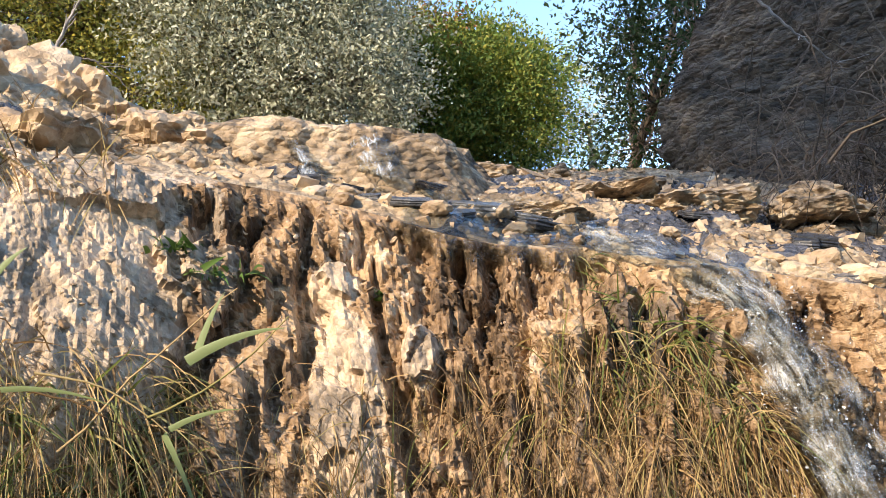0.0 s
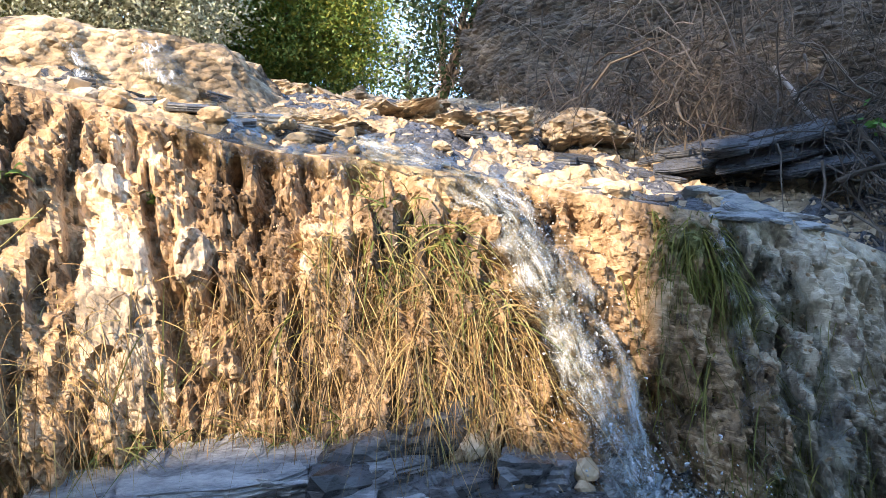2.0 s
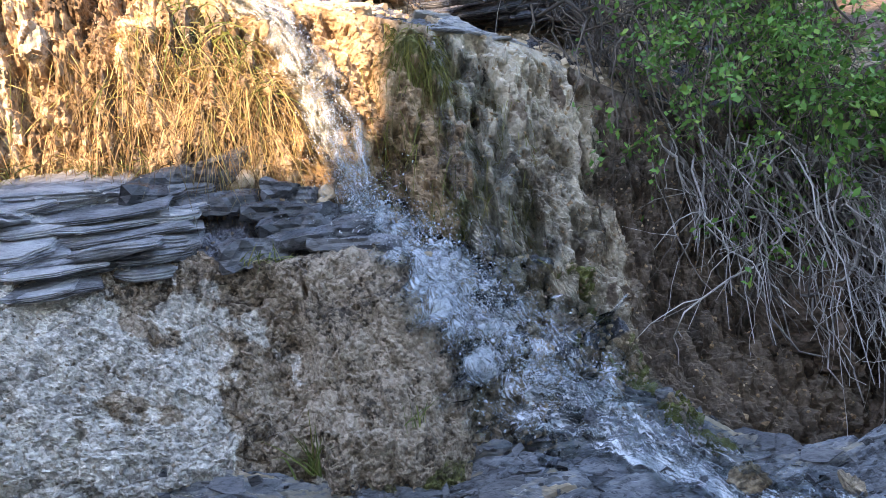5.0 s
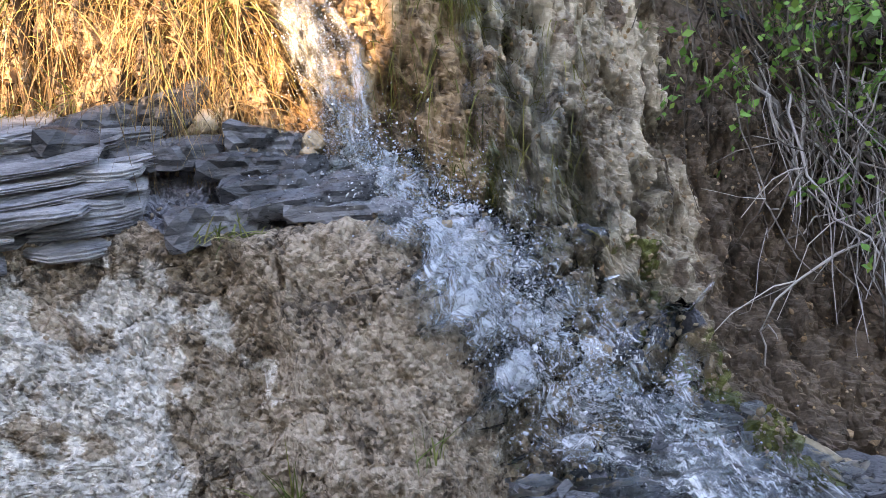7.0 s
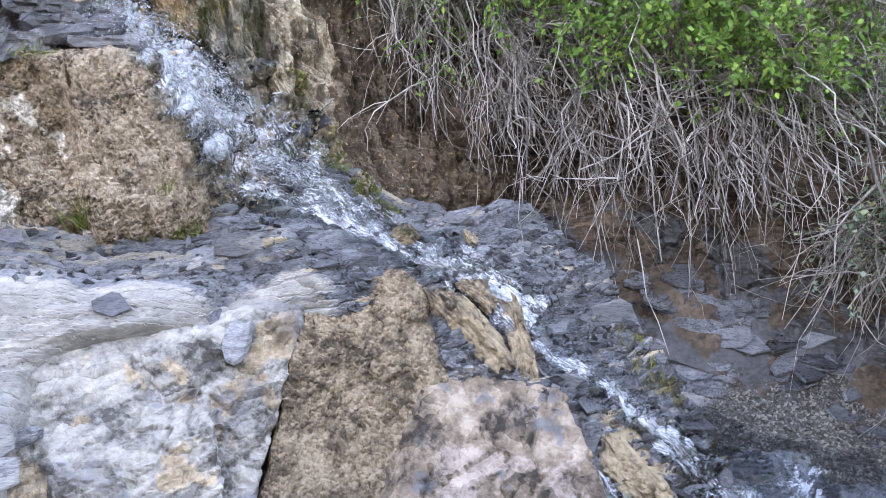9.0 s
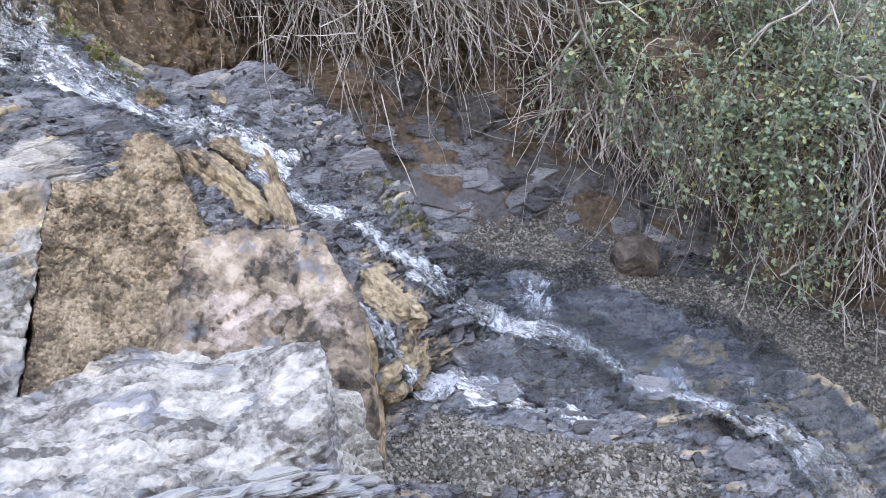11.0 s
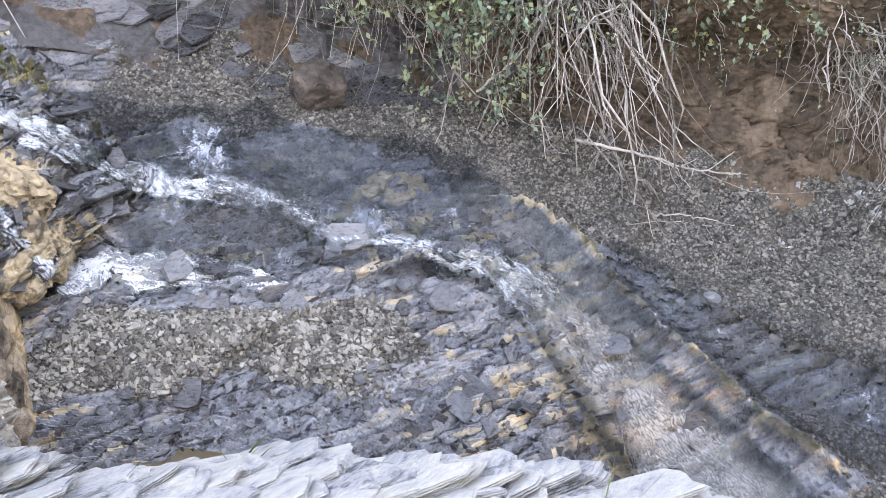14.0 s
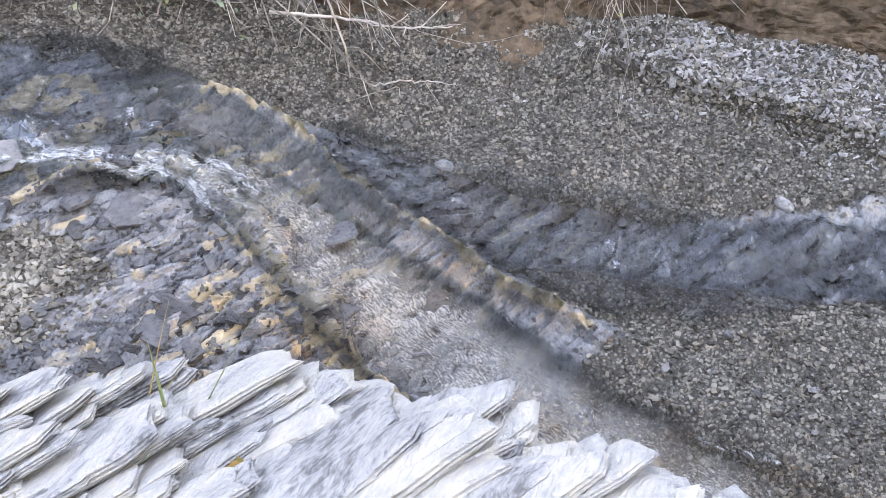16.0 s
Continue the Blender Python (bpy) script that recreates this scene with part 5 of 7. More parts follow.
def cut_rock(name, centre, faces, seed, mat, label, attrs=None, worn=16, relief=0.02, cell=7.0, facet=0.02, grain=0.004, beds=None, detail=6):
    """A block split along planes (normal, a point on it), with worn edges, broken relief, and optional bedding (normal, pitch, depth)."""
    bm = bmesh.new()
    bmesh.ops.create_icosphere(bm, subdivisions=detail, radius=1)
    d = np.array([w.co[:] for w in bm.verts])
    f_ = np.array([[w.index for w in fc.verts] for fc in bm.faces])
    bm.free()
    c = np.array(centre)
    inv, nn_ = [], []
    for nrm, pt in faces:
        nrm = np.array(nrm, float) / np.linalg.norm(nrm)
        inv.append(np.clip(d @ nrm, 0, None) / max(0.02, (np.array(pt) - c) @ nrm))
        nn_.append(nrm)
    inv = np.stack(inv, -1)
    r = (inv**worn).sum(-1) ** (-1 / worn)
    share = inv**8 / (inv**8).sum(-1, keepdims=True)
    nrm = share @ np.array(nn_)
    nrm /= np.linalg.norm(nrm, axis=1)[:, None]
    p = c + d * r[:, None]
    c1, _, e1 = cellular(p * cell + 0.4 * fbm(p, cell, 3)[:, None], seed)
    c2, _, e2 = cellular(p * cell * 3.3 + 0.4 * fbm(p, cell * 3, 2)[:, None], seed + 1)
    h = relief * fbm(p + seed, 4, 4) + facet * (c1[:, 0] - 0.5 - 0.4 * smooth(0.1, 0, e1)) + 0.35 * facet * (c2[:, 0] - 0.5 - 0.5 * smooth(0.15, 0, e2)) + grain * fbm(p, 45, 3)
    if beds:
        h = h + beds[2] * (saw(p, beds[0], beds[1], 0.5, 3.0) - 0.5)
    p = p + nrm * h[:, None]
    values = {"tone": 0.5 * (c1[:, 2] - 0.5) + 0.4 * (c2[:, 2] - 0.5)}
    for key, fn in (attrs or {}).items():
        values[key] = fn(p, share)
    me = mesh_from(name, p - c, f_, mat, False, values)
    ob = new(name, me)
    ob.location = c
    return tagged(ob, label, "rock")


for k, (place, L, w, th) in enumerate([((0.382, 3.191, 2.192), 0.33, 0.2, 0.6), ((0.327, 3.180, 2.143), 0.25, 0.3, 0.4), ((0.428, 3.139, 2.113), 0.26, 0.26, 0.4), ((0.628, 3.055, 2.076), 0.25, 0.2, 0.35), ((0.705, 2.998, 2.017), 0.28, 0.24, 0.3), ((0.637, 3.034, 2.037), 0.22, 0.2, 0.35), ((0.640, 3.112, 2.126), 0.16, 0.18, 0.5), ((0.767, 2.952, 1.976), 0.24, 0.22, 0.3), ((0.539, 3.002, 1.975), 0.2, 0.24, 0.5)]):
    c, x = Vector(place), Vector((1, RNG.normal(0, 0.15) - 0.1, RNG.normal(-0.04, 0.05))).normalized()
    z = (Vector((0, -0.2, 1)) + 0.1 * Vector(RNG.normal(size=3))).normalized()
    y = z.cross(x)
    tall = 0.06 * th * 1.25
    sides_ = [(x + y * 0.3, c + x * L * 0.5), (-x + y * 0.2, c - x * L * 0.45), (y, c + y * w * 0.4), (-y + x * 0.15, c - y * w * 0.3), (z, c + z * tall), (-z, c - z * tall), (x - y * 0.8, c + x * L * 0.42 - y * 0.02)]
    ob = cut_rock("slate_block", place, sides_, 140 + k, M_SLATE, "dark wet slate block beside the splashing fall", None, worn=26, relief=0.006, facet=0.012, cell=11.0, grain=0.002, beds=(tuple(z), 0.018, 0.006), detail=4)
    tagged(ob, category="slate", group="dark ledge blocks")
for px_, rad, sd in (((0.135, 3.204, 2.145), (0.2, 0.14, 0.055), 81), ((-0.073, 3.168, 2.099), (0.2, 0.14, 0.055), 82), ((0.250, 3.159, 2.084), (0.13, 0.12, 0.05), 83), ((-0.213, 3.132, 2.041), (0.17, 0.13, 0.06), 84)):
    outcrop("slate_outcrop", px_, rad, sd, M_GREY_SLATE, "blue-grey bedded slate mass on the ledge", turn=-12, facet=0.2, cell=1.8)
cut_rock("step_rock", (-0.22, 3.88, 3.06), [((0.06, -0.95, 0.28), (-0.15, 3.665, 3.10)), ((0.05, -0.12, 1.0), (-0.2, 3.8, 3.235)), ((0.85, -0.3, 0.42), (0.12, 3.74, 3.10)), ((-0.85, -0.1, 0.5), (-0.60, 3.80, 3.16)), ((0, 1, 0.1), (-0.2, 4.15, 3.1)), ((0, 0, -1), (-0.2, 3.8, 2.8))], 3, M_TOP, "wet tan limestone step with water trickling over it", {"slate": lambda p, w: 0.62 * w[:, 1] * smooth(-0.4, 0.2, fbm(p, 6, 3)) + 0.4 * smooth(0.2, 0.6, fbm(p * (1, 1, 0.4), 8, 3))}, worn=14, relief=0.03, facet=0.022, cell=6.0, detail=5)
for px_, rad, sd in (((-0.655, 3.760, 3.197), (0.17, 0.2, 0.13), 6), ((-0.882, 3.787, 3.299), (0.15, 0.18, 0.14), 7), ((-1.046, 3.744, 3.302), (0.2, 0.2, 0.18), 8), ((-1.155, 3.759, 3.476), (0.11, 0.14, 0.12), 9), ((-0.818, 3.449, 3.061), (0.24, 0.2, 0.1), 10), ((-1.201, 3.606, 3.247), (0.3, 0.3, 0.25), 11)):
    outcrop("pale_rock", px_, rad, sd, M_STONE, "pale sunlit limestone rock on the upper bank", turn=30 * sd)
for px_, rad, sd in (((0.229, 4.423, 3.244), (0.13, 0.2, 0.06), 12), ((0.552, 4.025, 3.064), (0.2, 0.2, 0.07), 13), ((0.759, 3.908, 2.982), (0.24, 0.2, 0.08), 14), ((0.530, 4.797, 3.308), (0.2, 0.2, 0.07), 15), ((1.110, 3.931, 2.975), (0.16, 0.16, 0.08), 16), ((0.312, 3.671, 2.929), (0.18, 0.2, 0.035), 17)):
    outcrop("bed_rock", px_, rad, sd, M_TOP, "weathered tan bedrock hump beside the upper stream", {"slate": lambda p: 0.4 * smooth(0.0, 0.8, fbm(p, 2, 3))}, turn=20 * sd)

# layered slate and driftwood on the shaded side of the lip
for k in range(60):
    p = np.array((1.566, 3.694, 2.842)) + (RNG.uniform(-0.3, 0.3), RNG.uniform(-0.15, 0.2), RNG.uniform(-0.06, 0.06))
    slab(p, (1, -0.25 + RNG.normal(0, 0.1), 0.12 + RNG.normal(0, 0.05)), (0.1, -0.5, 1), (RNG.uniform(0.12, 0.4), RNG.uniform(0.08, 0.22), RNG.uniform(0.06, 0.16)), M_SLATE, "thin split slate layers stacked on the upper bank", "split slates")
for k in range(30):
    p = np.array((1.248, 3.240, 2.578)) + (RNG.uniform(-0.12, 0.14), RNG.uniform(-0.05, 0.15), 0)
    hit, nrm = drop(p[0], p[1])
    slab(hit, (1, RNG.normal(0, 0.3), -0.15), nrm, (RNG.uniform(0.06, 0.16), RNG.uniform(0.06, 0.12), RNG.uniform(0.08, 0.2)), M_PALE_SLATE, "pale grey slate flake on the lip", "lip flakes")

# ---- boulder, prows and slabs below ----

cut_rock("boulder", (1.45, 1.92, 0.60), [((-0.287, -0.506, 0.813), (1.497, 1.968, 0.872)), ((0.85, -0.45, 0.22), (1.725, 1.80, 0.80)), ((0.56, 0.56, 0.61), (1.72, 1.98, 0.95)), ((-0.75, 0.1, 0.65), (1.27, 2.1, 0.86)), ((-0.85, -0.5, 0.0), (1.13, 1.90, 0.7)), ((-0.1, -0.95, 0.25), (1.45, 1.60, 0.64)), ((0, 0, -1), (1.4, 1.9, 0.1)), ((0.6, -0.75, 0.1), (1.64, 1.64, 0.66))], 21, M_BOULDER, "large tan boulder with pinkish and grey veins",
         {"pale": lambda p, w: 0.62 * w[:, 0] * smooth(-0.3, 0.3, fbm(p + 3, 5, 4)), "slate": lambda p, w: 0.62 * smooth(0.1, 0.45, fbm(p * (1, 1, 1.6) + 9, 6, 4)) * smooth(0.2, 0.7, w[:, 0] + w[:, 2] + w[:, 4]), "ochre": lambda p, w: 0.62 * (w[:, 1] + w[:, 7]) + 0.2 * fbm(p, 6, 3)}, worn=34, relief=0.012, facet=0.02, cell=5.0, grain=0.005)
cut_rock("brown_wedge", (1.22, 2.42, 0.95), [((-0.28, -0.76, 0.59), (1.205, 2.24, 0.957)), ((-0.738, 0.449, 0.26), (0.93, 2.288, 0.886)), ((0.62, 0.5, 0.6), (1.455, 2.375, 1.275)), ((-0.25, 0.2, 0.95), (1.25, 2.36, 1.235)), ((0, 0, -1), (1.2, 2.4, 0.45)), ((0, 1, 0.2), (1.2, 2.6, 0.9)), ((0.85, -0.6, 0.36), (1.458, 2.37, 1.287))], 22, M_MUDSTONE, "brown wedge of gravelly mudstone between pale rock and boulder",
         {"slate": lambda p, w: 0.55 * smooth(0.1, 0.5, fbm(p + 2, 6, 3)) * w[:, 3]}, worn=30, relief=0.018, facet=0.016, cell=9.0, grain=0.007)
PALE_ATTRS = {"tan": lambda p, w: 0.66 * smooth(-0.3, 0.25, fbm(p * (1, 1, 0.7), 6, 3)) * smooth(0.2, 0.7, w[:, 0]), "slate": lambda p, w: 0.45 * smooth(0.05, 0.4, fbm(p * (1, 1, 2.5) + 5, 5, 4))}
cut_rock("pale_block", (0.80, 2.47, 0.88), [((-0.03, -0.867, 0.498), (0.78, 2.325, 0.97)), ((0.738, -0.449, -0.26), (0.92, 2.284, 0.886)), ((-0.1, -0.25, 0.95), (0.925, 2.443, 1.187)), ((-0.85, -0.5, 0.2), (0.62, 2.42, 1.03)), ((0, 0, -1), (0.8, 2.4, 0.4)), ((0, 1, 0.2), (0.8, 2.62, 0.9))], 23, M_PALE, "pale limestone block with a sheer tan-stained face", PALE_ATTRS, worn=40, relief=0.010, facet=0.016, cell=6.0, beds=((-0.25, 0.2, 1.0), 0.05, 0.012))
cut_rock("pale_block", (0.58, 2.36, 0.80), [((-0.1, -0.86, 0.5), (0.62, 2.205, 0.86)), ((0.9, -0.35, 0.05), (0.735, 2.22, 0.87)), ((-0.1, -0.45, 0.88), (0.6, 2.33, 1.0)), ((-0.95, -0.2, 0.2), (0.33, 2.3, 0.9)), ((0, 0, -1), (0.6, 2.3, 0.4)), ((0, 1, 0.2), (0.6, 2.5, 0.8))], 24, M_PALE, "pale limestone block with grey stained layers", PALE_ATTRS, worn=40, relief=0.010, facet=0.016, cell=6.0, beds=((-0.25, 0.2, 1.0), 0.05, 0.012))
cut_rock("pale_block", (0.22, 2.62, 0.85), [((-0.1, -0.75, 0.65), (0.432, 2.456, 1.086)), ((-0.05, -0.3, 0.95), (0.5, 2.62, 1.205)), ((0.9, -0.3, 0.0), (0.68, 2.5, 1.0)), ((-1, 0, 0.1), (-0.35, 2.5, 1.0)), ((0, 0, -1), (0.3, 2.5, 0.4)), ((0, 1, 0.2), (0.3, 2.85, 0.9))], 25, M_PALE, "broad pale limestone slope with thin grey layers", PALE_ATTRS, worn=30, relief=0.016, facet=0.016, cell=5.0, beds=((-0.25, 0.2, 1.0), 0.045, 0.012))
# leaning plates between pale rock and boulder
def spine(a, b, width, thick, seed, mat, label, face=(-0.6, -0.3, 0.75), attrs=None):
    """A leaning rib of rock from a to b."""
    a, b = Vector(a), Vector(b)
    return outcrop("leaning_rock", (0, 0, 0), (1, 1, 1), seed, mat, label, attrs, crag=2.0, matrix=aligned((a + b) / 2, b - a, face, ((b - a).length * 0.54, width / 2, thick / 2)))


slab((Vector((0.844, 2.376, 1.090)) + Vector((0.925, 2.431, 1.203))) / 2, Vector((0.925, 2.431, 1.203)) - Vector((0.844, 2.376, 1.090)), (-0.5, -0.4, 0.7), (0.14, 0.14, 0.25), M_GREY_SLATE, "small grey slate fin standing on the pale rock", name="slate_fin")
MUD = {"moss": lambda p: 0.1 * smooth(0.2, 0.6, fbm(p, 2, 3)), "slate": lambda p: 0.3 * smooth(0.1, 0.6, fbm(p, 3, 3))}
for a, b, w, th, sd in (((1.500, 2.345, 1.225), (1.615, 2.115, 1.020), 0.13, 0.10, 61), ((1.750, 2.247, 1.194), (1.702, 2.046, 0.953), 0.09, 0.10, 62), ((1.613, 2.331, 1.220), (1.720, 2.195, 1.133), 0.1, 0.08, 63), ((1.501, 2.542, 1.363), (1.586, 2.484, 1.341), 0.07, 0.07, 64), ((1.743, 2.453, 1.343), (1.757, 2.376, 1.245), 0.06, 0.05, 65), ((1.864, 1.864, 0.744), (1.936, 1.629, 0.584), 0.2, 0.14, 66), ((1.880, 1.817, 0.656), (1.836, 1.614, 0.403), 0.22, 0.15, 67), ((1.652, 1.701, 0.437), (1.925, 1.647, 0.528), 0.17, 0.13, 68), ((2.612, 1.417, 0.564), (2.592, 1.354, 0.514), 0.07, 0.06, 70)):
    spine(a, b, w, th, sd, M_CASC, "brown mud-caked rib of rock in the cascade", (-0.4, -0.4, 0.8), MUD)
for k in range(12):
    p = np.array((0.531, 2.296, 0.999)) + (RNG.uniform(-0.35, 0.3), RNG.uniform(-0.3, 0.25), 0)
    hit, nrm = meet(p)
    slab(hit, (1, -0.35 + RNG.normal(0, 0.2), 0), nrm, (RNG.uniform(0.08, 0.26), RNG.uniform(0.1, 0.2), RNG.uniform(0.15, 0.4)), M_PALE_SLATE, "pale broken slate on the dry rock", "pale slates")

# dark plates over the terrace and bed
def lay(grid, weight, count, seed, size, mat, setting, along=(1, -0.5, -0.15)):
    """Loose plates that belong to a piece of the setting."""
    pos, nrm = pick(grid, weight, count, seed)
    for p, m_ in zip(pos, nrm):
        m_ = m_ + np.array((-0.3, -0.25, 0.9))
        m_ = m_ / np.linalg.norm(m_)
        L = RNG.uniform(*size)
        a = np.array(along) + 0.45 * RNG.normal(size=3) * (1, 1, 0.2)
        slab(p + m_ * 0.002, a, m_ + 0.03 * RNG.normal(size=3), (L, L * RNG.uniform(0.8, 1.5), RNG.uniform(0.06, 0.16) * min(1, L / 0.12)), mat, "", name="slate", parent=setting)


pv = np.linspace(0, 5, 420)[:, None] * np.ones((1, 560))
pu = np.ones((420, 1)) * np.linspace(0, 7, 560)
lay(pool_g, (pv < 2.3) * (pu > 0.8), 24, 11, (0.06, 0.2), M_SLATE, pool)
lay(pool_g, (pv >= 2.2) * (pu > 3.8), 24, 12, (0.06, 0.2), M_SLATE, pool)
bv = np.linspace(0, 5, 420)[:, None] * np.ones((1, 620))
bu = np.ones((420, 1)) * np.linspace(0, 8, 620)
lay(bed_g, (bv > 2.2) * (bu > 2.2) * (1 - 0.9 * pebbly), 100, 13, (0.04, 0.16), M_SLATE, bed, (0.6, -0.8, -0.1))
lay(bed_g, (bv > 0.9) * (bv < 2.0) * (bu > 4.3), 60, 14, (0.02, 0.05), M_SLATE, bed, (0.6, -0.8, -0.1))

lay(bed_g, (bv < 0.9) * (bu > 0.7) * (bu < 3.4), 70, 17, (0.06, 0.2), M_SLATE, bed, (1, -0.5, 0.0))

# pale layered plates of the viewing rock
fv = np.linspace(0, 4, 240)[:, None] * np.ones((1, 360))
fu = np.ones((240, 1)) * np.linspace(0, 7, 360)
def strips(weight, count, seed, size, lift, parts=0):
    """Long thin plates, all lying the way the rock is bedded; the first ones singly, the rest joined."""
    pos, nrm = pick(fore_g, weight, count, seed)
    rest = []
    for k, (p, m_) in enumerate(zip(pos, nrm)):
        L = RNG.uniform(*size)
        along = np.array((0.45, -0.83, 0.30)) + 0.05 * RNG.normal(size=3)
        up = np.array((0.26, 0.40, 0.86)) + 0.05 * RNG.normal(size=3)
        dims = (L, L * RNG.uniform(0.45, 0.8), RNG.uniform(0.10, 0.19))
        if k < parts:
            slab(p + m_ * lift, along, up, dims, M_PALE_SLATE, "", name="slate", parent=fore)
            continue
        v_, f_ = STRIP_MESHES[RNG.integers(6)]
        m = np.array(aligned(p + m_ * lift, along, up, dims))
        rest.append((v_ @ m[:3, :3].T + m[:3, 3], f_))
    if rest:
        tagged(part("slate_layers", mesh_from("slate_layers", *joined(rest), M_PALE_SLATE, False), fore), kind="stuff")


STRIP_MESHES = []
for me in SLABS[M_PALE_SLATE.name]:
    STRIP_MESHES.append((np.array([v.co[:] for v in me.vertices]), np.array([p.vertices[:] for p in me.polygons])))
strips((fv > 0.6) * (fv < 2.5) * (fu > 1.9), 1700, 15, (0.12, 0.28), 0.0, 200)
strips((fv > 1.65) * (fv < 2.2) * (fu > 3.0), 420, 16, (0.12, 0.22), 0.004, 90)
cut_rock("pale_shelf", (1.0, 1.60, 0.66), [((-0.22, 0.02, 0.97), (1.1, 1.58, 0.832)), ((0.75, -0.65, 0.12), (1.255, 1.42, 0.70)), ((0.6, 0.75, 0.35), (1.20, 1.66, 0.78)), ((-0.3, -0.9, 0.35), (0.95, 1.30, 0.75)), ((-0.9, 0.2, 0.3), (0.62, 1.6, 0.75)), ((0, 0, -1), (1.0, 1.6, 0.35))], 31, M_PALE, "smooth pale limestone shelf with thin grey layers", {"tan": lambda p, w: 0.35 * smooth(-0.1, 0.4, fbm(p, 5, 3)), "slate": lambda p, w: 0.55 * smooth(0.1, 0.4, fbm(p * (1, 1, 3), 7, 4))}, worn=20, relief=0.016, facet=0.012, cell=7.0, beds=((-0.15, 0.45, 0.9), 0.032, 0.010))
outcrop("dark_boulder", (2.822, 1.295, 0.663), (0.105, 0.095, 0.085), 32, M_DARKSTONE, "round dark brown boulder on the gravel", turn=15, rough_=0.12, cuts=3, crag=0.5, facet=0.06)

# ---- gravel and small debris ----
pos, nrm = pick(bed_g, pebbly**2 * smooth(1.2, 2.0, bu) + 0.01, 70000, 41, 0.003)
nrm[:, 2] = np.abs(nrm[:, 2])
sz = np.random.default_rng(5).gamma(4.0, 0.00062, 70000) + 0.0013
tagged(scatter("gravel", pos, nrm, sz, M_GRAVEL, (1.0, 0.75, 0.4), True, 0.35, 0.35, 42), "loose grey-brown slate gravel on the stream bed", "gravel", kind="stuff")
pos, nrm = pick(bed_g, pebbly**2 * (bv > 3.2), 9000, 61, 0.004)
tagged(scatter("dry_gravel", pos, nrm, np.random.default_rng(15).gamma(4.0, 0.0009, 9000) + 0.0015, M_GRAVEL_DRY, (1.0, 0.75, 0.4), True, 0.35, 0.35, 62), "dry grey-tan slate gravel heaped on the slate", "gravel", kind="stuff")
pos, nrm = pick(bed_g, (bv > 2.4) * (1 - 0.8 * pebbly), 7000, 43, 0.004)
tagged(scatter("slate_chips", pos, nrm, np.random.default_rng(6).gamma(2.5, 0.002, 7000) + 0.002, M_SLATE, (1.3, 0.8, 0.22), True, 0.4, 0.3, 44), "small dark slate chips on the bed", "slate chips", kind="stuff")
pos, nrm = pick(pool_g, (0.3 + (pv > 1.5)) * (paleness < 0.3), 7000, 45, 0.004)
tagged(scatter("terrace_chips", pos, nrm, np.random.default_rng(7).gamma(2.5, 0.002, 7000) + 0.002, M_SLATE, (1.3, 0.8, 0.25), True, 0.4, 0.3, 46), "slate chips scattered on the terrace", "slate chips", kind="stuff")
pos, nrm = pick(wall_g, (1 - 0.9 * smooth(0.1, 0.4, PATCH)) * (1 - 0.6 * smooth(0.1, 0.4, LEFTROCK)), 5000, 47, 0.002)
tagged(scatter("mud_crumbs", pos, nrm, np.random.default_rng(8).gamma(2.0, 0.0014, 5000) + 0.001, M_WALL, (1.0, 0.9, 0.6), False, 0.5, 0.5, 48), "crumbling tan mud lumps on the wall", "mud crumbs", kind="stuff")
pos, nrm = pick(ledge_g, np.ones(ledge_g.shape[:2]), 1500, 49, 0.003)
tagged(scatter("ledge_crumbs", pos, nrm, np.random.default_rng(9).gamma(2.0, 0.0014, 1500) + 0.001, M_LEDGE, (1.0, 0.9, 0.6), False, 0.5, 0.5, 50), "crumbling mud and stone bits on the ledge face", "mud crumbs", kind="stuff")
pos, nrm = pick(upper_g, smooth(6.5, 3.4, upper_g[..., 1]), 6000, 51, 0.004)
tagged(scatter("upper_pebbles", pos, nrm, np.random.default_rng(10).gamma(2.0, 0.0025, 6000) + 0.002, M_STONE, (1.0, 0.8, 0.5), True, 0.4, 0.4, 52), "tan pebbles on the ground above the fall", "pebbles", kind="stuff")
pos, nrm = pick(bank_g, smooth(0.06, 0.03, np.abs(np.linspace(0, 1, 260)[:, None] * np.ones((1, 420)) - 0.14)) + 0.1, 5000, 53, 0.004)
tagged(scatter("bank_crumbs", pos, nrm, np.random.default_rng(11).gamma(2.0, 0.002, 5000) + 0.001, M_BANK, (0.9, 0.8, 0.7), False, 0.35, 0.5, 54), "earth clods fallen from the bank", "earth clods", kind="stuff")
pos, nrm = pick(casc_g, np.ones(casc_g.shape[:2]), 3500, 55, 0.004)
tagged(scatter("cascade_stones", pos, nrm, np.random.default_rng(12).gamma(2.0, 0.002, 3500) + 0.001, M_CASC, (0.9, 0.8, 0.7), False, 0.35, 0.5, 56), "wet stones and lumps under the fall", "stones", kind="stuff")
pos, nrm = pick(bed_g, shelf + 0.25 * smooth(0.8, 0.5, bv) * smooth(4.6, 5.2, bu) * smooth(-0.1, 0.3, fbm(bed_g, 4, 3)), 5000, 57, 0.004)
tagged(scatter("pale_gravel", pos, nrm, np.random.default_rng(13).gamma(3.0, 0.0010, 5000) + 0.0015, M_GREY_SLATE, (1.6, 0.7, 0.25), True, 0.35, 0.35, 58), "pale slate gravel along the foot of the bank", "gravel", kind="stuff")
pos, nrm = pick(wall_g, smooth(0.3, 0.8, fbm(wall_g, 4, 3) + 0.5) * (1 - smooth(0.05, 0.3, PATCH)), 1600, 59, 0.003)
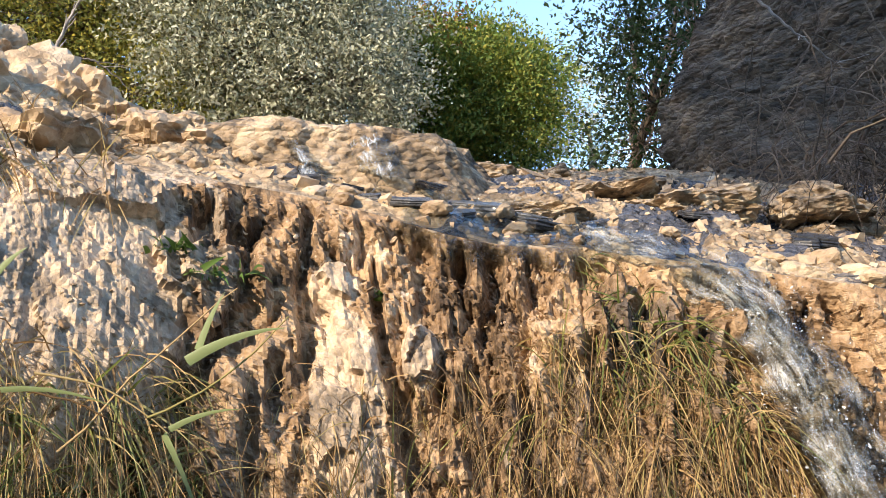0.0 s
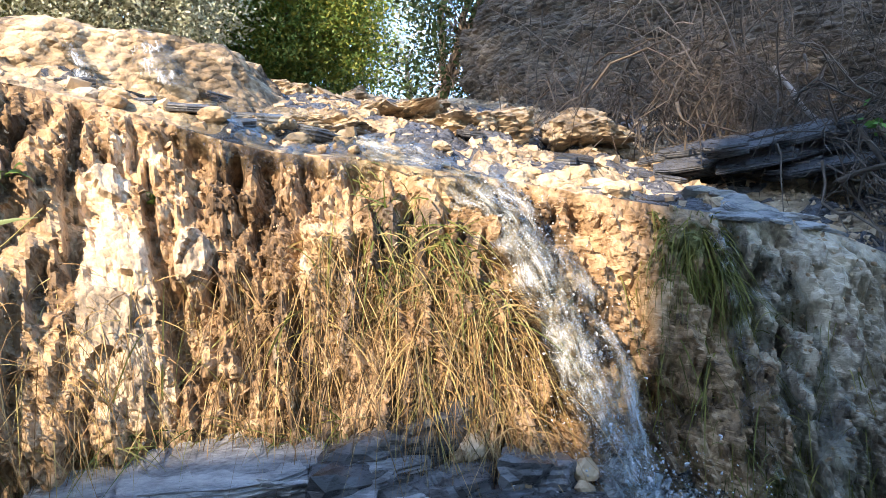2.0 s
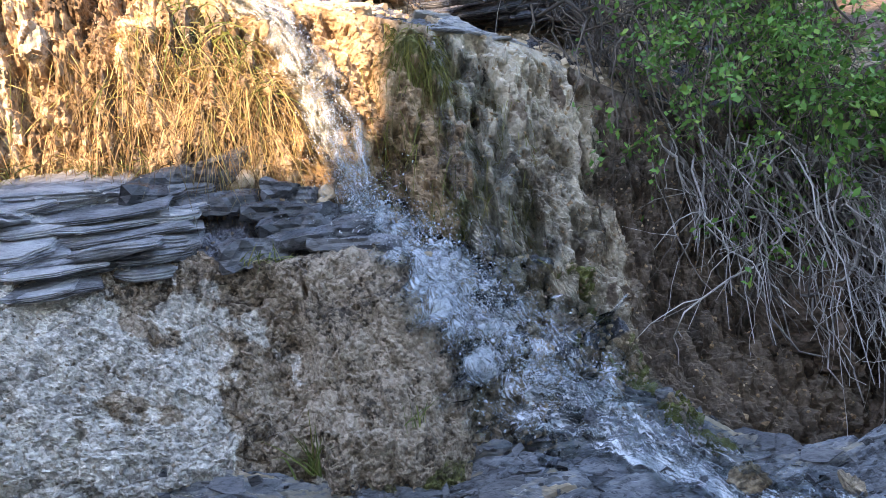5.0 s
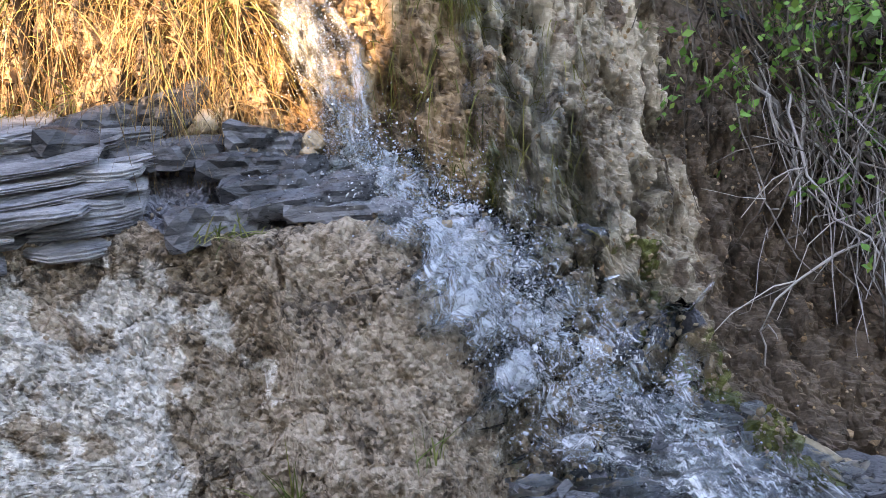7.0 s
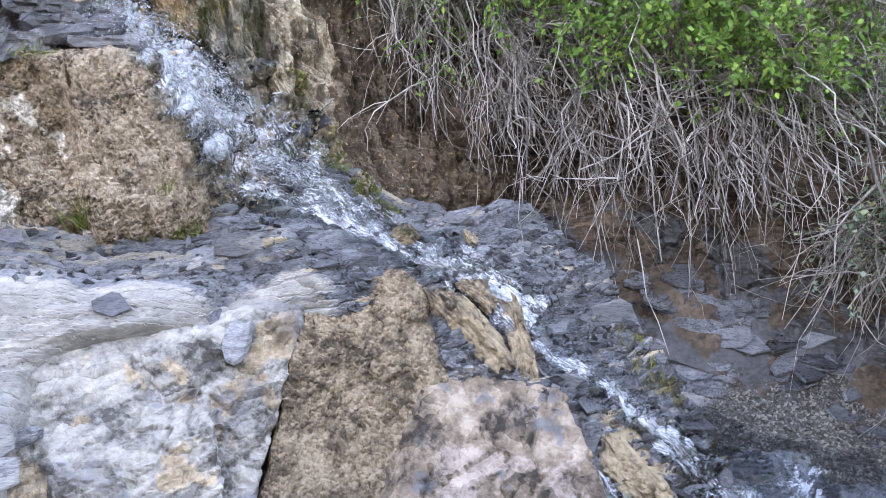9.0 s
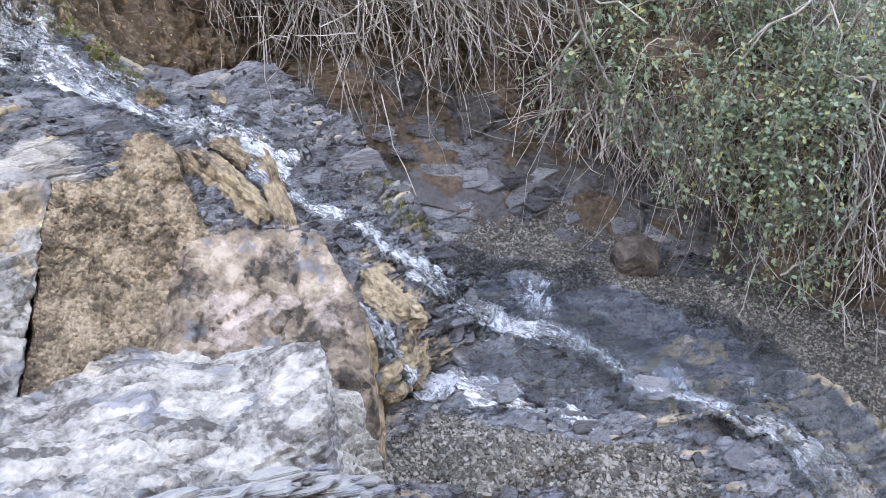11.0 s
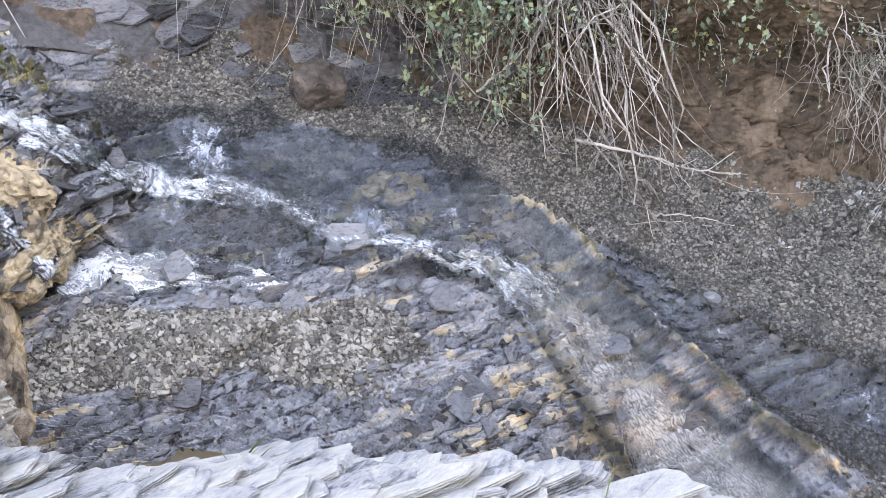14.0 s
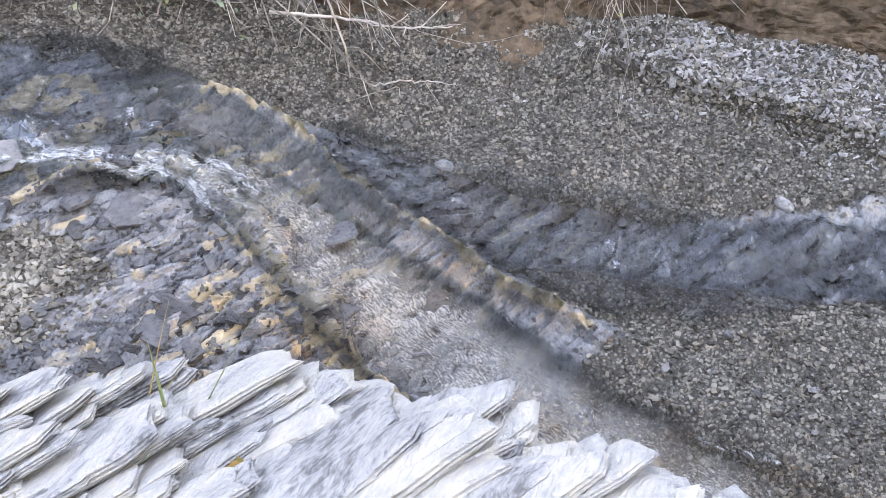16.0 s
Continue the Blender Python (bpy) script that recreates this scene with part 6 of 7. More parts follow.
tagged(scatter("wall_stones", pos, nrm, np.random.default_rng(14).gamma(2.0, 0.0013, 1600) + 0.001, M_STONE, (1.0, 0.8, 0.6), False, 0.4, 0.5, 60), "small tan stones set in the mud wall", "stones", kind="stuff")

# ---- water ----
def ribbon(name, path, mat, foam, label, across=14, along=120, lift=0.012, bulge=0.02, rag=0.25, on_rock=True, seed=0, start=0.0, patchy=0.25):
    """Running water along a path of (place, width): a closed, rounded sheet that lies on the rock or falls free."""
    c = spline([p for p, _ in path], along)
    w = spline([[x] for _, x in path], along)[:, 0]
    t_ = np.gradient(c, axis=0)
    t_ /= np.linalg.norm(t_, axis=1)[:, None]
    view = EYE_HILL - c
    side = np.cross(t_, view)
    side /= np.linalg.norm(side, axis=1)[:, None]
    face = np.cross(side, t_)
    s = np.linspace(-1, 1, across)
    q3 = np.stack([np.linspace(0, along / 12, along)[:, None] + 0 * s, 1.6 * s + 0 * c[:, :1], seed + 0 * c[:, :1] + 0 * s], -1)
    edge_ = 1 + rag * fbm(q3 * (1, 0.3, 1), 1.0, 3)
    g_ = c[:, None] + side[:, None] * (0.5 * w[:, None] * s * edge_)[..., None]
    g_ += face[:, None] * (bulge * (1 - s**2) + 0.45 * bulge * fbm(q3 * (1.6, 2.2, 1), 1.0, 4))[..., None]
    if on_rock:
        flat_ = g_.reshape(-1, 3)
        lifted = np.array([meet(p, lift)[0] for p in flat_])
        far_ = np.linalg.norm(lifted - flat_, axis=1) > 0.25
        lifted[far_] = flat_[far_]
        g_ = lifted.reshape(g_.shape)
        g_ += face[:, None] * (bulge * 0.4 * fbm(q3 * (2, 2, 1), 1.0, 3))[..., None]
    fm = (foam + start * (1 - smooth(0, 0.3, np.linspace(0, 1, along)))[:, None]) * (1 - 0.55 * np.abs(s) ** 3)[None] + patchy * fbm(q3, 0.8, 3) + 0 * w[:, None]
    fm = fm - 0.6 * smooth(0.8, 1.0, np.abs(s))[None]
    dist = np.concatenate([[0], np.cumsum(np.linalg.norm(np.diff(c, axis=0), axis=1))])
    attrs = {"foam": fm, "across": (0.5 * w[:, None] * s), "along": dist[:, None] + 0 * s}
    return tagged(sheet(name, g_, mat, attrs), label, "water", kind="stuff")


FALL = [((0.361, 3.323, 2.815), 0.05), ((0.439, 3.301, 2.777), 0.08), ((0.553, 3.274, 2.730), 0.11), ((0.639, 3.235, 2.643), 0.14), ((0.698, 3.193, 2.522), 0.165), ((0.733, 3.162, 2.399), 0.17), ((0.760, 3.127, 2.280), 0.14), ((0.786, 3.097, 2.166), 0.12), ((0.805, 3.065, 2.076), 0.12), ((0.849, 3.023, 2.001), 0.15)]
ribbon("waterfall", FALL, M_FALL, 0.34, "clear white-streaked jet of water falling over the lip", 22, 160, 0.0, 0.045, 0.35, False, 1, 0.05)
ribbon("waterfall", [(p, w * 0.55) for p, w in FALL[2:]], M_FALL, 0.36, "white core of the falling water", 12, 140, 0.0, 0.05, 0.4, False, 2)
ribbon("waterfall_strand", [((0.795, 3.136, 2.399), 0.03), ((0.826, 3.116, 2.324), 0.04), ((0.835, 3.093, 2.202), 0.04), ((0.841, 3.055, 2.081), 0.05)], M_FALL, 0.44, "thin strand of falling water", 8, 60, 0.0, 0.02, 0.5, False, 3)
ribbon("splash", [((0.755, 3.037, 2.068), 0.12), ((0.843, 2.983, 2.031), 0.16), ((0.920, 2.918, 1.935), 0.2), ((0.972, 2.855, 1.846), 0.24), ((1.022, 2.830, 1.746), 0.24), ((1.061, 2.782, 1.632), 0.2)], M_WATER, 0.54, "white splashing water rushing down the cascade", 28, 160, 0.02, 0.03, 0.4, True, 4)
ribbon("cascade_water", [((0.921, 2.959, 1.935), 0.1), ((1.061, 2.909, 1.845), 0.25), ((1.152, 2.864, 1.716), 0.4), ((1.208, 2.804, 1.597), 0.42), ((1.311, 2.743, 1.507), 0.34)], M_FILM, 0.46, "thin sheet of water over the tan rock", 30, 90, 0.015, 0.03, 0.5, True, 5)
ribbon("mossy_trickle", [((1.124, 3.219, 2.591), 0.1), ((1.166, 3.167, 2.412), 0.18), ((1.199, 3.111, 2.198), 0.22), ((1.231, 3.062, 1.997), 0.24), ((1.249, 3.008, 1.862), 0.2)], M_FILM, 0.22, "film of water trickling down the mossy wall", 24, 80, 0.01, 0.012, 0.4, True, 6)
ribbon("stream_water", [((1.102, 2.755, 1.559), 0.2), ((1.275, 2.672, 1.514), 0.22), ((1.422, 2.572, 1.398), 0.2), ((1.557, 2.443, 1.304), 0.16), ((1.716, 2.279, 1.212), 0.14), ((1.816, 2.134, 1.109), 0.13)], M_FILM, 0.52, "stream water running over the slate terrace", 18, 90, 0.014, 0.02, 0.5, True, 7)
ribbon("stream_water", [((1.590, 2.330, 1.244), 0.1), ((1.644, 2.249, 1.193), 0.12), ((1.781, 2.066, 1.016), 0.1), ((1.900, 1.948, 0.942), 0.09), ((1.970, 1.857, 0.853), 0.09), ((2.007, 1.739, 0.763), 0.1), ((2.099, 1.552, 0.626), 0.12), ((2.131, 1.548, 0.606), 0.12), ((2.213, 1.507, 0.540), 0.12)], M_WATER, 0.52, "white stream of water along the slate ridge", 18, 200, 0.014, 0.014, 0.5, True, 8)
ribbon("small_spout", [((1.743, 1.776, 0.716), 0.05), ((1.741, 1.697, 0.652), 0.07), ((1.751, 1.607, 0.558), 0.08), ((1.778, 1.533, 0.474), 0.1), ((1.910, 1.523, 0.438), 0.09)], M_WATER, 0.6, "small white spout beside the boulder", 12, 70, 0.02, 0.03, 0.4, True, 9)
ribbon("stream_water", [((1.921, 1.554, 0.444), 0.1), ((1.997, 1.419, 0.375), 0.14), ((2.108, 1.254, 0.343), 0.1), ((2.158, 1.096, 0.296), 0.07)], M_FILM, 0.52, "shallow white-edged water on the slate", 12, 60, 0.014, 0.015, 0.5, True, 10)
ribbon("stream_water", [((2.150, 1.709, 0.606), 0.2), ((2.212, 1.507, 0.517), 0.34), ((2.307, 1.273, 0.444), 0.36), ((2.402, 0.992, 0.385), 0.24), ((2.426, 0.777, 0.359), 0.12), ((2.455, 0.593, 0.345), 0.12)], M_RIPPLE, 0.38, "rippling stream water with crests and painted sky reflection", 18, 110, 0.014, 0.02, 0.45, True, 11)
ribbon("chute_water", [((2.488, 0.549, 0.305), 0.12), ((2.478, 0.427, 0.273), 0.14), ((2.433, 0.302, 0.202), 0.18), ((2.362, 0.156, 0.125), 0.24), ((2.280, 0.011, 0.051), 0.29), ((2.181, -0.176, -0.038), 0.34), ((2.063, -0.384, -0.116), 0.38), ((1.929, -0.605, -0.176), 0.42), ((1.762, -0.881, -0.196), 0.46)], M_CHUTE, 0.56, "fast grey-white water sliding down the slate chute", 50, 260, 0.012, 0.012, 0.12, True, 12, patchy=0.08)
ribbon("stream_water", [((2.109, 1.816, 0.777), 0.14), ((2.26, 1.667, 0.648), 0.26), ((2.42, 1.408, 0.541), 0.34), ((2.54, 1.126, 0.474), 0.32), ((2.62, 0.830, 0.434), 0.28), ((2.62, 0.62, 0.37), 0.2)], M_RIPPLE, 0.33, "blue-grey rippling water over dark slate", 22, 110, 0.014, 0.02, 0.35, True, 19)
ribbon("chute_water", [((2.80, 0.78, 0.42), 0.10), ((2.68, 0.58, 0.37), 0.16), ((2.60, 0.40, 0.30), 0.2), ((2.55, 0.22, 0.21), 0.2), ((2.47, 0.05, 0.10), 0.18)], M_CHUTE, 0.40, "thin clear film of water on the head of the chute", 24, 110, 0.010, 0.010, 0.2, True, 21, patchy=0.12)
ribbon("side_channel_water", [((2.79, 0.26, 0.27), 0.08), ((2.735, 0.15, 0.22), 0.14), ((2.66, -0.06, 0.15), 0.2), ((2.64, -0.31, 0.06), 0.28), ((2.60, -0.55, 0.03), 0.32), ((2.58, -0.79, 0.02), 0.3), ((2.53, -1.0, 0.04), 0.26), ((2.56, -1.2, 0.08), 0.22), ((2.45, -1.4, 0.09), 0.2)], M_RIPPLE, 0.35, "dark rippling water in the side channel", 30, 180, 0.02, 0.022, 0.3, True, 13, patchy=0.12)
ribbon("stream_water", [((1.176, 2.778, 1.622), 0.1), ((1.269, 2.698, 1.521), 0.14), ((1.364, 2.614, 1.446), 0.12), ((1.449, 2.548, 1.359), 0.1), ((1.556, 2.442, 1.295), 0.1), ((1.628, 2.350, 1.233), 0.12), ((1.742, 2.222, 1.181), 0.1)], M_WATER, 0.40, "white broken water running over the terrace", 14, 110, 0.014, 0.02, 0.5, True, 17)
ribbon("stream_water", [((2.068, 1.811, 0.750), 0.07), ((2.154, 1.637, 0.613), 0.1), ((2.220, 1.487, 0.530), 0.12), ((2.326, 1.285, 0.503), 0.08), ((2.359, 1.112, 0.418), 0.08), ((2.402, 0.924, 0.383), 0.07), ((2.450, 0.699, 0.359), 0.09), ((2.446, 0.525, 0.326), 0.12), ((2.399, 0.353, 0.217), 0.14)], M_WATER, 0.48, "crisp white crests along the main stream", 14, 160, 0.016, 0.02, 0.5, True, 18)
ribbon("upper_water", [((-0.015, 3.499, 2.928), 0.12), ((0.123, 3.390, 2.863), 0.14), ((0.273, 3.330, 2.817), 0.12), ((0.401, 3.287, 2.772), 0.1)], M_FILM, -0.1, "smooth stream water sliding towards the lip", 12, 50, 0.006, 0.004, 0.3, True, 14, patchy=0.05)
ribbon("upper_trickle", [((-0.324, 3.698, 3.196), 0.05), ((-0.269, 3.629, 3.096), 0.05), ((-0.233, 3.570, 3.020), 0.05)], M_WATER, 0.45, "little fall trickling over the upper step", 8, 40, 0.01, 0.02, 0.4, True, 15)
ribbon("upper_trickle", [((-0.121, 3.715, 3.182), 0.1), ((-0.104, 3.658, 3.095), 0.12), ((-0.089, 3.614, 2.995), 0.12)], M_FILM, 0.4, "film of water over the upper step", 14, 40, 0.01, 0.015, 0.4, True, 16)

rng = np.random.default_rng(70)


def drops(name, path, spread, count, size, label, seed):
    rg = np.random.default_rng(seed)
    c = spline(path, 200)
    i = rg.integers(0, 200, count)
    pos = c[i] + rg.normal(size=(count, 3)) * spread
    ob = scatter(name, pos, rg.normal(size=(count, 3)), rg.gamma(1.6, size, count) + 0.0005, M_DROP, (0.8, 0.8, 1.3), False, 0.15, 0.3, seed, True)
    return tagged(ob, label, "water drops", kind="stuff")


drops("water_drops", [p for p, _ in FALL[3:]], (0.05, 0.03, 0.05), 3200, 0.0005, "drops of water flying round the fall", 71)
drops("splash_drops", [(0.777, 2.980, 2.057), (0.904, 2.892, 1.958), (1.003, 2.822, 1.823), (1.074, 2.758, 1.655), (1.244, 2.669, 1.545)], (0.08, 0.05, 0.06), 6500, 0.0005, "splashed drops over the cascade", 72)

# ---- grass on the wall ----
def hang(name, box, count, length, width, mat, label, out_=0.35, seed=0, droop=(0.5, 1.1)):
    """Grass rooted on the wall in a four-cornered patch (a, b along the top, c, d along the foot)."""
    rg = np.random.default_rng(seed)
    a, b, c, d = (np.array(p) for p in box)
    roots, ways = [], []
    for _ in range(count):
        s, t_ = rg.random(2)
        p = (a * (1 - s) + b * s) * (1 - t_) + (d * (1 - s) + c * s) * t_
        hit, nrm = meet(p)
        roots.append(np.array(hit) - 0.004 * np.array(nrm))
        w = np.array(nrm) * out_ + (rg.normal(0, 0.28), rg.normal(0, 0.1), rg.normal(-0.25, 0.4))
        ways.append(w)
    n_ = len(roots)
    return tuft(name, roots, ways, rg.uniform(*length, n_), rg.uniform(*droop, n_), rg.uniform(*width, n_), mat, label, kind="stuff")


hang("dry_grass", [(0.363, 3.238, 2.525), (0.645, 3.198, 2.495), (0.738, 3.130, 2.170), (0.453, 3.181, 2.217)], 480, (0.08, 0.24), (0.0013, 0.003), M_DRY, "golden dry grass hanging over the wall beside the fall", 0.3, 81)
hang("dry_grass", [(0.214, 3.252, 2.633), (0.570, 3.232, 2.621), (0.666, 3.186, 2.405), (0.231, 3.227, 2.400)], 380, (0.05, 0.18), (0.0013, 0.003), M_DRY, "dry brown grass on the mud wall", 0.3, 82)
hang("green_grass", [(0.322, 3.314, 2.782), (0.563, 3.267, 2.660), (0.638, 3.192, 2.407), (0.361, 3.244, 2.483)], 210, (0.05, 0.15), (0.002, 0.0045), M_GRASS, "green and yellow grass growing beside the fall", 0.4, 83, (0.1, 0.9))
hang("wall_straw", [(-0.346, 3.229, 2.586), (0.253, 3.240, 2.572), (0.290, 3.199, 2.227), (-0.320, 3.195, 2.238)], 480, (0.04, 0.16), (0.0012, 0.0026), M_DRY, "thin straw caught on the mud wall", 0.25, 84)
hang("foot_grass", [(-0.184, 3.184, 2.255), (0.291, 3.197, 2.255), (0.340, 3.178, 2.155), (-0.187, 3.190, 2.178)], 260, (0.06, 0.16), (0.0015, 0.0032), M_GRASS, "pale grass at the foot of the wall", 0.4, 85, (0.0, 0.6))
hang("moss_beard", [(0.973, 3.236, 2.645), (1.124, 3.216, 2.606), (1.133, 3.195, 2.448), (0.957, 3.226, 2.490)], 420, (0.03, 0.10), (0.002, 0.004), M_MOSS, "green moss beard hanging over the lip", 0.25, 86, (0.8, 1.4))
hang("moss_beard", [(0.871, 3.247, 2.511), (1.349, 3.121, 2.369), (1.305, 3.028, 1.855), (0.903, 3.174, 2.046)], 420, (0.03, 0.12), (0.0015, 0.003), M_MOSS, "wet moss threads on the dripping wall", 0.15, 87, (0.8, 1.3))
hang("left_grass", [(-0.683, 2.951, 2.662), (-0.383, 3.072, 2.581), (-0.327, 3.047, 2.310), (-0.642, 2.910, 2.343)], 420, (0.07, 0.2), (0.0012, 0.003), M_DRY, "tangled half-dry grass at the wall's left foot", 0.6, 88, (0.2, 0.9))
hang("left_green_grass", [(-0.70, 2.95, 2.60), (-0.36, 3.07, 2.54), (-0.32, 3.05, 2.25), (-0.66, 2.90, 2.25)], 300, (0.07, 0.2), (0.002, 0.005), M_GRASS, "green grass growing at the wall's foot", 0.7, 93, (0.0, 0.7))
hang("root_beard", [(0.02, 3.25, 2.66), (0.62, 3.21, 2.56), (0.70, 3.15, 2.22), (0.05, 3.2, 2.24)], 620, (0.08, 0.26), (0.0012, 0.0028), M_ROOT, "brown dead roots and stalks hanging down the wall", 0.12, 94, (0.9, 1.5))
hang("top_grass", [(-0.992, 3.695, 3.328), (-0.650, 3.745, 3.247), (-0.583, 3.410, 2.997), (-0.808, 3.353, 3.032)], 260, (0.05, 0.14), (0.0015, 0.003), M_DRY, "dry grass tufts between the pale upper rocks", 0.3, 89, (0.0, 0.6))
hang("moss_patch", [(1.998, 2.029, 1.121), (2.090, 1.923, 1.035), (2.126, 1.774, 0.846), (2.052, 1.858, 0.897)], 260, (0.015, 0.045), (0.002, 0.005), M_MOSS, "yellow-green moss along the slate ridge", 0.6, 90, (0.3, 1.0))


def grass_tuft(root, count, length, lean, mat, label, width=(0.002, 0.0045), seed=0, spread=0.02, name="grass_tuft"):
    rg = np.random.default_rng(seed)
    hit, nrm = meet(root)
    roots = np.array(hit) + rg.normal(size=(count, 3)) * (spread, spread, 0.004) - (0, 0, 0.005)
    ways = np.array(lean) + rg.normal(size=(count, 3)) * (0.35, 0.3, 0.15)
    return tuft(name, roots, ways, rg.uniform(*length, count), rg.uniform(0.1, 0.7, count), rg.uniform(*width, count), mat, label, kind="stuff" if name == "herb" else "")


grass_tuft((0.599, 2.815, 1.450), 46, (0.08, 0.2), (-0.1, -0.25, 1), M_GRASS, "green grass tuft at the foot of the ledge", seed=1)
grass_tuft((0.851, 2.816, 1.524), 18, (0.06, 0.14), (0.2, -0.2, 1), M_GRASS, "small yellow-green grass tuft on the rock", seed=2)
grass_tuft((0.537, 2.992, 1.946), 30, (0.05, 0.12), (0, -0.5, 0.4), M_GRASS, "short grass on the mud ledge", seed=3)
grass_tuft((0.840, 2.052, 0.846), 50, (0.06, 0.15), (0.1, -0.2, 1), M_GRASS, "thin grass tuft between the pale rocks", seed=4, spread=0.05)
grass_tuft((1.601, 1.598, 0.349), 40, (0.05, 0.12), (0, -0.2, 1), M_DRY, "yellow grass tuft beside the boulder", seed=5, spread=0.03)
grass_tuft((1.716, 0.908, 0.123), 16, (0.06, 0.12), (0, -0.1, 1), M_GRASS, "small green grass tuft behind the pale rock", seed=6, spread=0.012)
grass_tuft((-0.417, 3.174, 2.802), 30, (0.03, 0.09), (0.1, -0.6, 0.5), M_HERB, "green herb growing on the wall", (0.008, 0.014), 7, 0.03, "herb")
grass_tuft((-0.358, 3.192, 2.758), 24, (0.03, 0.08), (0.3, -0.6, 0.2), M_HERB, "green herb growing on the wall", (0.008, 0.014), 8, 0.03, "herb")
grass_tuft((-0.063, 3.225, 2.698), 12, (0.015, 0.035), (0.1, -0.7, 0.3), M_HERB, "tiny green seedling on the mud wall", (0.007, 0.012), 9, 0.008, "herb")
grass_tuft((0.937, 2.045, 0.865), 26, (0.03, 0.08), (0.1, -0.3, 1), M_LEAF_GREY, "grey-green leafy sprig beside the boulder", (0.012, 0.02), 10, 0.03, "leafy_sprig")
for k, (p, w, L) in enumerate([((-0.131, 3.103, 2.294), (0.0, -0.2, 1), 0.36), ((0.061, 3.124, 2.310), (-0.12, -0.2, 1), 0.3), ((-0.036, 3.124, 2.314), (0.3, -0.2, 1), 0.34), ((0.346, 3.130, 2.566), (0.02, -0.15, 1), 0.28), ((0.263, 3.151, 2.492), (-0.1, -0.2, 1), 0.3), ((0.423, 3.125, 2.542), (0.4, -0.2, 0.8), 0.25), ((0.164, 3.153, 2.379), (0.2, -0.2, 1), 0.3)]):
    grass_tuft(p, 3, (L * 0.8, L), w, M_GRASS, "tall thin grass stalk in front of the wall", (0.0025, 0.0045), 20 + k, 0.008, "grass_stalk")
# reeds close on the side of the wall
for k, (p, w, L, wd) in enumerate([((-0.304, 2.829, 2.563), (1.0, -0.1, 0.55), 0.17, 0.016), ((-0.294, 2.847, 2.580), (0.35, -0.1, 0.9), 0.12, 0.012), ((-0.561, 2.762, 2.682), (0.6, -0.1, 0.7), 0.09, 0.012), ((-0.341, 2.843, 2.461), (0.4, -0.2, -0.6), 0.14, 0.014), ((-0.530, 2.749, 2.532), (1, 0, 0.05), 0.16, 0.008), ((-0.333, 2.843, 2.468), (0.8, -0.1, 0.4), 0.12, 0.009)]):
    ob = tuft("reed_leaf", [p], [w], [L], [0.25], [wd], M_REED, "broad green reed leaf beside the wall", "reed")
stems = [tube(wander(a, b, s, 0.02, 8, RNG), 0.0022, 0.001, 5) for a, b, s in (((-0.486, 2.824, 2.445), (-0.239, 2.863, 2.671), 0.05), ((-0.363, 2.836, 2.486), (-0.166, 2.878, 2.626), -0.1), ((-0.546, 2.777, 2.534), (-0.379, 2.838, 2.463), 0.1), ((-0.511, 2.800, 2.556), (-0.333, 2.844, 2.460), 0.1))]
tagged(new("dry_reed", mesh_from("dry_reed", *joined(stems), M_DRY)), "bent dry reeds beside the wall", "reed", kind="stuff")
# near grass stalks at the edge of the viewing rock
for p, w, L, wd, mat in (((1.282, 0.050, 0.700), (0.02, -0.02, 1), 0.20, 0.007, M_REED), ((1.300, 0.100, 0.700), (0.35, -0.22, 0.9), 0.20, 0.005, M_DRY), ((1.285, 0.040, 0.700), (0.25, -0.40, 0.8), 0.22, 0.006, M_REED), ((1.302, 0.105, 0.695), (0.30, -0.42, 0.7), 0.17, 0.004, M_DRY)):
    tuft("grass_stalk", [p], [w], [L], [0.08], [wd], mat, "pale half-dry grass stalk at the edge of the rock", "grass", group="edge stalks")
leaf_ = []
for k in range(3):
    leaf_.append(blade((1.196 + 0.008 * k, -0.050 - 0.006 * k, 0.775), (0.3 - 0.3 * k, -0.8, 0.35), 0.035, 0.8, 0.022, 6, (0.8, 0.3 * k, 0.3)))
tagged(new("dead_leaf", mesh_from("dead_leaf", *joined(leaf_), M_RUST)), "curled brown dead leaf lying on the pale slate", "leaf")
for place, size, label in (((3.285, -0.498, 0.335), (0.022, 0.016, 0.014), "white rounded stone on the gravel"), ((2.776, -0.112, 0.165), (0.030, 0.022, 0.016), "pale grey stone lying in the side channel"), ((2.752, -1.096, 0.10), (0.03, 0.02, 0.02), "pale grey stone washed by the side channel")):
    stone(place, size, M_GREY_SLATE, label)
roots_ = []
for _ in range(70):
    a, nrm = meet((3.3 + RNG.normal(0, 0.05), RNG.uniform(-0.75, 0.35), RNG.uniform(0.62, 1.0)), 0.004)
    b = np.array(a) + (RNG.normal(-0.01, 0.02), RNG.normal(0, 0.05), -RNG.uniform(0.05, 0.2))
    roots_.append(tube(wander(a, b, 0.0, 0.12, 8, RNG), 0.0016, 0.0006, 4))
tagged(new("bank_roots", mesh_from("bank_roots", *joined(roots_), M_TWIG)), "thin pale roots hanging on the earth bank", "roots", kind="stuff")

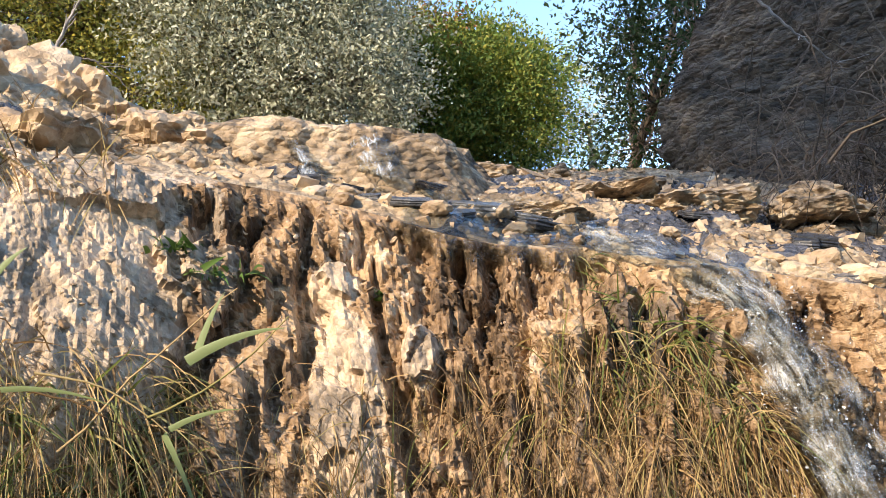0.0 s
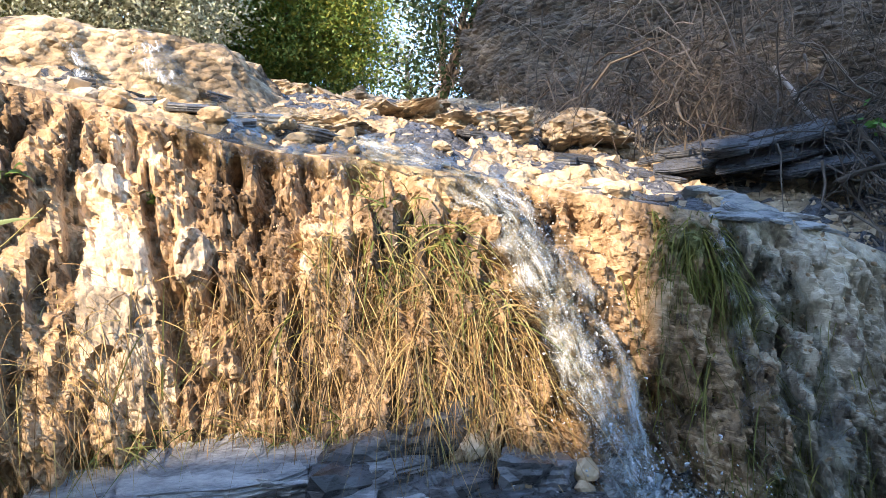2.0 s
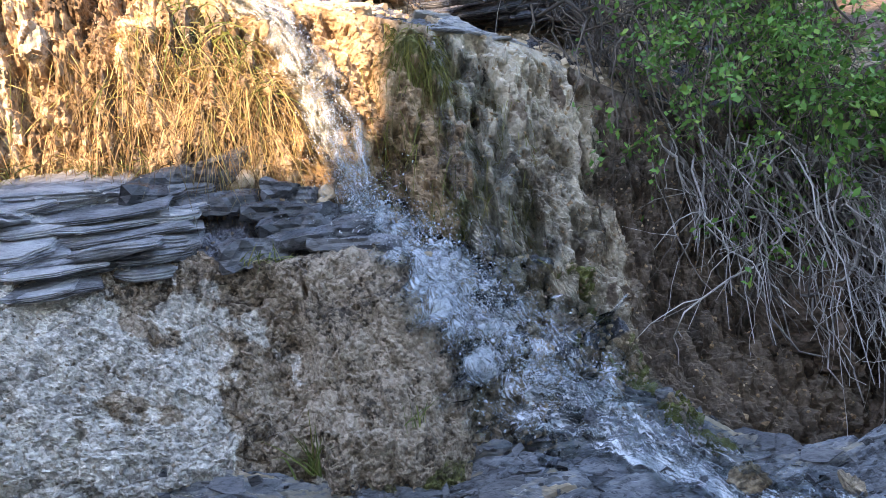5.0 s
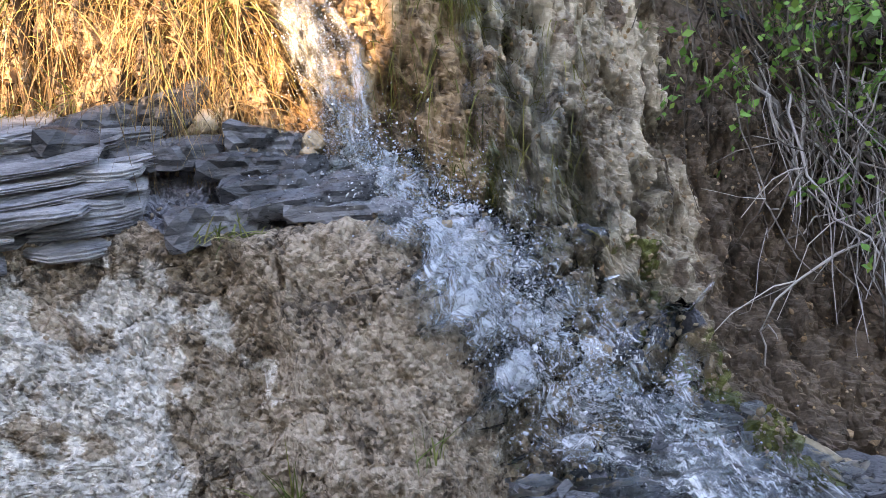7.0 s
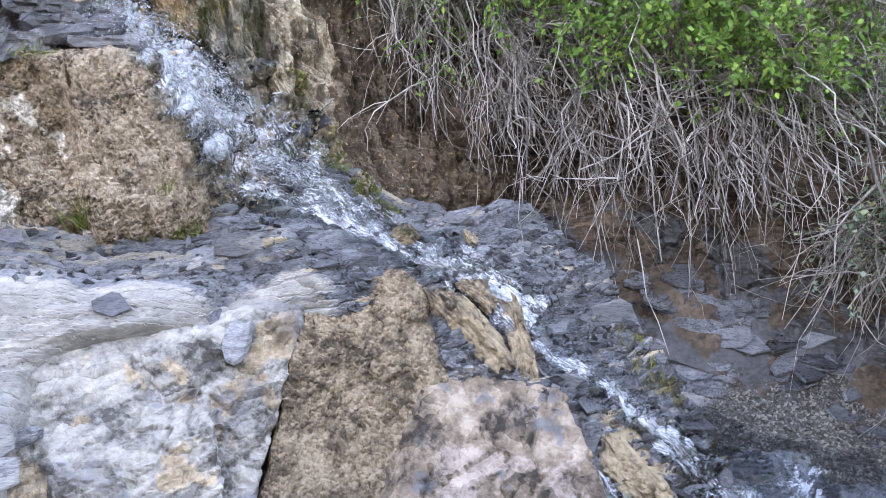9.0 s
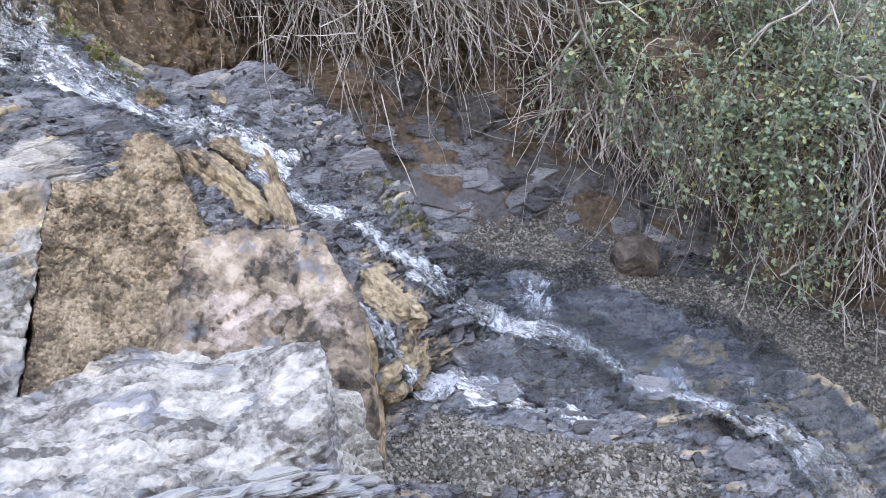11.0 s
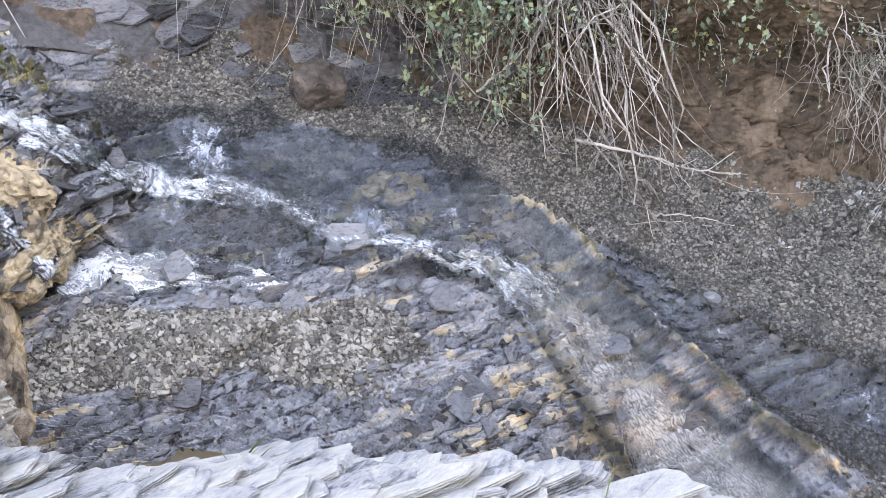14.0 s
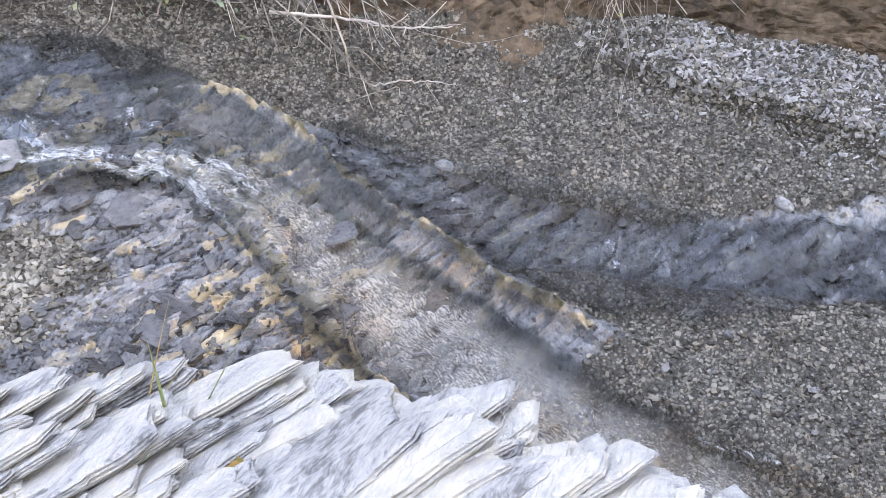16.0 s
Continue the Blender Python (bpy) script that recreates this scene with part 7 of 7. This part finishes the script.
# ---- shrubs on the far bank ----
def shrub(starts, ends, twigs, sprays, leaf_mat, label, seed, leaf=0.023, spray_from=None, spray_len=(0.15, 0.35), per=26, trunk=None, twig_r=(0.0035, 0.001), sag=0.1, fan=0.06, twig_mat=M_TWIG):
    """A shrub over the bank: grey hanging twigs from a line of starts to a line of ends, and leafy sprays."""
    rg = np.random.default_rng(seed)
    a_, b_ = spline(starts, 200), spline(ends, 200)
    thing = new("shrub")
    thing.location = a_[100]
    inv = -a_[100]
    pieces, thin = [], []
    for _ in range(twigs):
        i = np.clip(rg.normal(0, 30) + rg.integers(0, 200), 0, 199).astype(int)
        j = int(np.clip(i + rg.normal(0, 62), 0, 199))
        a = a_[i] + rg.normal(size=3) * 0.06
        b = a + (b_[j] - a) * rg.uniform(0.35, 1.02) + rg.normal(size=3) * fan * 1.3
        p = wander(a, b, rg.normal(sag, 0.16), 0.12, 9, rg)
        r = (0.5 + rg.gamma(1.5, 0.35)) * twig_r[0]
        pieces.append(tube(p, r, r * 0.4, 4))
        for _ in range(rg.integers(1, 5)):
            k = rg.integers(2, 9)
            d = (p[-1] - p[k - 1])
            d = d / (np.linalg.norm(d) + 1e-6) + 0.7 * rg.normal(size=3)
            e = p[k] + d * rg.uniform(0.06, 0.24)
            thin.append(tube(wander(p[k], e, rg.normal(0.0, 0.1), 0.07, 4, rg), r * 0.55, r * 0.22, 3))
    me = mesh_from("twig_tangle", *joined(pieces), twig_mat)
    ob = tagged(part("twig_tangle", me, thing, "grey bare hanging twigs"), kind="stuff")
    ob.location = inv
    ob = tagged(part("twig_fringe", mesh_from("twig_fringe", *joined(thin), twig_mat), thing), kind="stuff")
    ob.location = inv
    if trunk:
        for a, b, r in trunk:
            me = mesh_from("limb", *tube(wander(a, b, 0.05, 0.04, 10, rg), r, r * 0.45, 7), M_BRANCH)
            ob = part("limb", me, thing, "brown woody limb")
            ob.location = inv
    src = spline(spray_from or starts, 200)
    clumps_ = src[rg.integers(0, 200, max(4, sprays // 11))] + rg.normal(size=(max(4, sprays // 11), 3)) * 0.13
    stems = []
    for _ in range(sprays):
        a = clumps_[rg.integers(0, len(clumps_))] + rg.normal(size=3) * 0.06
        d = np.array((-0.3, -0.35, -0.25)) + rg.normal(size=3) * (0.6, 0.6, 0.55)
        d /= np.linalg.norm(d)
        stems.append(wander(a, a + d * rg.uniform(*spray_len), 0.1, 0.08, 6, rg))
    ob = tagged(part("leaf_sprays", mesh_from("leaf_sprays", *joined([tube(p, 0.0016, 0.0007, 3) for p in stems]), M_BRANCH), thing), kind="stuff")
    ob.location = inv
    ob = tagged(part("foliage", mesh_from("foliage", *leaves_on(stems, per, leaf, rg, slim=0.6), leaf_mat), thing, "small oval leaves"), kind="stuff")
    ob.location = inv
    return tagged(thing, label, "shrub")


shrub([(1.777, 3.145, 2.236), (2.061, 2.948, 2.154), (2.192, 2.830, 2.029)], [(1.794, 2.944, 1.865), (1.912, 2.709, 1.521), (2.093, 2.564, 1.480), (2.196, 2.495, 1.586)], 110, 30, M_LEAF, "shrub with grey root-like twigs hanging from the bank", 101, sag=0.12, fan=0.04)
shrub([(2.206, 2.845, 1.986), (2.490, 2.598, 1.880), (2.795, 2.295, 1.842), (3.027, 2.028, 1.784)], [(2.226, 2.524, 1.515), (2.330, 2.318, 1.300), (2.548, 2.045, 1.217), (2.784, 1.819, 1.292), (2.881, 1.729, 1.480)], 420, 520, M_LEAF, "green shrub over a tangle of dead grey twigs on the bank", 102, leaf=0.028, spray_from=[(2.303, 2.634, 2.091), (2.478, 2.465, 2.191), (2.687, 2.240, 2.111), (2.889, 1.975, 2.032), (3.077, 1.764, 1.859)], spray_len=(0.12, 0.28), trunk=[((2.772, 2.587, 2.246), (2.564, 2.363, 1.699), 0.014), ((2.919, 2.424, 2.201), (2.796, 2.072, 1.627), 0.012)], sag=0.14, fan=0.13)
shrub([(2.698, 2.506, 2.362), (2.905, 2.257, 2.395), (3.184, 1.870, 2.229), (3.323, 1.627, 1.995)], [(2.305, 2.634, 2.030), (2.696, 2.231, 1.951), (2.977, 1.836, 1.879), (3.146, 1.512, 1.738)], 170, 330, M_LEAF, "dense green crown of the bank shrub", 103, leaf=0.028, spray_len=(0.2, 0.45))
shrub([(1.818, 3.379, 3.131), (2.044, 3.174, 2.979), (2.260, 2.968, 2.726)], [(1.671, 3.160, 2.428), (1.795, 3.003, 2.106), (1.941, 2.849, 1.861), (2.009, 2.782, 1.639)], 130, 380, M_LEAF, "green shrub leaning over the fall's shaded side", 104, spray_from=[(1.789, 3.129, 2.839), (1.951, 2.956, 2.644), (2.135, 2.864, 2.450), (2.124, 2.835, 2.227)], trunk=[((1.747, 3.488, 2.883), (1.860, 3.069, 2.285), 0.011), ((1.841, 3.375, 2.908), (1.700, 3.155, 2.337), 0.01)], sag=0.1, twig_mat=M_SHADE_TWIG)
shrub([(1.659, 3.538, 2.855), (1.691, 3.346, 2.620), (1.727, 3.181, 2.468)], [(1.718, 3.090, 2.326), (1.787, 3.009, 1.971), (1.732, 3.035, 1.807), (1.655, 3.082, 2.118)], 60, 6, M_LEAF, "dead twigs coloured dark for shade, hanging beside the mossy wall", 105, twig_mat=M_SHADE_TWIG)
shrub([(3.059, 1.818, 1.336), (3.173, 1.624, 1.368), (3.260, 1.416, 1.312), (3.319, 1.171, 1.153)], [(2.808, 1.809, 1.136), (2.855, 1.596, 1.002), (2.933, 1.334, 0.854), (2.997, 1.085, 0.762)], 190, 170, M_LEAF_GREY, "grey-green shrub with bare twigs over the gravel", 106, leaf=0.024, spray_from=[(2.950, 1.785, 1.398), (3.051, 1.617, 1.427), (3.106, 1.466, 1.325)], sag=0.12)
shrub([(3.122, 1.741, 1.264), (3.283, 1.325, 1.246), (3.345, 1.016, 1.142)], [(2.921, 1.622, 0.957), (2.978, 1.335, 0.852), (2.999, 1.078, 0.680), (3.071, 0.858, 0.656)], 80, 280, M_LEAF_GREY, "grey-green leafy shrub hanging over the bank", 107, leaf=0.024, spray_from=[(3.091, 1.468, 1.264), (3.166, 1.143, 1.118), (3.171, 0.916, 0.996), (3.193, 0.750, 0.929)], sag=0.12)
shrub([(3.412, 0.863, 1.243), (3.456, 0.725, 1.299), (3.449, 0.577, 1.234)], [(3.004, 0.827, 0.590), (2.999, 0.580, 0.507), (2.968, 0.380, 0.428), (2.910, 0.156, 0.328), (2.960, 0.029, 0.368)], 120, 420, M_LEAF_GREY, "shrub with a thick sheaf of pale hanging roots", 108, leaf=0.024, spray_from=[(3.291, 0.977, 1.317), (3.363, 0.656, 1.285), (3.430, 0.242, 1.249), (3.444, -0.004, 1.138)], trunk=[((3.531, 0.720, 1.417), (3.077, 0.503, 0.594), 0.007), ((3.501, 0.816, 1.366), (3.026, 0.339, 0.488), 0.006), ((3.514, 0.622, 1.390), (3.025, 0.589, 0.518), 0.006)], twig_r=(0.0042, 0.0012), sag=0.06, fan=0.05)
shrub([(3.529, -0.266, 0.920), (3.479, -0.402, 0.871), (3.487, -0.570, 0.903)], [(3.357, -0.365, 0.696), (3.214, -0.541, 0.518), (3.104, -0.653, 0.384), (3.131, -0.730, 0.425)], 70, 60, M_LEAF_GREY, "thin grey-green plant hanging down the bank", 109, leaf=0.013, twig_r=(0.002, 0.0006), sag=0.03, fan=0.04)

shrub([(3.285, 2.008, 2.041), (3.501, 1.601, 1.993), (3.689, 1.099, 1.904), (3.758, 0.794, 1.739)], [(3.078, 1.844, 1.520), (3.227, 1.533, 1.418), (3.326, 1.139, 1.225), (3.392, 0.795, 1.092)], 170, 520, M_LEAF_GREY, "dark grey-green thicket on top of the bank", 110, leaf=0.024, spray_from=[(3.212, 1.865, 1.789), (3.385, 1.519, 1.726), (3.488, 1.155, 1.562), (3.544, 0.883, 1.406)], sag=0.1, fan=0.12)

def branch(points, r, label, twigs_=5, seed=0):
    rg = np.random.default_rng(seed)
    p = spline(points, 24)
    thing = new("fallen_branch")
    thing.location = p[0]
    ob = part("stem", mesh_from("stem", *tube(p + rg.normal(size=p.shape) * 0.003, r, r * 0.3, 6), M_TWIG), thing)
    ob.location = -p[0]
    for _ in range(twigs_):
        k = rg.integers(6, 22)
        d = p[min(k + 1, 23)] - p[k - 1]
        d = d / np.linalg.norm(d) + rg.normal(size=3) * 0.7
        ob = part("twig", mesh_from("twig", *tube(wander(p[k], p[k] + d * rg.uniform(0.03, 0.1), 0, 0.04, 5, rg), r * 0.4, r * 0.15, 4), M_TWIG), thing)
        ob.location = -p[0]
    return tagged(thing, label, "branch")


branch([(3.013, 0.432, 0.530), (3.027, 0.216, 0.512), (3.042, 0.046, 0.482), (3.063, -0.111, 0.483)], 0.006, "pale dead branch reaching out over the gravel", 7, 1)
branch([(3.061, 0.362, 0.566), (2.973, 0.205, 0.405), (2.910, 0.063, 0.282)], 0.005, "pale bent branch touching the gravel", 4, 2)
branch([(2.958, 0.143, 0.330), (2.988, 0.004, 0.335), (3.010, -0.139, 0.320)], 0.0035, "thin pale twig lying on the gravel", 3, 3)
branch([(3.016, 0.792, 0.644), (3.126, 0.661, 0.781), (3.222, 0.574, 0.909)], 0.005, "bare pale branch among the hanging roots", 5, 4)
branch([(1.668, 3.797, 3.137), (1.749, 3.705, 2.923), (1.763, 3.515, 2.735), (1.840, 3.194, 2.326)], 0.009, "brown dead limb leaning across the shaded wall", 8, 5)
branch([(1.191, 4.461, 3.918), (1.322, 4.399, 3.705), (1.480, 4.406, 3.552)], 0.006, "dry branch in front of the earth bluff", 6, 6)
# dry tangle on the shaded upper bank
rg = np.random.default_rng(120)
tangle = []
for c0, count in (((1.333, 3.943, 3.06), 420), ((1.62, 4.05, 3.12), 420), ((1.75, 3.75, 2.92), 420), ((1.95, 3.55, 2.80), 320)):
    for _ in range(count):
        a = np.array(c0) + rg.normal(size=3) * (0.2, 0.16, 0.08)
        d = rg.normal(size=3) * (0.6, 0.5, 0.5) + (-0.1, -0.2, -0.25)
        tangle.append(tube(wander(a, a + d * rg.uniform(0.1, 0.38), rg.normal(0.15, 0.2), 0.1, 6, rg), 0.001 + rg.gamma(1.5, 0.0009), 0.0006, 3))
tagged(new("dry_brush", mesh_from("dry_brush", *joined(tangle), M_SHADE_TWIG)), "tangle of dry brush on the shaded upper bank", "brush", kind="stuff")
roots_ = []
c0 = np.array((1.800, 4.025, 3.311))
for _ in range(160):
    a = c0 + rg.normal(size=3) * (0.35, 0.15, 0.12) + (0, 0, 0.15)
    roots_.append(tube(wander(a, a + (rg.normal(0, 0.1), rg.normal(0, 0.06), -rg.uniform(0.1, 0.45)), 0.02, 0.05, 7, rg), 0.003, 0.0008, 4))
tagged(new("hanging_roots", mesh_from("hanging_roots", *joined(roots_), M_SHADE_TWIG)), "pale roots coloured dark for shade, hanging from the upper earth bank", "roots", kind="stuff")

# ---- the earth bluff and trees above the fall ----
BLUFF = [[(1.530, 5.445, 4.539), (1.729, 4.938, 4.504), (1.931, 4.472, 4.330), (2.261, 4.155, 4.160), (2.828, 3.574, 4.057)],
         [(1.284, 5.445, 4.170), (1.564, 5.002, 3.973), (1.867, 4.518, 3.772), (2.212, 4.164, 3.664), (2.779, 3.604, 3.524)],
         [(1.170, 5.471, 3.872), (1.492, 4.930, 3.623), (1.775, 4.451, 3.427), (2.128, 4.074, 3.382), (2.681, 3.559, 3.142)],
         [(1.132, 5.476, 3.539), (1.376, 4.744, 3.267), (1.675, 4.360, 3.105), (2.090, 4.058, 3.120), (2.562, 3.488, 2.794)],
         [(1.125, 5.531, 3.334), (1.371, 4.787, 3.101), (1.671, 4.400, 2.942), (2.097, 4.113, 2.882), (2.568, 3.534, 2.530)]]
g = surface(BLUFF, 200, 160)
back_ = g[:, :1] + (np.array((0.65, 2.0, 0.3)) * np.linspace(1, 0.1, 12)[:, None])[None]
g = np.concatenate([back_, g], 1)
n = outward(g)
g = g + n * (0.10 * fbm(g, 1.5, 5) + 0.03 * saw(g, (0.1, 0.1, 1), 0.11, 0.8, 1.5) + 0.018 * fbm(g * (1, 1, 4), 3, 4, ridged=True) + 0.02 * fbm(g, 14, 4))[..., None]
tagged(sheet("earth_bluff", g, M_BLUFF, soft_shade=False), "layered brown earth bluff above the stream", "bluff", kind="structure")


def tree(base, crowns, count, leaf, mat, label, seed, name="tree", extra=None, stem_r=0.05, bare=0):
    """A trunk with limbs, and a crown of many small leaves on sprays, in uneven lobes (centre, radii)."""
    rg = np.random.default_rng(seed)
    thing = new(name)
    base = np.array(base, float)
    thing.location = base
    limbs = []
    stems = []
    vol = np.array([np.prod(r) for _, r in crowns]) ** 0.7
    for (c, r), w in zip(crowns, vol / vol.sum()):
        c, r = np.array(c), np.array(r)
        limbs.append(tube(wander(base, c + r * (0, 0, 0.2), 0.05, 0.05, 10, rg), stem_r, stem_r * 0.25, 6))
        ways_ = rg.normal(size=(int(count * w), 3))
        ways_ /= np.linalg.norm(ways_, axis=1)[:, None]
        swell_ = 1 + 0.56 * perlin(ways_ * 1.7 + seed) + 0.2 * perlin(ways_ * 5 + seed)
        for d, sw in zip(ways_, swell_):
            a = c + r * d * rg.uniform(0.45, 1.0) ** 0.5 * sw
            way = d * r / np.linalg.norm(r) + rg.normal(size=3) * 0.5 + (0, 0, 0.15)
            stems.append(wander(a, a + way / np.linalg.norm(way) * rg.uniform(4, 10) * leaf, 0.05, 0.06, 4, rg))
            if rg.random() < 0.05 + bare:
                limbs.append(tube(wander(c - r * d * 0.1, a, 0.05, 0.06, 7, rg), stem_r * 0.18, stem_r * 0.06, 4))
    ob = part("trunk", mesh_from("trunk", *joined(limbs), M_BRANCH), thing, "brown trunk with limbs")
    ob.location = -base
    ob = part("crown", mesh_from("crown", *leaves_on(stems, 16, leaf, rg, leaf * 0.8, 0.45), mat), thing)
    ob.location = -base
    if extra:
        ec, er, en, em = extra
        st = []
        for _ in range(en):
            d = rg.normal(size=3)
            a = np.array(ec) + np.array(er) * d / np.linalg.norm(d) * rg.uniform(0.4, 1) ** 0.5
            st.append(wander(a, a + rg.normal(size=3) * 5 * leaf, 0.05, 0.06, 4, rg))
        ob = part("autumn_leaves", mesh_from("autumn_leaves", *leaves_on(st, 16, leaf, rg, leaf, 0.45), em), thing, "rust-coloured leaves")
        ob.location = -base
    return tagged(thing, label, "tree")


tree((-2.078, 7.877, 4.426), [((-1.838, 7.531, 4.967), (0.75, 0.6, 0.75)), ((-2.586, 7.468, 5.391), (0.9, 0.6, 0.7)), ((-3.396, 7.305, 5.542), (0.9, 0.6, 0.8)), ((-1.997, 7.592, 5.976), (1.0, 0.6, 0.6))], 7000, 0.042, M_OLIVE, "olive-green bush with yellow autumn leaves above the fall", 201, "bush", bare=0.08)
tree((-0.925, 7.793, 4.379), [((-1.062, 7.272, 5.160), (0.75, 0.5, 0.75)), ((-0.716, 7.343, 4.824), (0.5, 0.5, 0.55)), ((-1.405, 7.184, 5.227), (0.52, 0.45, 0.8)), ((-1.532, 7.067, 5.650), (0.78, 0.5, 0.45)), ((-0.805, 7.247, 5.527), (0.4, 0.4, 0.4))], 9000, 0.038, M_SILVER, "silver-leaved tree lit by the low sun", 202)
tree((0.365, 9.227, 4.624), [((0.164, 8.834, 5.208), (0.75, 0.6, 0.5)), ((0.637, 8.874, 5.034), (0.45, 0.5, 0.5)), ((-0.104, 8.999, 5.618), (0.4, 0.5, 0.3)), ((0.468, 9.020, 5.537), (0.4, 0.4, 0.28)), ((-0.079, 8.914, 4.984), (0.4, 0.4, 0.4))], 7500, 0.042, M_TREE, "round green tree with a rusty top above the stream", 203, extra=((-0.086, 8.730, 5.746), (0.35, 0.3, 0.2), 300, M_RUST))
tree((1.309, 7.107, 4.005), [((1.458, 6.866, 4.345), (0.3, 0.4, 0.55)), ((1.684, 6.662, 4.746), (0.4, 0.4, 0.4)), ((1.351, 6.902, 4.880), (0.35, 0.4, 0.25)), ((1.320, 6.773, 4.055), (0.3, 0.3, 0.25)), ((1.682, 6.553, 4.999), (0.5, 0.4, 0.3))], 800, 0.045, M_DARKLEAF, "dark half-bare tree against the sky", 204, bare=0.35, stem_r=0.035)
tree((1.630, 10.466, 4.967), [((1.586, 10.348, 5.377), (0.4, 0.4, 0.5))], 260, 0.05, M_SILVER, "small grey bush far up the stream", 205, "bush")
tree((-3.834, 7.217, 4.336), [((-3.892, 6.945, 4.978), (1.0, 0.6, 0.9)), ((-4.223, 6.590, 5.315), (1.0, 0.6, 0.9))], 600, 0.05, M_OLIVE, "olive-green bush beyond the pale rocks", 206, "bush")
branch([(-1.847, 5.345, 4.005), (-1.691, 5.275, 4.305), (-1.568, 5.224, 4.499)], 0.012, "bare dead branch before the bushes", 8, 7)
branch([(-1.730, 5.309, 4.195), (-1.565, 5.361, 4.193), (-1.433, 5.444, 4.075)], 0.006, "thin bent dry stem before the bushes", 3, 8)

# a tall unseen tree added behind the viewer, over the hill: it throws the broken shade on the bluff
def sunward(s, d, z):
    return tuple(SIDE * s + FLAT * d + Vector((0, 0, z)))


tree(sunward(0.4, 6.5, 6.5), [(sunward(-1.9, 6.2, 9.3), (0.75, 0.75, 0.8)), (sunward(-1.3, 6.0, 10.2), (0.8, 0.8, 0.7)), (sunward(-2.3, 6.3, 10.4), (0.6, 0.6, 0.6)), (sunward(-0.6, 6.4, 9.2), (0.8, 0.8, 0.8)), (sunward(-1.55, 6.2, 8.3), (0.5, 0.5, 0.5)), (sunward(-2.2, 6.2, 8.7), (0.45, 0.45, 0.5))], 1700, 0.1, M_TREE, "unseen tall tree added on the hill behind the viewer to shade the bluff", 207)
